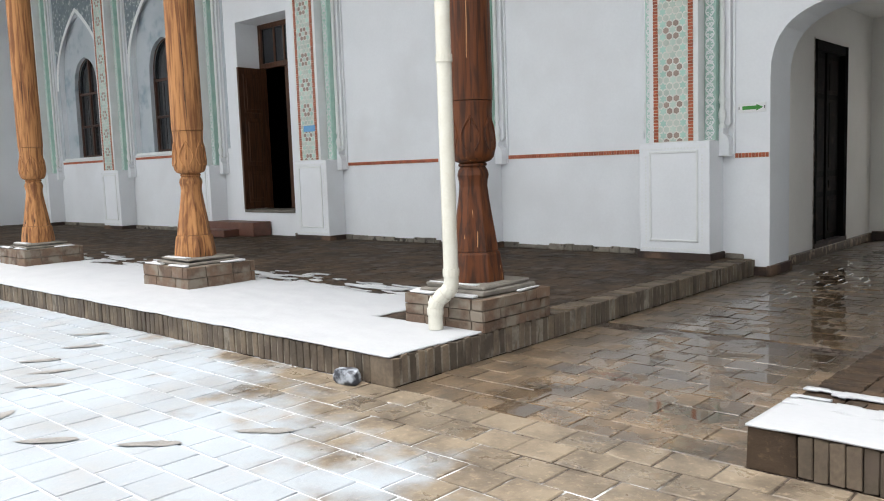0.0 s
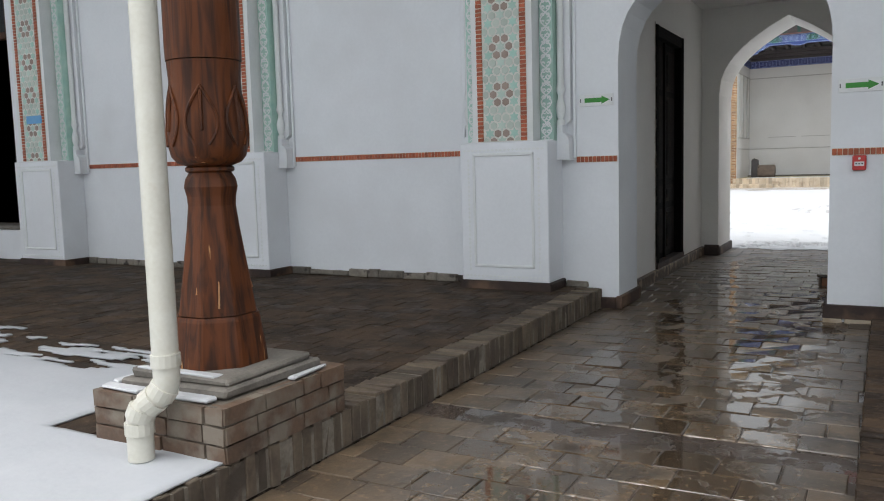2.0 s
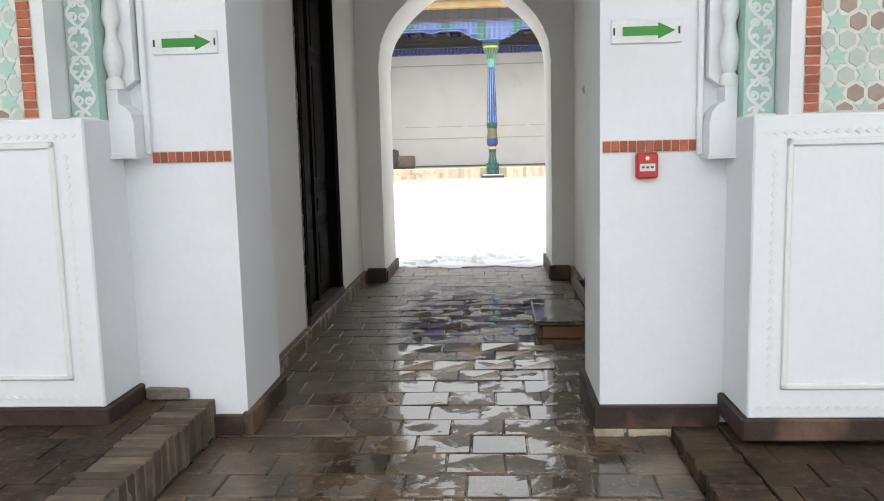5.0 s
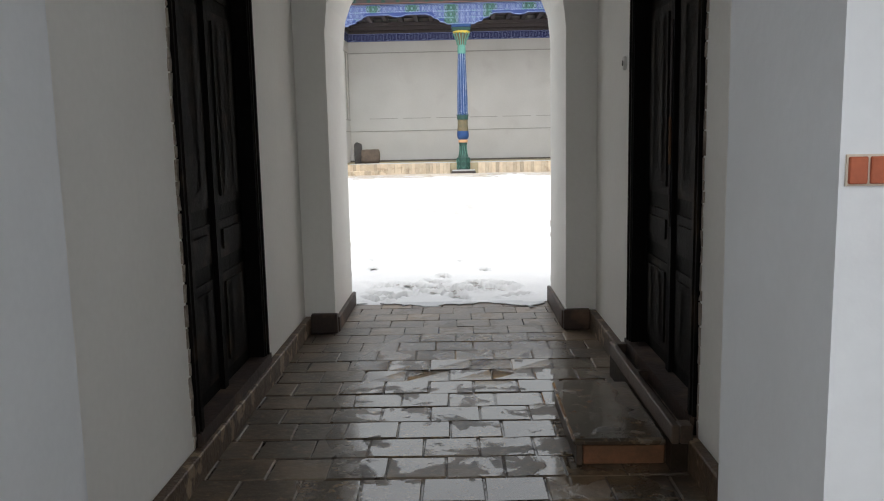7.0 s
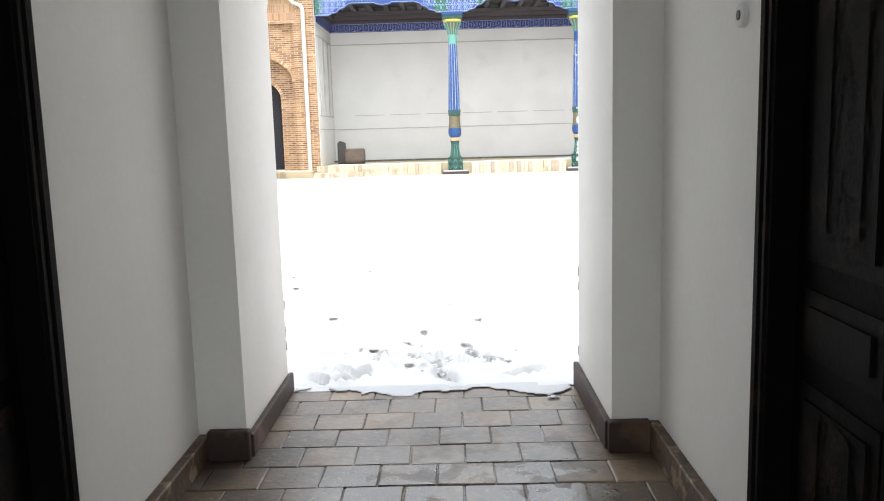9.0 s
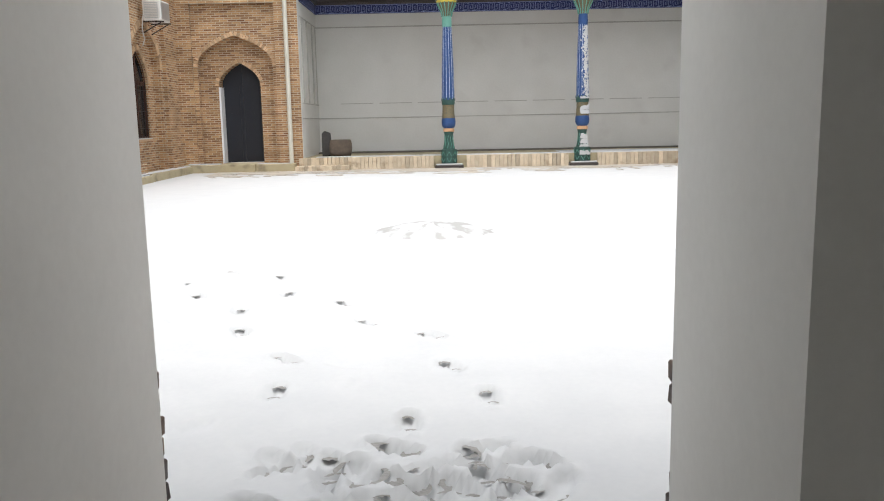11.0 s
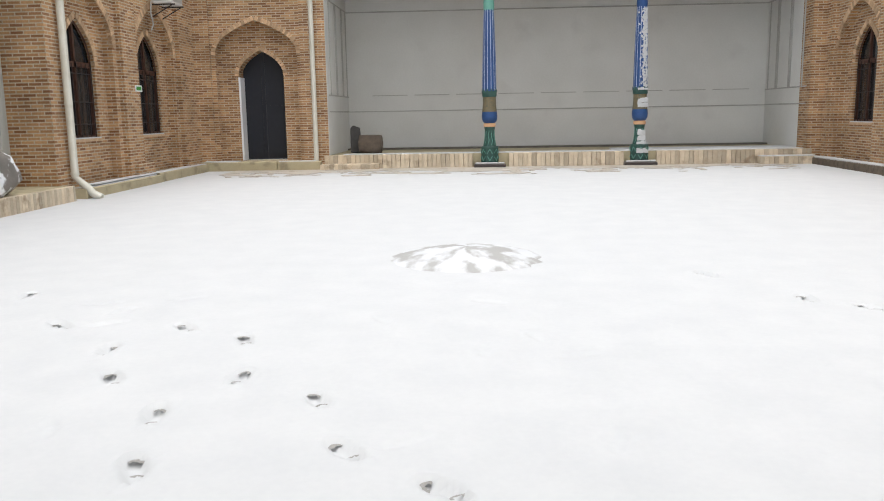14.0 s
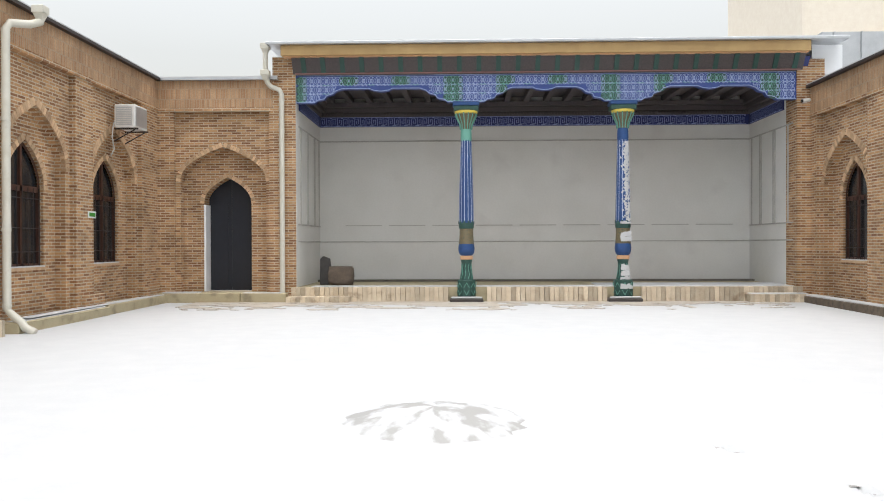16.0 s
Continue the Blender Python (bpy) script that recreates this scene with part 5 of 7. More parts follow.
for k, (fx, fy, fa, fd) in enumerate(FEET[:62]):
    # wet crescents at heel and sole, which also paint in the prints' shade
    b = bmesh.new()
    for off, ln in ((-0.085, 0.042), (0.055, 0.085))[:2 if k < 29 or k % 3 == 0 else 1]:
        a0, sweep = (rng.uniform(0.2, 0.9), rng.uniform(1.7, 2.6)) if k < 29 else (rng.uniform(0, 6.28), rng.uniform(1.6, 3.4))
        w = rng.uniform(0.038, 0.058) if k < 29 else rng.uniform(0.040, 0.056)
        outer, inner = [], []
        for q in range(9):
            a = a0 + sweep * q / 8
            thin = 0.35 + 0.65 * abs(q - 4) / 4
            r1, r0 = rng.uniform(0.9, 1.1), rng.uniform(0.7, 0.95) * (thin if k >= 29 else rng.uniform(0.55, 1.0))
            outer.append(b.verts.new((w * r1 * math.cos(a), off + ln * r1 * math.sin(a), 0)))
            inner.append(b.verts.new((w * r0 * math.cos(a), off + ln * r0 * math.sin(a), 0)))
        for q in range(8):
            b.faces.new((outer[q], outer[q + 1], inner[q + 1], inner[q]))
    o = part("footprint", b, M_SLUSHSHADE)
    o.location, o.rotation_euler = (fx, fy, yard_z(fy) + 0.018 - 0.62 * fd), (0, 0, fa)
    tagged(o, "slush and painted-in shade in the bottom of a footprint", "footprint", "footprints", "stuff")
n0, n1 = X.shape
verts = np.stack([X, Y, Z], -1).reshape(-1, 3)
ii, jj = np.meshgrid(np.arange(n0 - 1), np.arange(n1 - 1), indexing="ij")
base = (ii * n1 + jj).reshape(-1)
faces = np.stack([base, base + n1, base + n1 + 1, base + 1], -1)
me = bpy.data.meshes.new("court_snow")
me.from_pydata(verts.tolist(), [], faces.tolist())
me.polygons.foreach_set("use_smooth", [True] * len(me.polygons))
me.materials.append(M_SNOW)
tagged(new("court_snow", me), "trodden snow with footprints in front of the passage", "snow", kind="structure")
bm = bmesh.new()
for x0, x1, y0, y1 in ((-30, GX0, YB, 60), (GX1 - 0.02, 30, YB, 60), (GX0, GX1 - 0.02, GY1 - 0.02, 60)):
    n = 24
    rows = [[bm.verts.new((x, y0 + (y1 - y0) * i / n, yard_z(y0 + (y1 - y0) * i / n) + 0.004)) for x in (x0, x1)] for i in range(n + 1)]
    for a, c in zip(rows, rows[1:]):
        bm.faces.new((a[0], a[1], c[1], c[0]))
setting("court_ground", bm, M_SNOW, "smooth fresh snow covering the courtyard", "ground")

snow_sheet("snow_edge", -3.41, -1.79, 14.62, 15.02, lambda x, y: 0.0085 + 0.002 * noise.noise((x * 9, y * 9, 5)), lambda x, y: y > 14.90 + 0.20 * noise.noise((x * 2.3, 1.0, 3.0)) + 0.14 * noise.noise((x * 9.0, y * 9.0, 6.0)), (0.022, 0.022), "ragged trodden snow edge on the tiles below the arch").modifiers["thickness"].thickness = 0.004
# low cap in the middle of the court
bm = bmesh.new()
rows = []
for i in range(9):
    r = 0.82 * i / 8
    rows.append([bm.verts.new((r * math.cos(2 * math.pi * k / 36) * (1 + 0.06 * math.sin(3 * k)), r * math.sin(2 * math.pi * k / 36), 0.125 * (1 - (i / 8) ** 1.7) - (0.012 if i == 8 else 0))) for k in range(36)])
for a, c in zip(rows, rows[1:]):
    for k in range(36):
        bm.faces.new((a[k], a[(k + 1) % 36], c[(k + 1) % 36], c[k]))
M_CAP = mat("icy_cap", (0.60, 0.615, 0.635), (0.555, 0.572, 0.597), 0.6, scale=3, bump=0.4, spots=(0.34, 0.338, 0.33), spot_scale=1.0, spot_lo=0.46, spot_hi=0.56)
# bare patches run out from the middle in streaks
cn, ck = M_CAP.node_tree.nodes, M_CAP.node_tree.links
cco = cn.new("ShaderNodeTexCoord")
cflat = cn.new("ShaderNodeVectorMath")
cflat.operation = "MULTIPLY"
cflat.inputs[1].default_value = (3.0, 2.2, 0)
cdir = cn.new("ShaderNodeVectorMath")
cdir.operation = "NORMALIZE"
cspread = cn.new("ShaderNodeVectorMath")
cspread.operation = "MULTIPLY_ADD"
cspread.inputs[1].default_value = (0.45, 0.45, 0)
ck.new(cco.outputs["Object"], cflat.inputs[0])
ck.new(cflat.outputs[0], cdir.inputs[0])
ck.new(cdir.outputs[0], cspread.inputs[0])
ck.new(cflat.outputs[0], cspread.inputs[2])
for q in [q for q in cn if q.type == "TEX_NOISE" and q.inputs["Scale"].default_value == 1.0]:
    for lk in list(q.inputs["Vector"].links):
        ck.remove(lk)
    ck.new(cspread.outputs[0], q.inputs["Vector"])
o = part("drain_cap", bm, M_CAP, smooth=True)
o.location = (-2.63, 23.30, yard_z(23.30) + 0.008)
tagged(o, "low round stone drain cap half covered in snow", "drain cap")


# ---- brick walls of the court, in the layout's own units, set out at 1.2 to 1 ----
COURT = Matrix.Translation((0.58, -2.985, -0.06)) @ Matrix.Diagonal((1.2, 1.2, 1.2, 1))
before_court = set(bpy.data.objects)
M_BRICKV = brick_mat("soldier_course_brickwork", (0.47, 0.30, 0.17), (0.34, 0.18, 0.09), (0.38, 0.29, 0.20), width=0.066, height=0.27)


def voussoirs(bm, curve, put, d, w, gap=0.012, pitch=0.072):
    """Bricks set on edge along an arch."""
    pts = []
    for (u0, z0), (u1, z1) in zip(curve, curve[1:]):
        L = math.hypot(u1 - u0, z1 - z0)
        m = max(1, round(L / pitch))
        pts += [(u0 + (u1 - u0) * (k + 0.5) / m, z0 + (z1 - z0) * (k + 0.5) / m, (u1 - u0) / L, (z1 - z0) / L, L / m) for k in range(m)]
    for u, z, tx, tz, L in pts:
        h = L / 2 - gap / 2
        prism(bm, [(u - tx * h, z - tz * h), (u + tx * h, z + tz * h), (u + tx * h - tz * w, z + tz * h + tx * w), (u - tx * h - tz * w, z - tz * h + tx * w)], d - 0.02, d + 0.06, put)


def brick_side(name, label, put, u0, u1, top, frieze, bays, half, wins=True, arch_z=(2.6, 3.55), win=(0.52, 1.02, 2.25, 3.0)):
    """A court wall: piers and frieze in front, recessed bays with pointed niches, windows in the niches."""
    t = thing(name, label, "wall", kind="structure")
    b = bmesh.new()
    at = u0
    for c, bw in bays:
        prism(b, [(at, 0), (c - bw, 0), (c - bw, frieze), (at, frieze)], 0, 0.6, put)
        at = c + bw
    prism(b, [(at, 0), (u1, 0), (u1, frieze), (at, frieze)], 0, 0.6, put)
    part("piers", b, M_BRICK, t)
    b = bmesh.new()
    prism(b, [(u0, frieze), (u1, frieze), (u1, frieze + 0.07), (u0, frieze + 0.07)], -0.02, 0.6, put)
    part("string_course", b, M_BRICK, t)
    b = bmesh.new()
    prism(b, [(u0, frieze + 0.07), (u1, frieze + 0.07), (u1, top), (u0, top)], 0.0, 0.6, put)
    part("frieze", b, M_BRICKV, t, "frieze of bricks set on end")
    for k, (c, bw) in enumerate(bays):
        b = bmesh.new()
        wall(b, c - bw, c + bw, 0, frieze, 0.10, 0.28, put, [(c, half, 0.0, *arch_z)])
        part("bay", b, M_BRICK, t)
        b = bmesh.new()
        voussoirs(b, arch(c, half, *arch_z), put, 0.10, 0.13)
        part("arch_bricks", b, M_VOUS, t)
        b = bmesh.new()
        wall(b, c - half, c + half, 0, arch_z[1], 0.28, 0.62, put, [(c, *win)])
        part("niche_back", b, M_BRICK, t)
        b = bmesh.new()
        voussoirs(b, arch(c, win[0], win[2], win[3]), put, 0.28, 0.11)
        part("arch_bricks", b, M_VOUS, t)
        # near-black sheet painted as the unlit room behind the window
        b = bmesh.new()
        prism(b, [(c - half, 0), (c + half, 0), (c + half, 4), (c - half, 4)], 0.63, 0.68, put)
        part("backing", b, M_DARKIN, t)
    b = bmesh.new()
    prism(b, [(u0, top), (u1, top), (u1, top + 0.05), (u0, top + 0.05)], -0.10, 0.9, put)
    part("roof_edge", b, M_IRON, t, "dark metal roof edge")
    b = bmesh.new()
    prism(b, [(u0, top + 0.05), (u1, top + 0.05), (u1, top + 0.075), (u0, top + 0.075)], -0.09, 0.9, put)
    part("roof_snow", b, M_SNOW, t, "thin snow on the roof edge")
    return t


def court_window(c, put, win, label):
    half, sill, spring, apex = win
    w = thing("window_2", label, "window", "barred court windows", kind="structure")
    outline = [(c - half, sill), (c + half, sill)] + arch(c, half, spring, apex)[::-1]
    b = bmesh.new()
    prism(b, outline, 0.38, 0.39, put)
    part("pane", b, M_GLASS, w)
    b = bmesh.new()
    for u0, u1, z0, z1 in ((c - half, c - half + 0.06, sill, spring), (c + half - 0.06, c + half, sill, spring), (c - half, c + half, sill, sill + 0.06), (c - half, c + half, spring - 0.04, spring + 0.05), (c - 0.03, c + 0.03, sill, apex - 0.05)):
        prism(b, [(u0, z0), (u1, z0), (u1, z1), (u0, z1)], 0.335, 0.38, put)
    ribbon(b, arch(c, half - 0.03, spring, apex - 0.03), 0.07, put, 0.335)
    part("window_frame", b, M_WINWOOD, w)
    for k in range(7):
        u = c - half + 0.07 + k * (2 * half - 0.14) / 6
        b = bmesh.new()
        bar(b, put(u, 0.315, sill + 0.02), put(u, 0.315, spring + 0.02), 0.008, 6)
        part("grille_bar", b, M_IRON, w)
    b = bmesh.new()
    for z in (sill + 0.25, (sill + spring) / 2, spring - 0.15):
        bar(b, put(c - half, 0.315, z), put(c + half, 0.315, z), 0.007, 6)
    part("grille_rails", b, M_IRON, w)
    b = bmesh.new()
    prism(b, [(c - half - 0.04, sill - 0.05), (c + half + 0.04, sill - 0.05), (c + half + 0.04, sill), (c - half - 0.04, sill)], 0.25, 0.38, put)
    part("window_sill", b, M_VOUS, w)
    b = bmesh.new()
    prism(b, [(c - half, sill + 0.001), (c + half, sill + 0.001), (c + half, sill + 0.022), (c - half, sill + 0.022)], 0.255, 0.33, put)
    part("sill_snow", b, M_SNOW, w)
    return w


E_ = facing_east(CL)
Wt = facing_west(CR)
WIN = (0.52, 1.02, 2.25, 3.0)
WINW = (0.57, 1.02, 2.28, 3.06)
LB = [(28.62, 1.12), (31.50, 1.10)]
RB = [(26.6, 1.05), (29.38, 1.05), (32.10, 1.05)]
brick_side("wall_court_west", "tan brick court wall with recessed pointed niches and a soldier-brick frieze", E_, 27.1, CF, 4.95, 4.30, LB, 0.95, arch_z=(2.62, 3.60), win=WINW)
brick_side("wall_court_east", "tan brick court wall with recessed pointed niches, snow on its ledges", Wt, 15.0, CF, 4.68, 4.05, [(23.8, 1.05)] + RB, 0.93, arch_z=(2.55, 3.5))
for c, _ in LB:
    court_window(c, E_, WINW, "dark brown barred window with a pointed top in the brick niche")
for c, _ in [(23.8, 1.05)] + RB:
    court_window(c, Wt, (0.52, 1.02, 2.25, 3.0), "dark brown barred window with a pointed top, snow on the sill")
# brick pier returning to the side portico, and the portico's plain walls
b = bmesh.new()
box(b, -9.87, CL - 0.6, 27.1, 27.7, 0.0, 4.95)
setting("pier_court_west", b, M_BRICK, "tan brick pier at the end of the side portico", "pier")
b = bmesh.new()
box(b, -13.0, -9.87, 27.2, 27.5, 0.0, 4.95)
box(b, -13.3, -13.0, 15.0, 27.5, 0.0, 4.95)
setting("wall_side_portico", b, M_GREYWALL, "pale plastered wall of the side portico", "wall")
b = bmesh.new()
for u0, u1, z0, z1 in ((-10.6, -10.05, 0.9, 0.95), (-10.6, -10.55, 0.95, 3.6), (-10.1, -10.05, 0.95, 3.6)):
    box(b, u0, u1, 27.17, 27.2, z0, z1, bevel=0.006)
setting("trim_side_portico", b, M_GREYWALL, "raised plaster panel frame", "trim")
b = bmesh.new()
box(b, -13, -9.3, 15.0, 27.1, 4.95, 5.1)
setting("roof_side_portico", b, M_CEIL, "timber roof of the side portico", "roof")
b = bmesh.new()
box(b, -13, CL + 0.16, 15.0, 27.1, 0.0, 0.325)
setting("floor_side_portico", b, M_FOOTING, "raised floor of the side portico", "floor")

# ---- far wall: brick door bay ----
S_ = facing_south(CF)
t = thing("wall_court_north", "tan brick end wall with a pointed doorway under a soldier-brick frieze", "wall", kind="structure")
b = bmesh.new()
for u0, u1 in ((-9.2, -8.80), (-6.70, -6.12)):
    prism(b, [(u0, 0), (u1, 0), (u1, 4.28), (u0, 4.28)], 0, 0.6, S_)
prism(b, [(-6.62, 4.28), (-6.12, 4.28), (-6.12, 5.45), (-6.62, 5.45)], 0, 0.6, S_)
part("piers", b, M_BRICK, t)
b = bmesh.new()
prism(b, [(-9.2, 4.28), (-6.62, 4.28), (-6.62, 4.36), (-9.2, 4.36)], -0.02, 0.6, S_)
part("string_course", b, M_BRICK, t)
b = bmesh.new()
prism(b, [(-9.2, 4.36), (-6.62, 4.36), (-6.62, 4.95), (-9.2, 4.95)], 0, 0.6, S_)
part("frieze", b, M_BRICKV, t)
b = bmesh.new()
wall(b, -8.80, -6.70, 0, 4.28, 0.12, 0.36, S_, [(-7.75, 0.95, 0.0, 2.75, 3.52)])
part("bay", b, M_BRICK, t)
b = bmesh.new()
voussoirs(b, arch(-7.75, 0.95, 2.75, 3.52), S_, 0.12, 0.10)
part("arch_bricks", b, M_VOUS, t)
b = bmesh.new()
wall(b, -8.70, -6.80, 0, 3.52, 0.36, 0.80, S_, [(-7.72, 0.53, 0.33, 2.28, 2.87)])
part("niche_back", b, M_BRICK, t)
b = bmesh.new()
voussoirs(b, arch(-7.72, 0.53, 2.28, 2.87), S_, 0.36, 0.09)
part("arch_bricks", b, M_VOUS, t)
b = bmesh.new()
prism(b, [(-8.255, 0.33), (-8.21, 0.33), (-8.21, 2.26), (-8.255, 2.26)], 0.345, 0.74, S_)
part("white_reveal", b, M_PLASTER, t, "whitewashed door reveal")
b = bmesh.new()
prism(b, [(-9.2, 4.95), (-6.5, 4.95), (-6.5, 5.0), (-9.2, 5.0)], -0.10, 3.0, S_)
part("roof_edge", b, M_ZINC, t)
b = bmesh.new()
prism(b, [(-9.2, 5.0), (-6.5, 5.0), (-6.5, 5.03), (-9.2, 5.03)], -0.09, 3.0, S_)
part("roof_snow", b, M_SNOW, t)
d = thing("door_3", "very dark blue-black double door under the pointed brick arch", "door", kind="structure")
M_NAVYDOOR = mat("blue_black_door_paint", (0.012, 0.015, 0.024), (0.009, 0.011, 0.018), 0.5, scale=8, bump=0.1)
for s in (-1, 1):
    b = bmesh.new()
    c0, c1 = (-7.72, -7.20) if s > 0 else (-8.24, -7.72)
    prism(b, [(c0 + 0.004, 0.34), (c1 - 0.004, 0.34), (c1 - 0.004, 2.9), (c0 + 0.004, 2.9)], 0.68, 0.73, S_)
    lf = part("door_leaf", b, M_NAVYDOOR, d)
    b = bmesh.new()
    for z0, z1 in ((0.45, 1.45), (1.6, 2.3)):
        prism(b, [(c0 + 0.08, z0), (c1 - 0.08, z0), (c1 - 0.08, z1), (c0 + 0.08, z1)], 0.662, 0.682, S_)
    part("door_panel", b, M_NAVYDOOR, lf)

# ---- footings round the court ----
def footing(name, boxes, label, m=M_FOOTING):
    b = bmesh.new()
    for q in boxes:
        box(b, *q, bevel=0.015, jit=0.006)
    return setting(name, b, m, label, "footing")


footing("footing_west", [(CL - 0.1, CL + 0.30, 27.4, 30.4, 0.0, 0.26), (CL - 0.1, CL + 0.27, 30.42, CF, 0.0, 0.29)], "yellowish concrete footing along the brick wall")
footing("footing_north", [(CL, -7.3, CF - 0.27, CF + 0.2, 0.0, 0.325), (-7.28, -6.3, CF - 0.26, CF + 0.2, 0.0, 0.32)], "yellowish concrete footing and door step")
footing("footing_east", [(CR - 0.32, CR + 0.1, 20, 29.9, 0.0, 0.22), (CR - 0.28, CR + 0.1, 29.92, CF, 0.0, 0.26)], "dark brown footing along the brick wall", M_EDGE)
for name, q in (("west", (CL + 0.02, CL + 0.24, 27.8, 33.2, 0.285, 0.30)), ("west", (CL + 0.03, CL + 0.25, 27.5, 30.3, 0.255, 0.272)), ("north", (-9.0, -8.2, CF - 0.24, CF - 0.02, 0.32, 0.345)), ("north", (-7.25, -6.4, CF - 0.23, CF - 0.02, 0.318, 0.338)), ("east", (CR - 0.27, CR - 0.03, 21, 29.8, 0.215, 0.24)), ("east", (CR - 0.25, CR - 0.03, 30, 33.2, 0.255, 0.285))):
    b = bmesh.new()
    box(b, *q, bevel=0.006, jit=0.01)
    tagged(part("snow_ledge", b, M_SNOW), "thin strip of snow on the footing", "snow", kind="stuff")
for c in (30.27, 32.95):
    b = bmesh.new()
    box(b, CL - 0.02, CL + 0.09, c - 0.38, c + 0.38, 0.28, 0.50, bevel=0.01)
    setting("pier_base", b, M_BRICK, "projecting brick pier base", "pier base")


# ---- far portico ----
NL, NR, NB, NF = -6.112, 4.672, 36.4, 0.44
b = bmesh.new()
box(b, NL - 0.4, NL, CF + 0.02, NB + 0.3, 0, 5.4)
setting("wall_portico_west", b, M_GREYWALL, "grey-white plastered portico side wall", "wall")
b = bmesh.new()
box(b, NR, NR + 0.4, CF + 0.6, NB + 0.3, 0, 5.4)
setting("wall_portico_east", b, M_GREYWALL, "grey-white plastered portico side wall", "wall")
b = bmesh.new()
box(b, NL, NR, NB, NB + 0.3, 0, 5.4)
setting("wall_portico_north", b, M_GREYWALL, "grey-white plastered portico back wall, faintly stained", "wall")
b = bmesh.new()
box(b, NR, CR + 0.3, CF, CF + 0.6, 0, 5.3)
setting("pier_portico_east", b, M_BRICK, "tan brick pier at the end of the portico", "pier")
b = bmesh.new()
box(b, NL - 0.15, NR + 0.2, CF + 0.08, NB, 0.0, NF - 0.006)
setting("floor_portico", b, M_FOOTING, "raised portico floor", "floor")
b = bmesh.new()
box(b, NL + 0.3, NR - 0.1, CF + 0.1, CF + 0.55, NF - 0.006, NF + 0.012, bevel=0.005, jit=0.004)
box(b, 0.5, NR - 0.02, CF + 0.12, CF + 1.5, NF - 0.006, NF + 0.012, bevel=0.005, jit=0.004)
tagged(part("snow_cover", b, M_SNOW), "thin snow blown onto the portico floor", "snow", kind="stuff")
# string lines in a darker grey than the wall plaster
b = bmesh.new()
for z, h in ((1.42, 0.022), (3.95, 0.03)):
    box(b, NL, NR, NB - 0.022, NB, z, z + h, bevel=0.005)
for k in range(9):
    x = NL + 0.65 + k * 1.1
    box(b, x, x + 0.92, NB - 0.018, NB, 1.83, 1.85)
for s, x in ((1, NL), (-1, NR)):
    x0, x1 = (x, x + 0.02) if s > 0 else (x - 0.02, x)
    for y in (33.95, 34.7, 34.8, 35.55, 35.65, 36.2):
        box(b, x0, x1, y, y + 0.05, 1.83, 3.95, bevel=0.005)
    for z in (1.42, 1.8, 3.95):
        box(b, x0, x1, 33.7, NB, z, z + 0.03, bevel=0.005)
setting("trim_portico_walls", b, mat("grey_string_line", (0.52, 0.51, 0.48), (0.40, 0.39, 0.37), 0.85, scale=3, bump=0.3), "plaster string lines and panel frames", "trim")
b = bmesh.new()
box(b, NL, NR, NB - 0.35, NB - 0.021, 0.44, 0.475, jit=0.01)
setting("floor_edge_portico", b, M_STONE, "dark grey strip on the floor at the foot of the wall", "trim")

# ceiling with dark carved beams
b = bmesh.new()
box(b, NL, NR, CF, NB, 5.05, 5.2)
for k in range(22):
    x = NL + 0.25 + k * 0.49
    box(b, x, x + 0.14, CF + 0.15, NB, 4.9, 5.06, bevel=0.01)
setting("ceiling_portico", b, M_CARVEBLK, "dark carved timber ceiling with beams", "ceiling")
b = bmesh.new()
for i, (z0, z1, d) in enumerate(((4.58, 4.68, 0.08), (4.68, 4.80, 0.16), (4.80, 4.92, 0.24))):
    box(b, NL, NR, NB - d, NB, z0, z1, bevel=0.01)
    box(b, NL, NL + d, CF + 0.2, NB - d, z0, z1, bevel=0.01)
    box(b, NR - d, NR, CF + 0.2, NB - d, z0, z1, bevel=0.01)
for k in range(150):
    x = NL + 0.1 + k * 0.071
    box(b, x, x + 0.05, NB - 0.125, NB - 0.08, 4.60, 4.66)
setting("cornice_portico", b, M_CARVEBLK, "dark carved stepped cornice", "cornice")
fr = thing("maze_frieze", "dark blue painted frieze with a pale key pattern round the portico wall", "frieze", kind="structure")


def key_pattern(bm, u0, u1, z0, put, d):
    """A running fret of hooked lines."""
    s = 0.024
    u = u0
    while u < u1 - 12 * s:
        for line in (((0, 1), (0, 8), (4, 8), (4, 3), (2, 3), (2, 6)), ((6, 9), (6, 2), (10, 2), (10, 7), (8, 7), (8, 4)), ((0, 0.4), (12, 0.4)), ((0, 9.6), (12, 9.6)), ((4, 1), (8, 1)), ((10, 9), (12, 9))):
            ribbon(bm, [(u + a * s, z0 + c * s) for a, c in line], 0.013, put, d)
        u += 12 * s


for put, a, c in ((facing_south(NB), NL, NR), (facing_east(NL), CF + 0.3, NB), (facing_west(NR), CF + 0.7, NB)):
    b = bmesh.new()
    sg = -0.03
    prism(b, [(a, 4.33), (c, 4.33), (c, 4.58), (a, 4.58)], sg, 0.0, put)
    part("frieze_board", b, M_NAVY, fr)
    b = bmesh.new()
    key_pattern(b, a + 0.03, c, 4.337, put, sg - 0.002)
    part("key_pattern", b, M_MAZE, fr)

# painted front beam with brackets
beam = thing("painted_beam", "violet-blue painted portico beam with white and green arabesques and scalloped brackets", "beam", kind="structure")
COLX = (-2.41, 0.98)


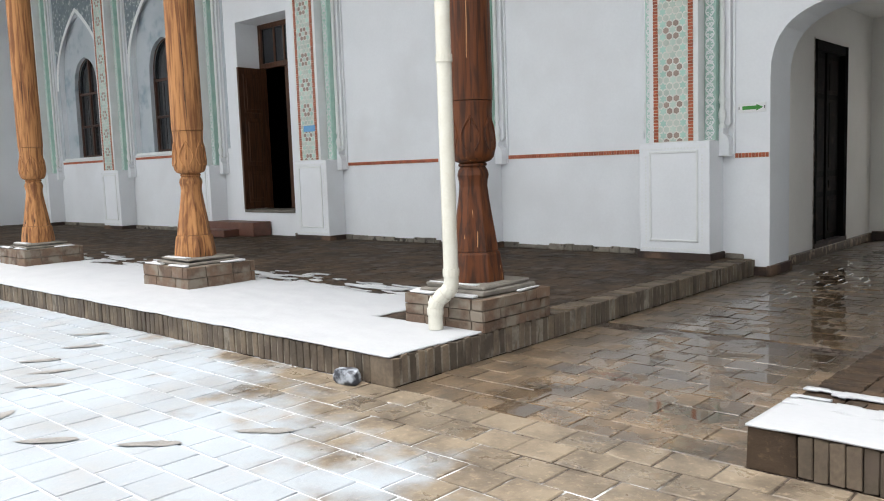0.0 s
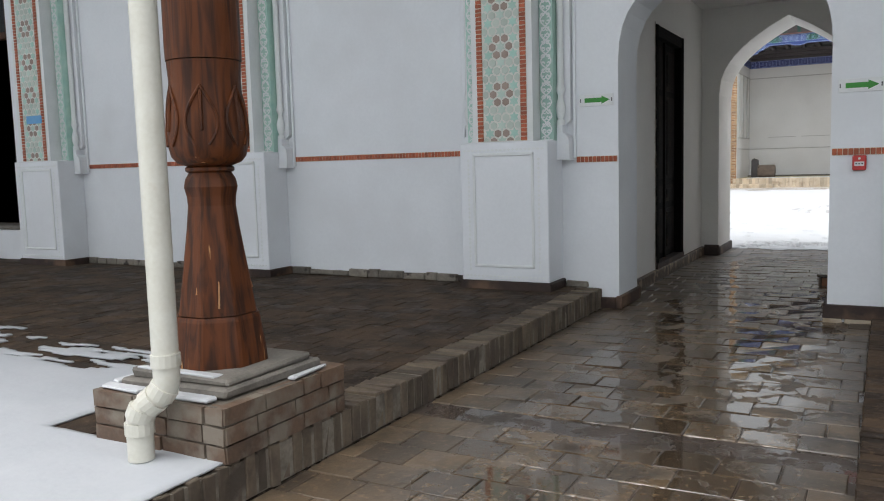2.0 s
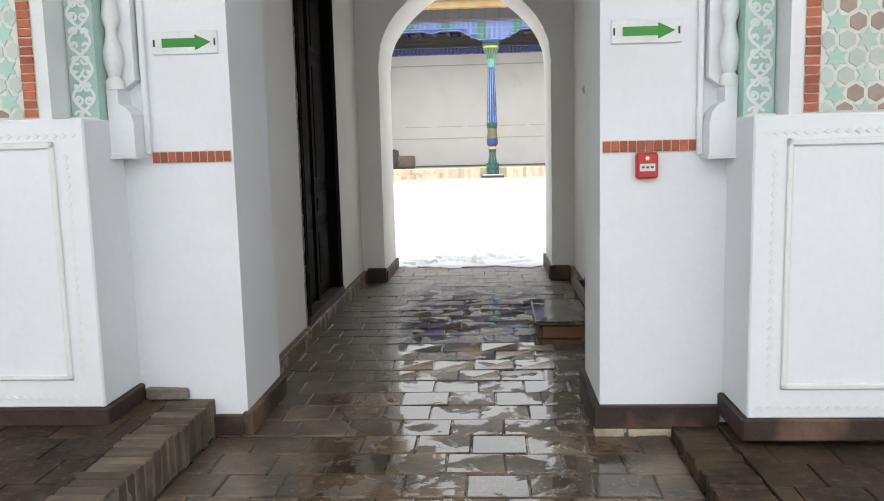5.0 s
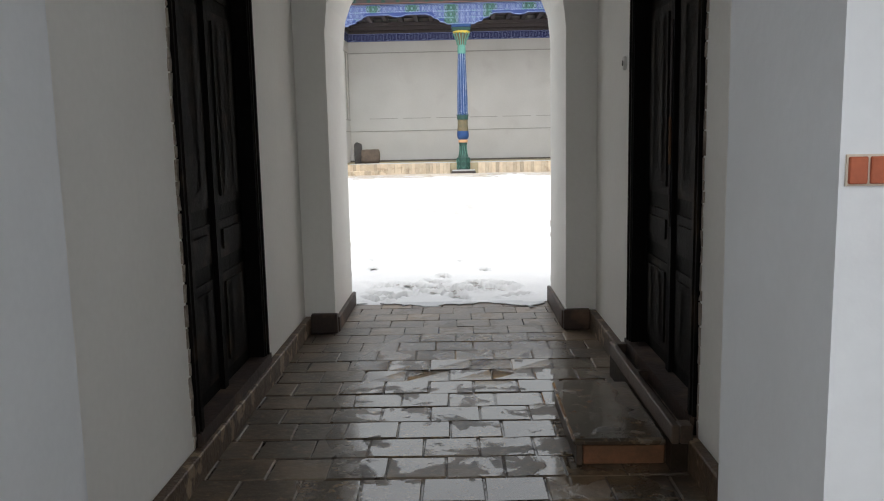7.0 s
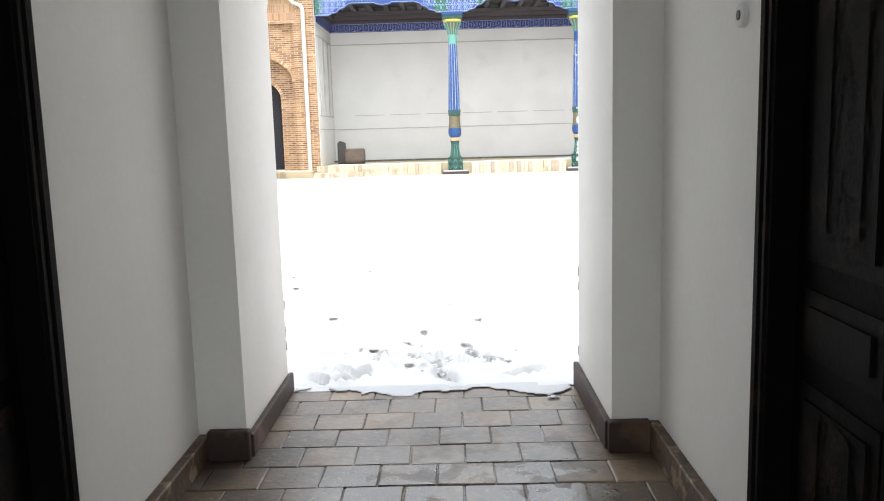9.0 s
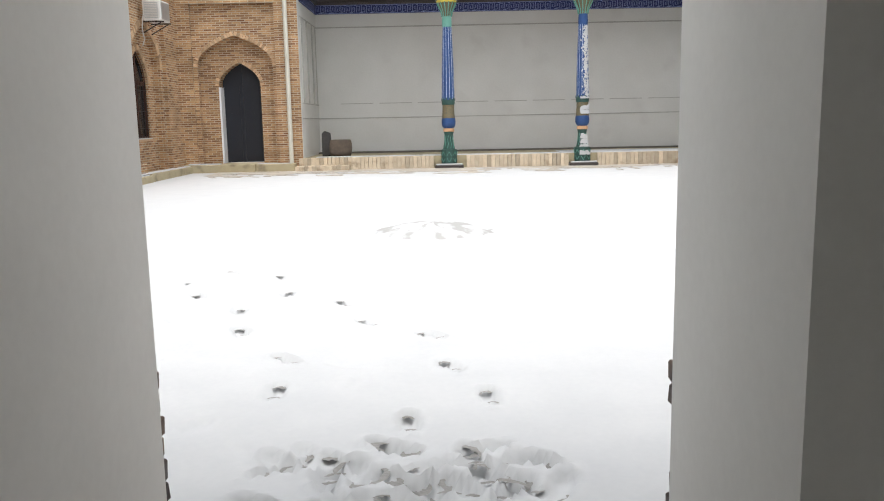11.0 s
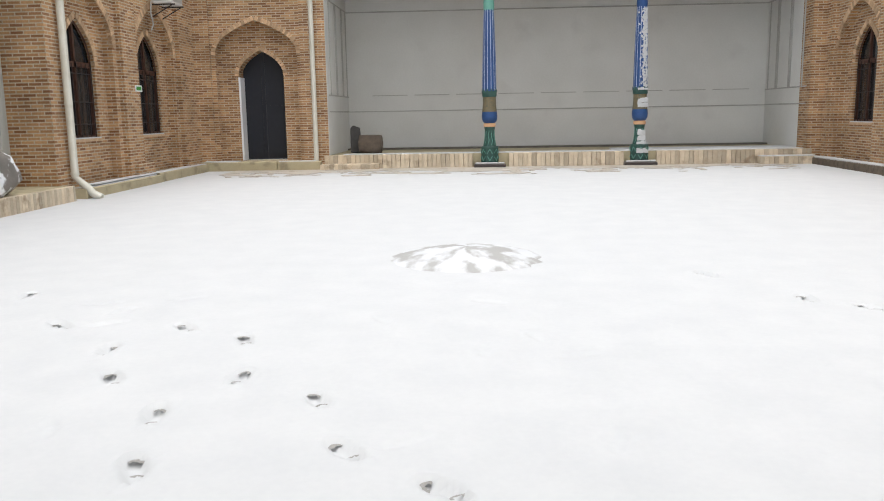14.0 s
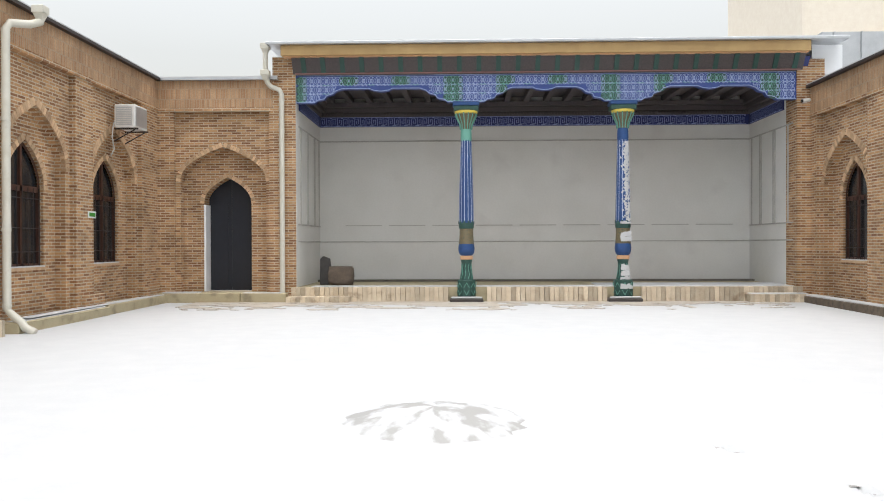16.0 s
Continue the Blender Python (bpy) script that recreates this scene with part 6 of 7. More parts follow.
def bracket(cx, side):
    """The scalloped underside from a support towards one side."""
    return [(cx + side * u, z) for u, z in ((0.0, 4.45), (0.40, 4.45), (0.46, 4.50), (0.62, 4.53), (0.66, 4.60), (0.80, 4.64), (0.86, 4.70), (1.0, 4.75))]


outline = [(NL, 5.06), (NL, 4.45)] + bracket(NL, 1)[1:]
for cx in COLX:
    mid_prev = outline[-1][0]
    m = (mid_prev + cx - 1.0) / 2
    outline += [(m - 0.25, 4.75), (m - 0.16, 4.71), (m, 4.69), (m + 0.16, 4.71), (m + 0.25, 4.75)]
    outline += bracket(cx, -1)[::-1] + bracket(cx, 1)[1:]
m = (outline[-1][0] + NR - 1.0) / 2
outline += [(m - 0.25, 4.75), (m - 0.16, 4.71), (m, 4.69), (m + 0.16, 4.71), (m + 0.25, 4.75)]
outline += bracket(NR, -1)[::-1][:-1] + [(NR, 4.45), (NR, 5.06)]
b = bmesh.new()
prism(b, outline, 0.05, 0.20, S_)
part("board", b, M_LILAC, beam)


def underside(u):
    for (a, za), (c, zc) in zip(outline[1:], outline[2:]):
        if a <= u <= c and c > a:
            return za + (zc - za) * (u - a) / (c - a)
    return 4.45


bw, bg, bd = bmesh.new(), bmesh.new(), bmesh.new()


def painted_line(bm, line, d, w=0.0095):
    run = []
    for q in line + [None]:
        if q and NL + 0.02 < q[0] < NR - 0.02 and underside(q[0]) + 0.014 < q[1] < 5.04:
            run.append(q)
            continue
        if len(run) > 2:
            ribbon(bm, run, w, S_, d)
        run = []


u, k = NL + 0.10, 0
while u < NR - 0.05:
    green = k % 7 in (0, 6)
    ink = bg if green else bw
    for row, cz in enumerate((4.925, 4.735, 4.565)):
        if underside(u) > cz - 0.06:
            continue
        if green:
            poly(bd, [(u + 0.135 * math.cos(a * 0.524), cz + 0.10 * math.sin(a * 0.524)) for a in range(12)], S_, 0.0478 - 0.0003 * (k % 2))
        # nested ovals, leaf curls round them and a tendril to the next motif
        for j, (ru, rz) in enumerate(((0.060, 0.088), (0.026, 0.048))):
            painted_line(ink, [(u + ru * math.cos(a * 0.449), cz + rz * math.sin(a * 0.449)) for a in range(15)], 0.0462 - 0.0004 * j)
        for j, (sx, sz) in enumerate(((1, 1), (1, -1), (-1, 1), (-1, -1))):
            painted_line(ink, [(u + sx * (0.080 + (0.055 - 0.004 * i) * math.cos(2.6 - i * 0.55)), cz + sz * (0.050 + (0.048 - 0.0035 * i) * math.sin(2.6 - i * 0.55))) for i in range(11)], 0.0450 - 0.0004 * j, 0.009)
        painted_line(bw if k % 3 else bg, [(u + 0.022 * i, cz - 0.095 + 0.018 * math.sin(i * 1.6)) for i in range(8)], 0.0432, 0.010)
        painted_line(bw, [(u + 0.08 + 0.012 * math.cos(i), cz + 0.018 * math.sin(i)) for i in range(7)], 0.0428, 0.010)
    u += 0.162
    k += 1
ribbon(bw, [(NL + 0.01, 5.045), (NR - 0.01, 5.045)], 0.014, S_, 0.045)
ribbon(bw, [(uu, z + 0.012) for uu, z in outline[1:-1]], 0.012, S_, 0.0465)
part("white_arabesque", bw, M_PALELINE, beam)
part("green_medallions", bg, M_MINT, beam)
part("medallion_grounds", bd, M_CGREEN, beam)
eave = thing("portico_eave", "dark green panelled eave boards under an ochre fascia", "eave", kind="structure")
b = bmesh.new()
v = box(b, NL - 0.05, NR + 0.1, CF - 0.02, CF + 0.2, 5.07, 5.40)
for q in v:
    if q.co.z > 5.2:
        q.co.y -= 0.22
part("soffit_board", b, M_CARVEBLK, eave)
k = 0
x = NL + 0.15
while x < NR:
    b = bmesh.new()
    v = box(b, x, x + 0.10, CF - 0.06, CF - 0.015, 5.09, 5.39)
    for q in v:
        if q.co.z > 5.2:
            q.co.y -= 0.21
    part("eave_bracket", b, M_CGREEN, eave)
    b = bmesh.new()
    v = box(b, x + 0.16, x + 0.34, CF - 0.045, CF - 0.02, 5.14, 5.32)
    for q in v:
        if q.co.z > 5.2:
            q.co.y -= 0.14
    part("eave_panel", b, M_NAVY, eave)
    x += 0.42
b = bmesh.new()
box(b, NL, NR + 0.05, CF - 0.05, CF + 0.1, 5.06, 5.085)
part("rose_moulding", b, mat("dull_rose_paint", (0.26, 0.14, 0.13), None, 0.6, scale=9, bump=0.05), eave)
b = bmesh.new()
v = box(b, NL - 0.25, NR + 0.15, CF - 0.36, CF - 0.20, 5.40, 5.62, bevel=0.008)
part("fascia", b, M_FASCIA, eave, "ochre-painted fascia board")
b = bmesh.new()
box(b, NL - 0.2, NR + 0.12, CF - 0.30, CF - 0.18, 5.375, 5.40)
part("fascia_lip", b, M_PEACH, eave)
b = bmesh.new()
box(b, NL - 0.55, NR + 0.9, CF - 0.46, CF + 3.4, 5.62, 5.68, bevel=0.01)
part("roof_sheet", b, M_ZINC, eave, "grey metal roof edge")
b = bmesh.new()
box(b, NL - 0.5, NR + 0.85, CF - 0.40, CF + 3.4, 5.68, 5.70)
part("roof_snow", b, M_SNOW, eave)


# ---- painted columns of the portico ----
M_BASESTONE = mat("dark_wet_base_stone", (0.055, 0.045, 0.042), (0.032, 0.027, 0.026), 0.6, scale=7, bump=0.5)


def painted_column(x, label, snowy):
    c = thing("painted_column", label, "column", "painted portico columns", at=(x, CF + 0.10, court_z(CF)))
    z = lambda q: q - court_z(CF)
    b = bmesh.new()
    box(b, -0.36, 0.36, -0.36, 0.36, -0.06, z(0.20), bevel=0.02)
    part("stone_base", b, M_BASESTONE, c)
    b = bmesh.new()
    lathe(b, [(0.205, z(0.20)), (0.215, z(0.25)), (0.210, z(0.55)), (0.215, z(0.57)), (0.190, z(0.59))], 8)
    bmesh.ops.rotate(b, verts=b.verts, cent=(0, 0, 0), matrix=Matrix.Rotation(radians(22.5), 3, "Z"))
    part("foot", b, M_CGREEN, c)
    b = bmesh.new()
    for k in range(8):
        a = math.pi / 4 * k + math.pi / 8
        for s in (0, 1):
            a0, a1 = a - math.pi / 8, a + math.pi / 8
            p0 = (0.217 * math.cos(a0), 0.217 * math.sin(a0), z(0.27 + 0.26 * s))
            p1 = (0.217 * math.cos(a1), 0.217 * math.sin(a1), z(0.53 - 0.26 * s))
            tube(b, [p0, ((p0[0] + p1[0]) / 2 * 1.0, (p0[1] + p1[1]) / 2 * 1.0, z(0.40)), p1], 0.0055, 5)
    part("foot_lines", b, M_MINT, c)
    b = bmesh.new()
    lathe(b, [(0.150, z(0.59)), (0.135, z(0.66)), (0.114, z(0.76)), (0.105, z(0.86)), (0.110, z(0.95)), (0.128, z(1.03))], 16)
    part("waist", b, M_CGREEN, c, smooth=True)
    b = bmesh.new()
    for k in range(10):
        a = 2 * math.pi * k / 10
        tube(b, [((r + 0.002) * math.cos(a + t), (r + 0.002) * math.sin(a + t), z(h)) for r, h, t in ((0.142, 0.62, 0.0), (0.124, 0.72, 0.2), (0.108, 0.84, 0.0), (0.110, 0.94, 0.2))], 0.005, 5)
    part("waist_lines", b, M_MINT, c)
    b = bmesh.new()
    lathe(b, [(0.128, z(1.03)), (0.140, z(1.045)), (0.140, z(1.10)), (0.125, z(1.115))], 20)
    part("ring", b, M_PEACH, c, smooth=True)
    b = bmesh.new()
    lathe(b, [(0.115, z(1.115)), (0.152, z(1.15)), (0.172, z(1.20)), (0.178, z(1.28)), (0.168, z(1.37))], 24)
    part("bulb", b, M_BLUE, c, smooth=True)
    b = bmesh.new()
    lathe(b, [(0.168, z(1.37)), (0.158, z(1.46)), (0.150, z(1.57)), (0.148, z(1.70))], 24)
    part("gilded_band", b, M_GOLD, c, smooth=True)
    b = bmesh.new()
    lathe(b, [(0.152, z(1.70)), (0.165, z(1.72)), (0.165, z(1.80)), (0.155, z(1.83))], 24)
    for k in range(10):
        a = 2 * math.pi * k / 10
        box(b, 0.156 * math.cos(a) - 0.018, 0.156 * math.cos(a) + 0.018, 0.156 * math.sin(a) - 0.018, 0.156 * math.sin(a) + 0.018, z(1.80), z(1.87))
    part("crown", b, M_CGREEN, c)
    b = bmesh.new()
    lathe(b, [(0.158, z(1.83)), (0.15, z(2.4)), (0.128, z(3.2)), (0.112, z(3.62))], 36, flute=0.03)
    part("shaft", b, M_BLUE, c, smooth=True)
    b = bmesh.new()
    for k in range(12):
        a = 2 * math.pi * (k + 0.5) / 12
        tube(b, [(r * math.cos(a), r * math.sin(a), z(h)) for r, h in ((0.154, 1.85), (0.146, 2.4), (0.125, 3.2), (0.110, 3.60))], 0.0045, 5)
    part("shaft_lines", b, M_WHITEP, c)
    b = bmesh.new()
    lathe(b, [(0.112, z(3.60)), (0.122, z(3.65)), (0.118, z(3.80)), (0.11, z(3.86))], 20)
    part("neck", b, M_MINT if not snowy else M_BLUE, c, smooth=True)
    b = bmesh.new()
    lathe(b, [(0.11, z(3.86)), (0.12, z(3.95)), (0.16, z(4.05)), (0.20, z(4.12)), (0.21, z(4.18))], 24)
    part("capital_bell", b, M_GOLD, c, smooth=True)
    b = bmesh.new()
    for k in range(14):
        a = 2 * math.pi * k / 14
        tube(b, [(r * math.cos(a), r * math.sin(a), z(h)) for r, h in ((0.125, 3.86), (0.14, 3.97), (0.185, 4.06), (0.225, 4.14), (0.235, 4.2))], 0.012, 5)
    part("capital_ribs", b, M_MINT, c)
    b = bmesh.new()
    lathe(b, [(0.225, z(4.19)), (0.245, z(4.20)), (0.25, z(4.245)), (0.24, z(4.25))], 16)
    part("yellow_band", b, M_YELLOW, c)
    b = bmesh.new()
    box(b, -0.27, 0.27, -0.15, 0.24, z(4.25), z(4.36), bevel=0.015)
    part("capital_block", b, M_CGREEN, c)
    b = bmesh.new()
    box(b, -0.29, 0.29, -0.16, 0.25, z(4.36), z(4.45), bevel=0.015)
    part("abacus", b, M_BLUE, c)
    b = bmesh.new()
    box(b, -0.33, 0.33, -0.345, -0.25, z(0.20), z(0.235), bevel=0.015, jit=0.01)
    part("base_snow", b, M_SNOW, c)
    if snowy:
        r2 = random.Random(8)
        b = bmesh.new()
        for k in range(340):
            zz = r2.uniform(1.86, 3.55)
            a = radians(-62) + r2.gauss(0, 0.30)
            rr = 0.158 - 0.046 * (zz - 1.83) / 1.8 + 0.004
            p = Vector((rr * math.cos(a), rr * math.sin(a), z(zz)))
            e = r2.uniform(0.008, 0.02)
            box(b, p.x - e, p.x + e, p.y - 0.008, p.y + 0.008, p.z - e * 1.2, p.z + e * 1.2, jit=0.006, rng=r2)
        for zz, rr, h in ((0.60, 0.16, 0.05), (0.68, 0.135, 0.09), (0.80, 0.115, 0.10), (0.40, 0.205, 0.08), (1.42, 0.17, 0.09), (1.52, 0.158, 0.10), (1.80, 0.165, 0.04)):
            for k in range(9):
                a = radians(-75) + (k - 4) * 0.14
                e = 0.035
                box(b, rr * math.cos(a) - e, rr * math.cos(a) + e, rr * math.sin(a) - 0.012, rr * math.sin(a) + 0.012, z(zz), z(zz + h * r2.uniform(0.5, 1.3)), jit=0.01, rng=r2)
        part("clinging_snow", b, M_SNOW, c, "wind-blown snow clinging to one side")
    return c


painted_column(COLX[0], "slender blue fluted portico column with green foot and gilded capital", False)
painted_column(COLX[1], "slender blue fluted portico column plastered with wind-blown snow", True)

# ---- things of the court ----
downpipe("downpipe", "cream drainpipe with a funnel head on the brick wall corner", [(-6.72, CF - 0.22, 5.55), (-6.72, CF - 0.22, 5.18), (-6.71, CF - 0.2, 5.02), (-6.69, CF - 0.17, 4.86), (-6.62, CF - 0.13, 4.78), (-6.45, CF - 0.10, 4.72), (-6.40, CF - 0.09, 4.62), (-6.40, CF - 0.09, 0.12)], 0.055, [((-6.40, CF - 0.09, 3.0), (0, 0, 1)), ((-6.40, CF - 0.09, 1.4), (0, 0, 1)), ((-6.40, CF - 0.09, 4.5), (0, 0, 1))])
for x, y, zz in ((-6.72, CF - 0.22, 5.55), (-6.72, CF - 0.22, 4.98), (CL + 0.30, 28.05, 4.85)):
    h = thing("gutter_head", "pale metal funnel head of the drainpipe", "gutter head", "gutter heads", at=(x, y, zz))
    b = bmesh.new()
    lathe(b, [(0.06, -0.08), (0.11, 0.02), (0.13, 0.03), (0.13, 0.13), (0.115, 0.14)], 4)
    bmesh.ops.rotate(b, verts=b.verts, cent=(0, 0, 0), matrix=Matrix.Rotation(radians(45), 3, "Z"))
    part("funnel", b, M_PIPE, h)
downpipe("downpipe", "cream drainpipe with a bent foot on the brick court wall", [(CL + 0.30, 28.05, 4.85), (CL + 0.30, 28.05, 4.75), (CL + 0.25, 27.85, 4.66), (CL + 0.12, 27.54, 4.60), (CL + 0.09, 27.48, 4.50), (CL + 0.09, 27.46, 0.45), (CL + 0.2, 27.46, 0.34), (CL + 0.30, 27.46, 0.26), (CL + 0.36, 27.46, 0.18), (CL + 0.50, 27.46, 0.11)], 0.06, [((CL + 0.09, 27.46, 3.2), (0, 0, 1)), ((CL + 0.09, 27.46, 1.6), (0, 0, 1)), ((CL + 0.09, 27.46, 0.5), (0, 0, 1))])
ac = thing("air_conditioner", "grey-white window air conditioner on brackets high on the brick wall", "air conditioner", at=(CL, 31.55, 3.62))
b = bmesh.new()
box(b, 0.02, 0.42, -0.30, 0.30, 0.0, 0.44, bevel=0.015)
part("case", b, M_WHITEPL, ac)
b = bmesh.new()
box(b, 0.06, 0.36, -0.306, -0.298, 0.05, 0.39)
part("side_grille", b, M_ZINC, ac)
for k in range(9):
    b = bmesh.new()
    box(b, 0.07, 0.35, -0.316, -0.304, 0.07 + k * 0.035, 0.085 + k * 0.035)
    part("slat", b, M_WHITEPL, ac)
b = bmesh.new()
box(b, 0.42, 0.428, -0.26, 0.26, 0.04, 0.40)
part("front_grille", b, M_ZINC, ac)
for y in (-0.24, 0.24):
    b = bmesh.new()
    bar(b, (0.0, y, -0.02), (0.46, y, -0.02), 0.014)
    bar(b, (0.0, y, -0.25), (0.40, y, -0.03), 0.012)
    part("bracket", b, M_IRON, ac)
b = bmesh.new()
tube(b, [(0.03, -0.31, 0.12), (0.04, -0.40, 0.0), (0.03, -0.42, -0.2), (0.05, -0.38, -0.42), (0.03, -0.46, -0.55)], 0.012, 6)
part("cable", b, M_CABLE, ac)
sg = thing("exit_sign", "small green and white exit sign on the brick pier", "sign", at=(CL + 0.012, 30.30, 1.92))
b = bmesh.new()
box(b, 0, 0.012, -0.15, 0.15, -0.06, 0.06, bevel=0.002)
part("board", b, M_SIGNW, sg)
b = bmesh.new()
box(b, 0.012, 0.014, -0.11, 0.11, -0.035, 0.035)
part("arrow", b, M_GREEN, sg)
cc = thing("security_camera", "small grey security camera on the corner pier", "security camera", at=(NR + 0.12, CF - 0.02, 4.42))
b = bmesh.new()
bar(b, (0, 0, 0), (0, -0.14, -0.02), 0.012)
part("arm", b, M_WHITEPL, cc)
b = bmesh.new()
tube(b, [(0.06, -0.16, -0.03), (0.05, -0.165, -0.03), (-0.10, -0.22, -0.06), (-0.11, -0.222, -0.06)], 0.045, 12)
part("body", b, M_WHITEPL, cc)
b = bmesh.new()
tube(b, [(-0.11, -0.222, -0.06), (-0.125, -0.228, -0.063)], 0.036, 12)
part("lens", b, M_BLACK, cc)
rock("stone_block", "broken brown stone block lying on the portico floor", (-5.25, 34.25, NF), (0.36, 0.26, 0.28), mat("brown_rock", (0.13, 0.098, 0.072), (0.07, 0.053, 0.04), 0.8, scale=7, bump=0.7), 7, "stone")
o = bmesh.new()
prism(o, [(-0.14, 0.0), (0.15, 0.0), (0.10, 0.60), (-0.06, 0.66), (-0.13, 0.60)], -0.05, 0.05, facing_south(0))
bmesh.ops.bevel(o, geom=list(o.edges), offset=0.015, segments=1, affect="EDGES")
o = part("stone_slab", o, mat("dark_slate", (0.06, 0.055, 0.052), (0.04, 0.037, 0.035), 0.7, scale=9, bump=0.5))
o.location = (-5.63, 34.45, NF + 0.005)
o.rotation_euler = (radians(-8), 0, radians(12))
tagged(o, "dark upright stone slab leaning behind the stone block", "stone slab")
rock("boulder", "grey boulder with snow on top on the side portico plinth", (-9.45, 25.45, 0.325), (0.62, 0.55, 0.42), mat("snowy_boulder", (0.22, 0.20, 0.18), (0.14, 0.13, 0.115), 0.7, scale=4, bump=0.6, spots=(0.80, 0.82, 0.84), spot_scale=2.2, spot_lo=0.53, spot_hi=0.57), 11, "boulder")

# ---- beyond the walls ----
h = thing("brick_building", "tall buff brick building rising behind the court", "building", at=(20.6, 52, 0))
b = bmesh.new()
box(b, -8.2, 12, 0, 10, 0, 16)
part("wall", b, M_BRICKB, h)
b = bmesh.new()
for z in (8.2, 10.4, 12.6):
    box(b, -5.6, 12, -0.12, 0, z, z + 0.22)
part("ledge", b, M_BRICKB, h)
b = bmesh.new()
box(b, -8.4, 12.2, -0.2, 10.2, 16, 16.2)
part("roof", b, M_ZINC, h)
rf = thing("metal_roof", "pale sheet-metal roof with standing seams behind the brick wall", "roof", kind="structure")
b = bmesh.new()
v = box(b, CR + 0.55, 14, CF + 0.7, CF + 1.6, 4.6, 6.05)
part("sheet", b, M_ZINC, rf)
for k in range(14):
    b = bmesh.new()
    box(b, CR + 0.8 + k * 0.6, CR + 0.83 + k * 0.6, CF + 0.66, CF + 0.7, 4.6, 6.05)
    part("seam", b, M_ZINC, rf)
b = bmesh.new()
box(b, NR + 0.35, NR + 1.0, CF + 0.1, CF + 0.6, 5.0, 5.62)
setting("trim_corner_wall", b, M_PLASTER, "cracked white plaster corner under the roof", "trim")


for ob in [o for o in bpy.data.objects if o not in before_court and o.parent is None]:
    ob.matrix_basis = COURT @ ob.matrix_basis


# ---- small pieces: edge bricks, soldier bricks, path tiles ----
def brick_variants(sx, sy, sz, material, n=6):
    out = []
    for k in range(n):
        r = random.Random(k + 40)
        q = bmesh.new()
        box(q, 0, sx, 0, sy, 0, sz, bevel=0.004, jit=0.005, rng=r)
        me = bpy.data.meshes.new("brick")
        bmesh.ops.recalc_face_normals(q, faces=q.faces)
        q.to_mesh(me)
        q.free()
        me.materials.append(material)
        out.append(me)
    return out


def piece(name, me, parent, at, turn=0.0):
    o = new(name, me)
    o.parent, o.location, o.rotation_euler = parent, at, (0, 0, turn)
    return o


rng = random.Random(77)
side_b = brick_variants(0.205, 0.058, PL, M_EDGE)
front_b = brick_variants(0.058, 0.20, PL, M_EDGE)
y = PLY
while y < W - 0.03:
    piece("brick", rng.choice(side_b), platform, (PLX - 0.205 + rng.uniform(-0.007, 0.007), y, rng.uniform(-0.008, 0.006)))
    y += 0.075
x = PLX - 0.27
for i in range(150):
    piece("brick", rng.choice(front_b), platform, (x, PLY + rng.uniform(-0.005, 0.004), rng.uniform(-0.008, 0.0)))
    x -= 0.075
b = bmesh.new()
while x > -24:
    box(b, x, x + 0.064, PLY, PLY + 0.2, 0, PL - rng.uniform(0, 0.008), jit=0.003, rng=rng)
    x -= 0.075
part("far_edge_bricks", b, M_EDGE, platform)["kind"] = "stuff"
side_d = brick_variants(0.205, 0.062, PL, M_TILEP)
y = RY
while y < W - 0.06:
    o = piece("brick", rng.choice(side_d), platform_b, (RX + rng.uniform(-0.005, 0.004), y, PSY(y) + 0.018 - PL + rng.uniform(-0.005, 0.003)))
    y += 0.075
x = RX + 0.21
while x < 2.5:
    piece("brick", rng.choice(front_b), platform_b, (x, RY + rng.uniform(-0.004, 0.004), PSY(RY) + 0.018 - PL))
    x += 0.062
# soldier plinths of the court
plinth = thing("portico_plinth", "portico plinth of buff bricks set on end", "plinth", kind="structure")
plinth.matrix_basis = COURT.copy()
sol = brick_variants(0.098, 0.10, 0.36, M_SOLDIER)
x = NL - 0.12
while x < NR + 0.1:
    if not any(abs(x + 0.05 - c) < 0.40 for c in COLX):
        piece("brick", rng.choice(sol), plinth, (x, CF - 0.01 + rng.uniform(-0.004, 0.004), 0.075))
    x += 0.104
low_s = brick_variants(0.098, 0.34, 0.17, M_SOLDIER)
for x0, x1, zz in ((NL - 0.16, NL + 1.15, 0.075), (3.55, NR + 0.12, 0.12)):
    x = x0
    while x < x1:
        piece("brick", rng.choice(low_s), plinth, (x, CF - 0.36, zz))
        x += 0.104
plinth2 = thing("side_plinth", "side portico plinth of buff bricks set on end", "plinth", kind="structure")
plinth2.matrix_basis = COURT.copy()
sol2 = brick_variants(0.10, 0.066, 0.30, M_SOLDIER)
y = 27.05
for i in range(90):
    piece("brick", rng.choice(sol2), plinth2, (CL + 0.16, y, 0.03))
    y -= 0.071
b = bmesh.new()
box(b, 3.6, NR + 0.1, CF - 0.34, CF - 0.04, 0.288, 0.305, bevel=0.006, jit=0.006)
tagged(part("snow_ledge", b, M_SNOW), "snow on the portico step", "snow", kind="stuff").matrix_basis = COURT.copy()
# wet trodden rim where the snow has melted along the portico
M_RIM = mat("brown_wet_rim", (0.40, 0.345, 0.275), (0.50, 0.475, 0.44), 0.5, scale=3.0, fine=22, bump=0.4)


def keep_rim(x, y):
    near = (y - 34.6) / 2.4
    west = 0.14 if x < -1.5 else (0.0 if x < 3.0 else -0.12)
    return 0.55 * noise.noise((x * 0.9, y * 1.6, 4.0)) + 0.45 * noise.noise((x * 3.2, y * 6.0, 9.0)) < near * near * 0.75 - 0.30 + west


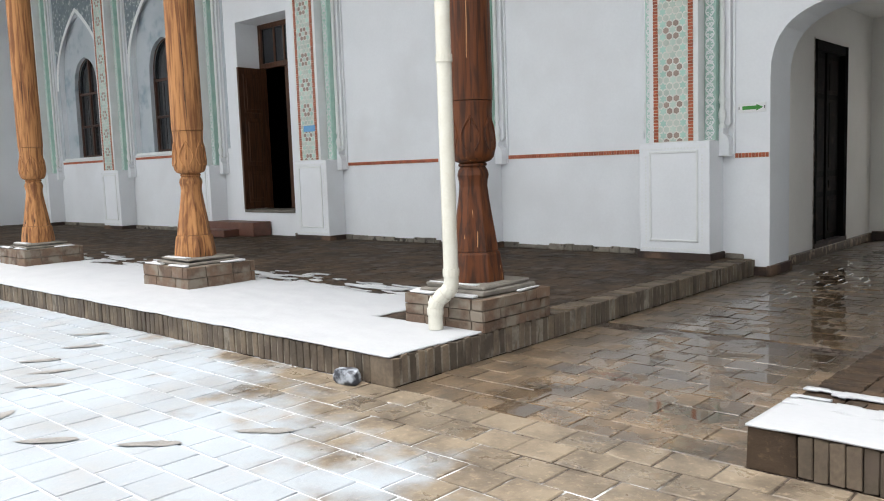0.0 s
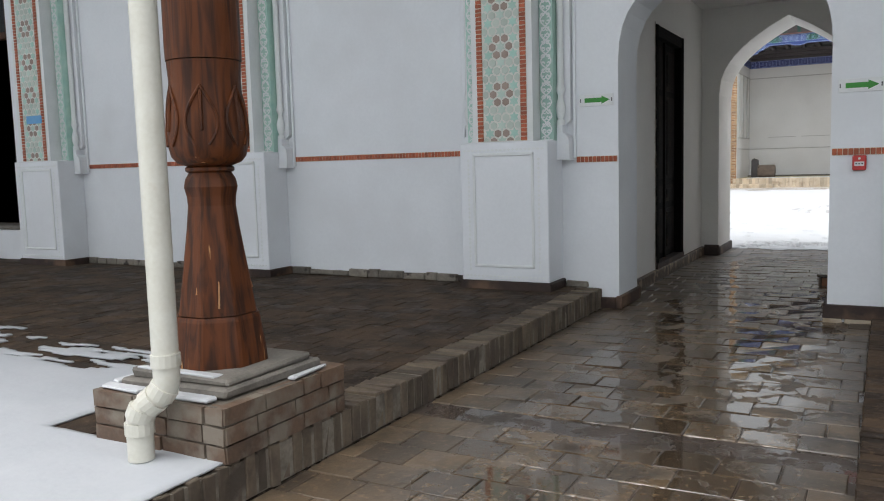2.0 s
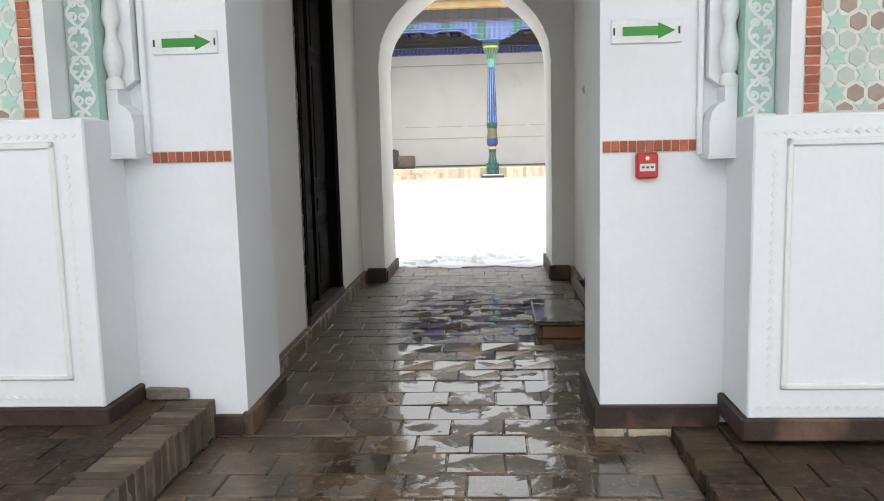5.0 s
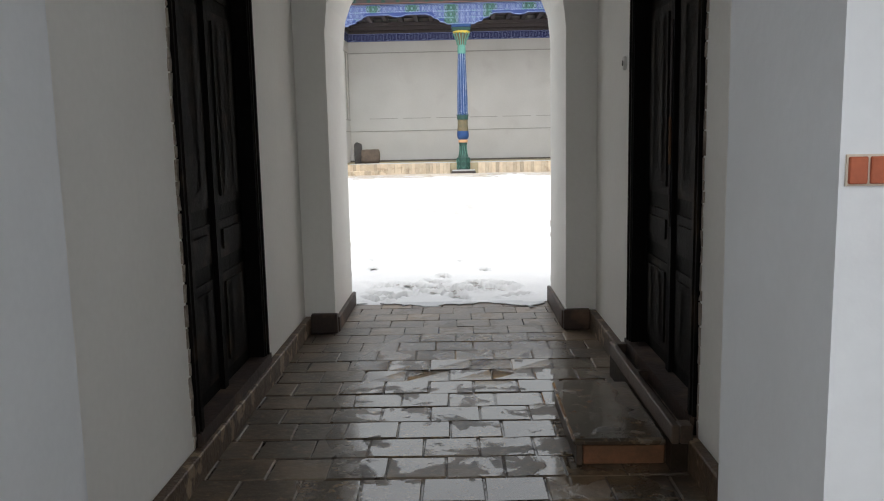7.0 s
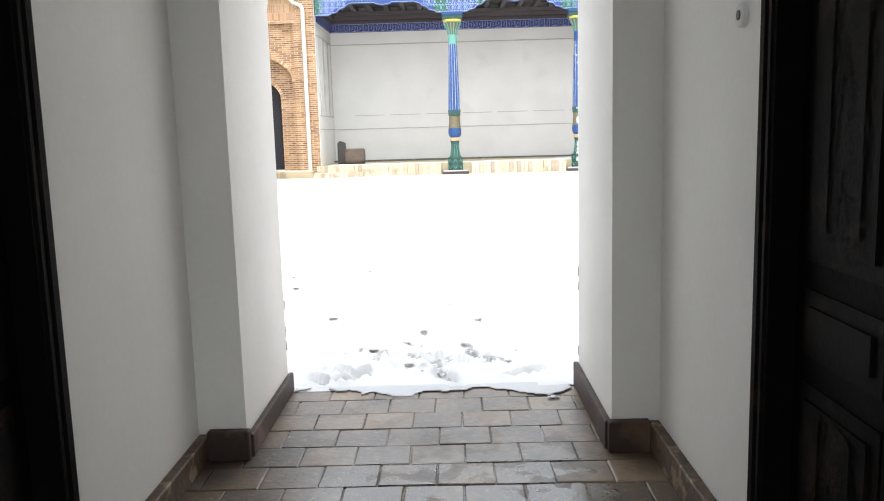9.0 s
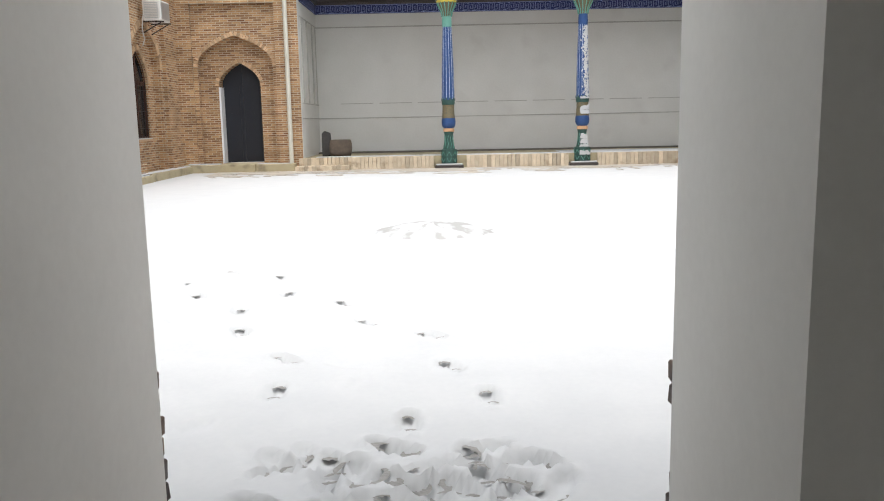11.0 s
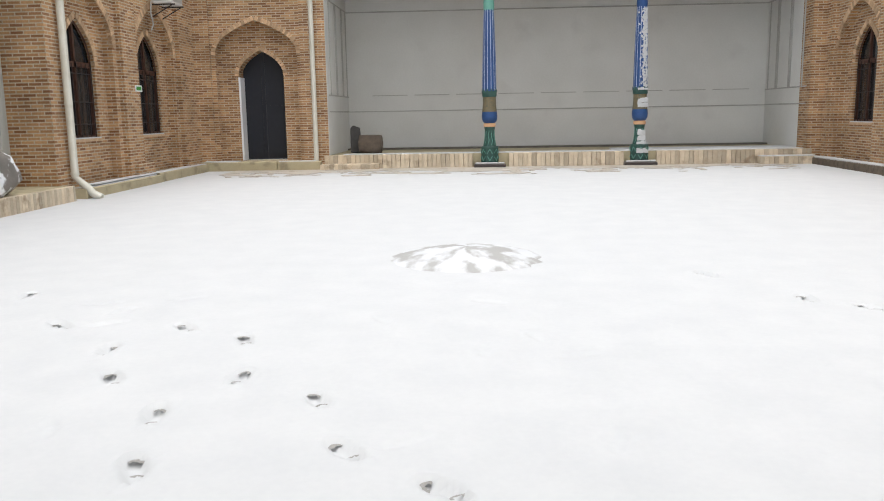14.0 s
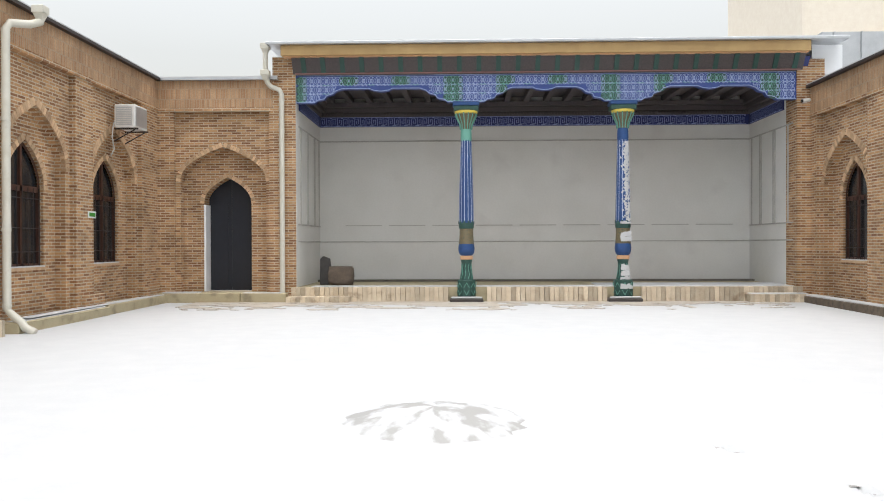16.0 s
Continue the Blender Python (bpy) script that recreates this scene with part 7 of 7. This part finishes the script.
rim = snow_sheet("wet_rim", -9.3, 5.6, 34.6, 37.12, lambda x, y: yard_z(y) + 0.017, keep_rim, (0.07, 0.045), "brown wet rim of melted snow below the portico plinth")
rim.data.materials.clear()
rim.data.materials.append(M_RIM)
# path and passage tiles
path = thing("tiled_path", "wet brown paving tiles between the platforms and through the passage", "path", kind="structure")
cache = {}
for x, y, w, dd in laid_rows(PLX + 0.01, RX - 0.005, PLY - 0.01, YB + 0.06, 0.254, 0.226, 0.006):
    if y > W and (x + w < PX0 - 0.05 or x > PX1 + 0.05):
        continue
    if not 6.2 < y < 13.0:
        continue
    key = (round(w, 2), round(dd, 2), rng.randrange(3))
    if key not in cache:
        cache[key] = tile_mesh("tile", key[0], key[1], 0.03, M_TILE, len(cache))
    o = new("tile", cache[key])
    o.parent = path
    o.location = (x, y, rng.uniform(-0.003, 0.003))
    o.rotation_euler = (rng.uniform(-0.004, 0.004), rng.uniform(-0.004, 0.004), rng.uniform(-0.008, 0.008))
tiles_joined("tile_field", (PLX + 0.01, RX - 0.005, PLY - 0.01, YB + 0.06), 0.0, 0.254, 0.226, 0.006, M_TILE, path, skip=lambda x, y: 6.15 < y < 13.0)
tiles_joined("tile_field", (-20, 4.0, -0.12, PLY - 0.012), 0.0, 0.254, 0.226, 0.013, M_TILEF, path)
# dark wet footprints in the thin snow of the yard
for x, y, a in ((-6.42, 2.92, -0.6), (-5.64, 2.62, -0.7), (-5.98, 2.83, -0.5), (-6.64, 3.34, -0.6), (-7.1, 3.61, -0.7), (-4.45, 2.19, -0.8), (-3.96, 2.49, -0.85), (-3.65, 2.97, -0.9), (-4.8, 1.95, 0.6), (-5.1, 2.15, 0.5)):
    b = bmesh.new()
    pts = [(0.042 * math.cos(t * 0.314) * (1 + 0.3 * math.sin(t * 0.314)) * rng.uniform(0.75, 1.15), 0.165 * math.sin(t * 0.314) * rng.uniform(0.92, 1.05)) for t in range(20)]
    f = b.faces.new([b.verts.new((u, q, 0.0)) for u, q in pts])
    o = part("footprint", b, M_SLUSHSHADE)
    o.location, o.rotation_euler = (x, y, 0.006), (0, 0, a)
    tagged(o, "wet dark footprint melted into thin snow", "footprint", "footprints", "stuff")
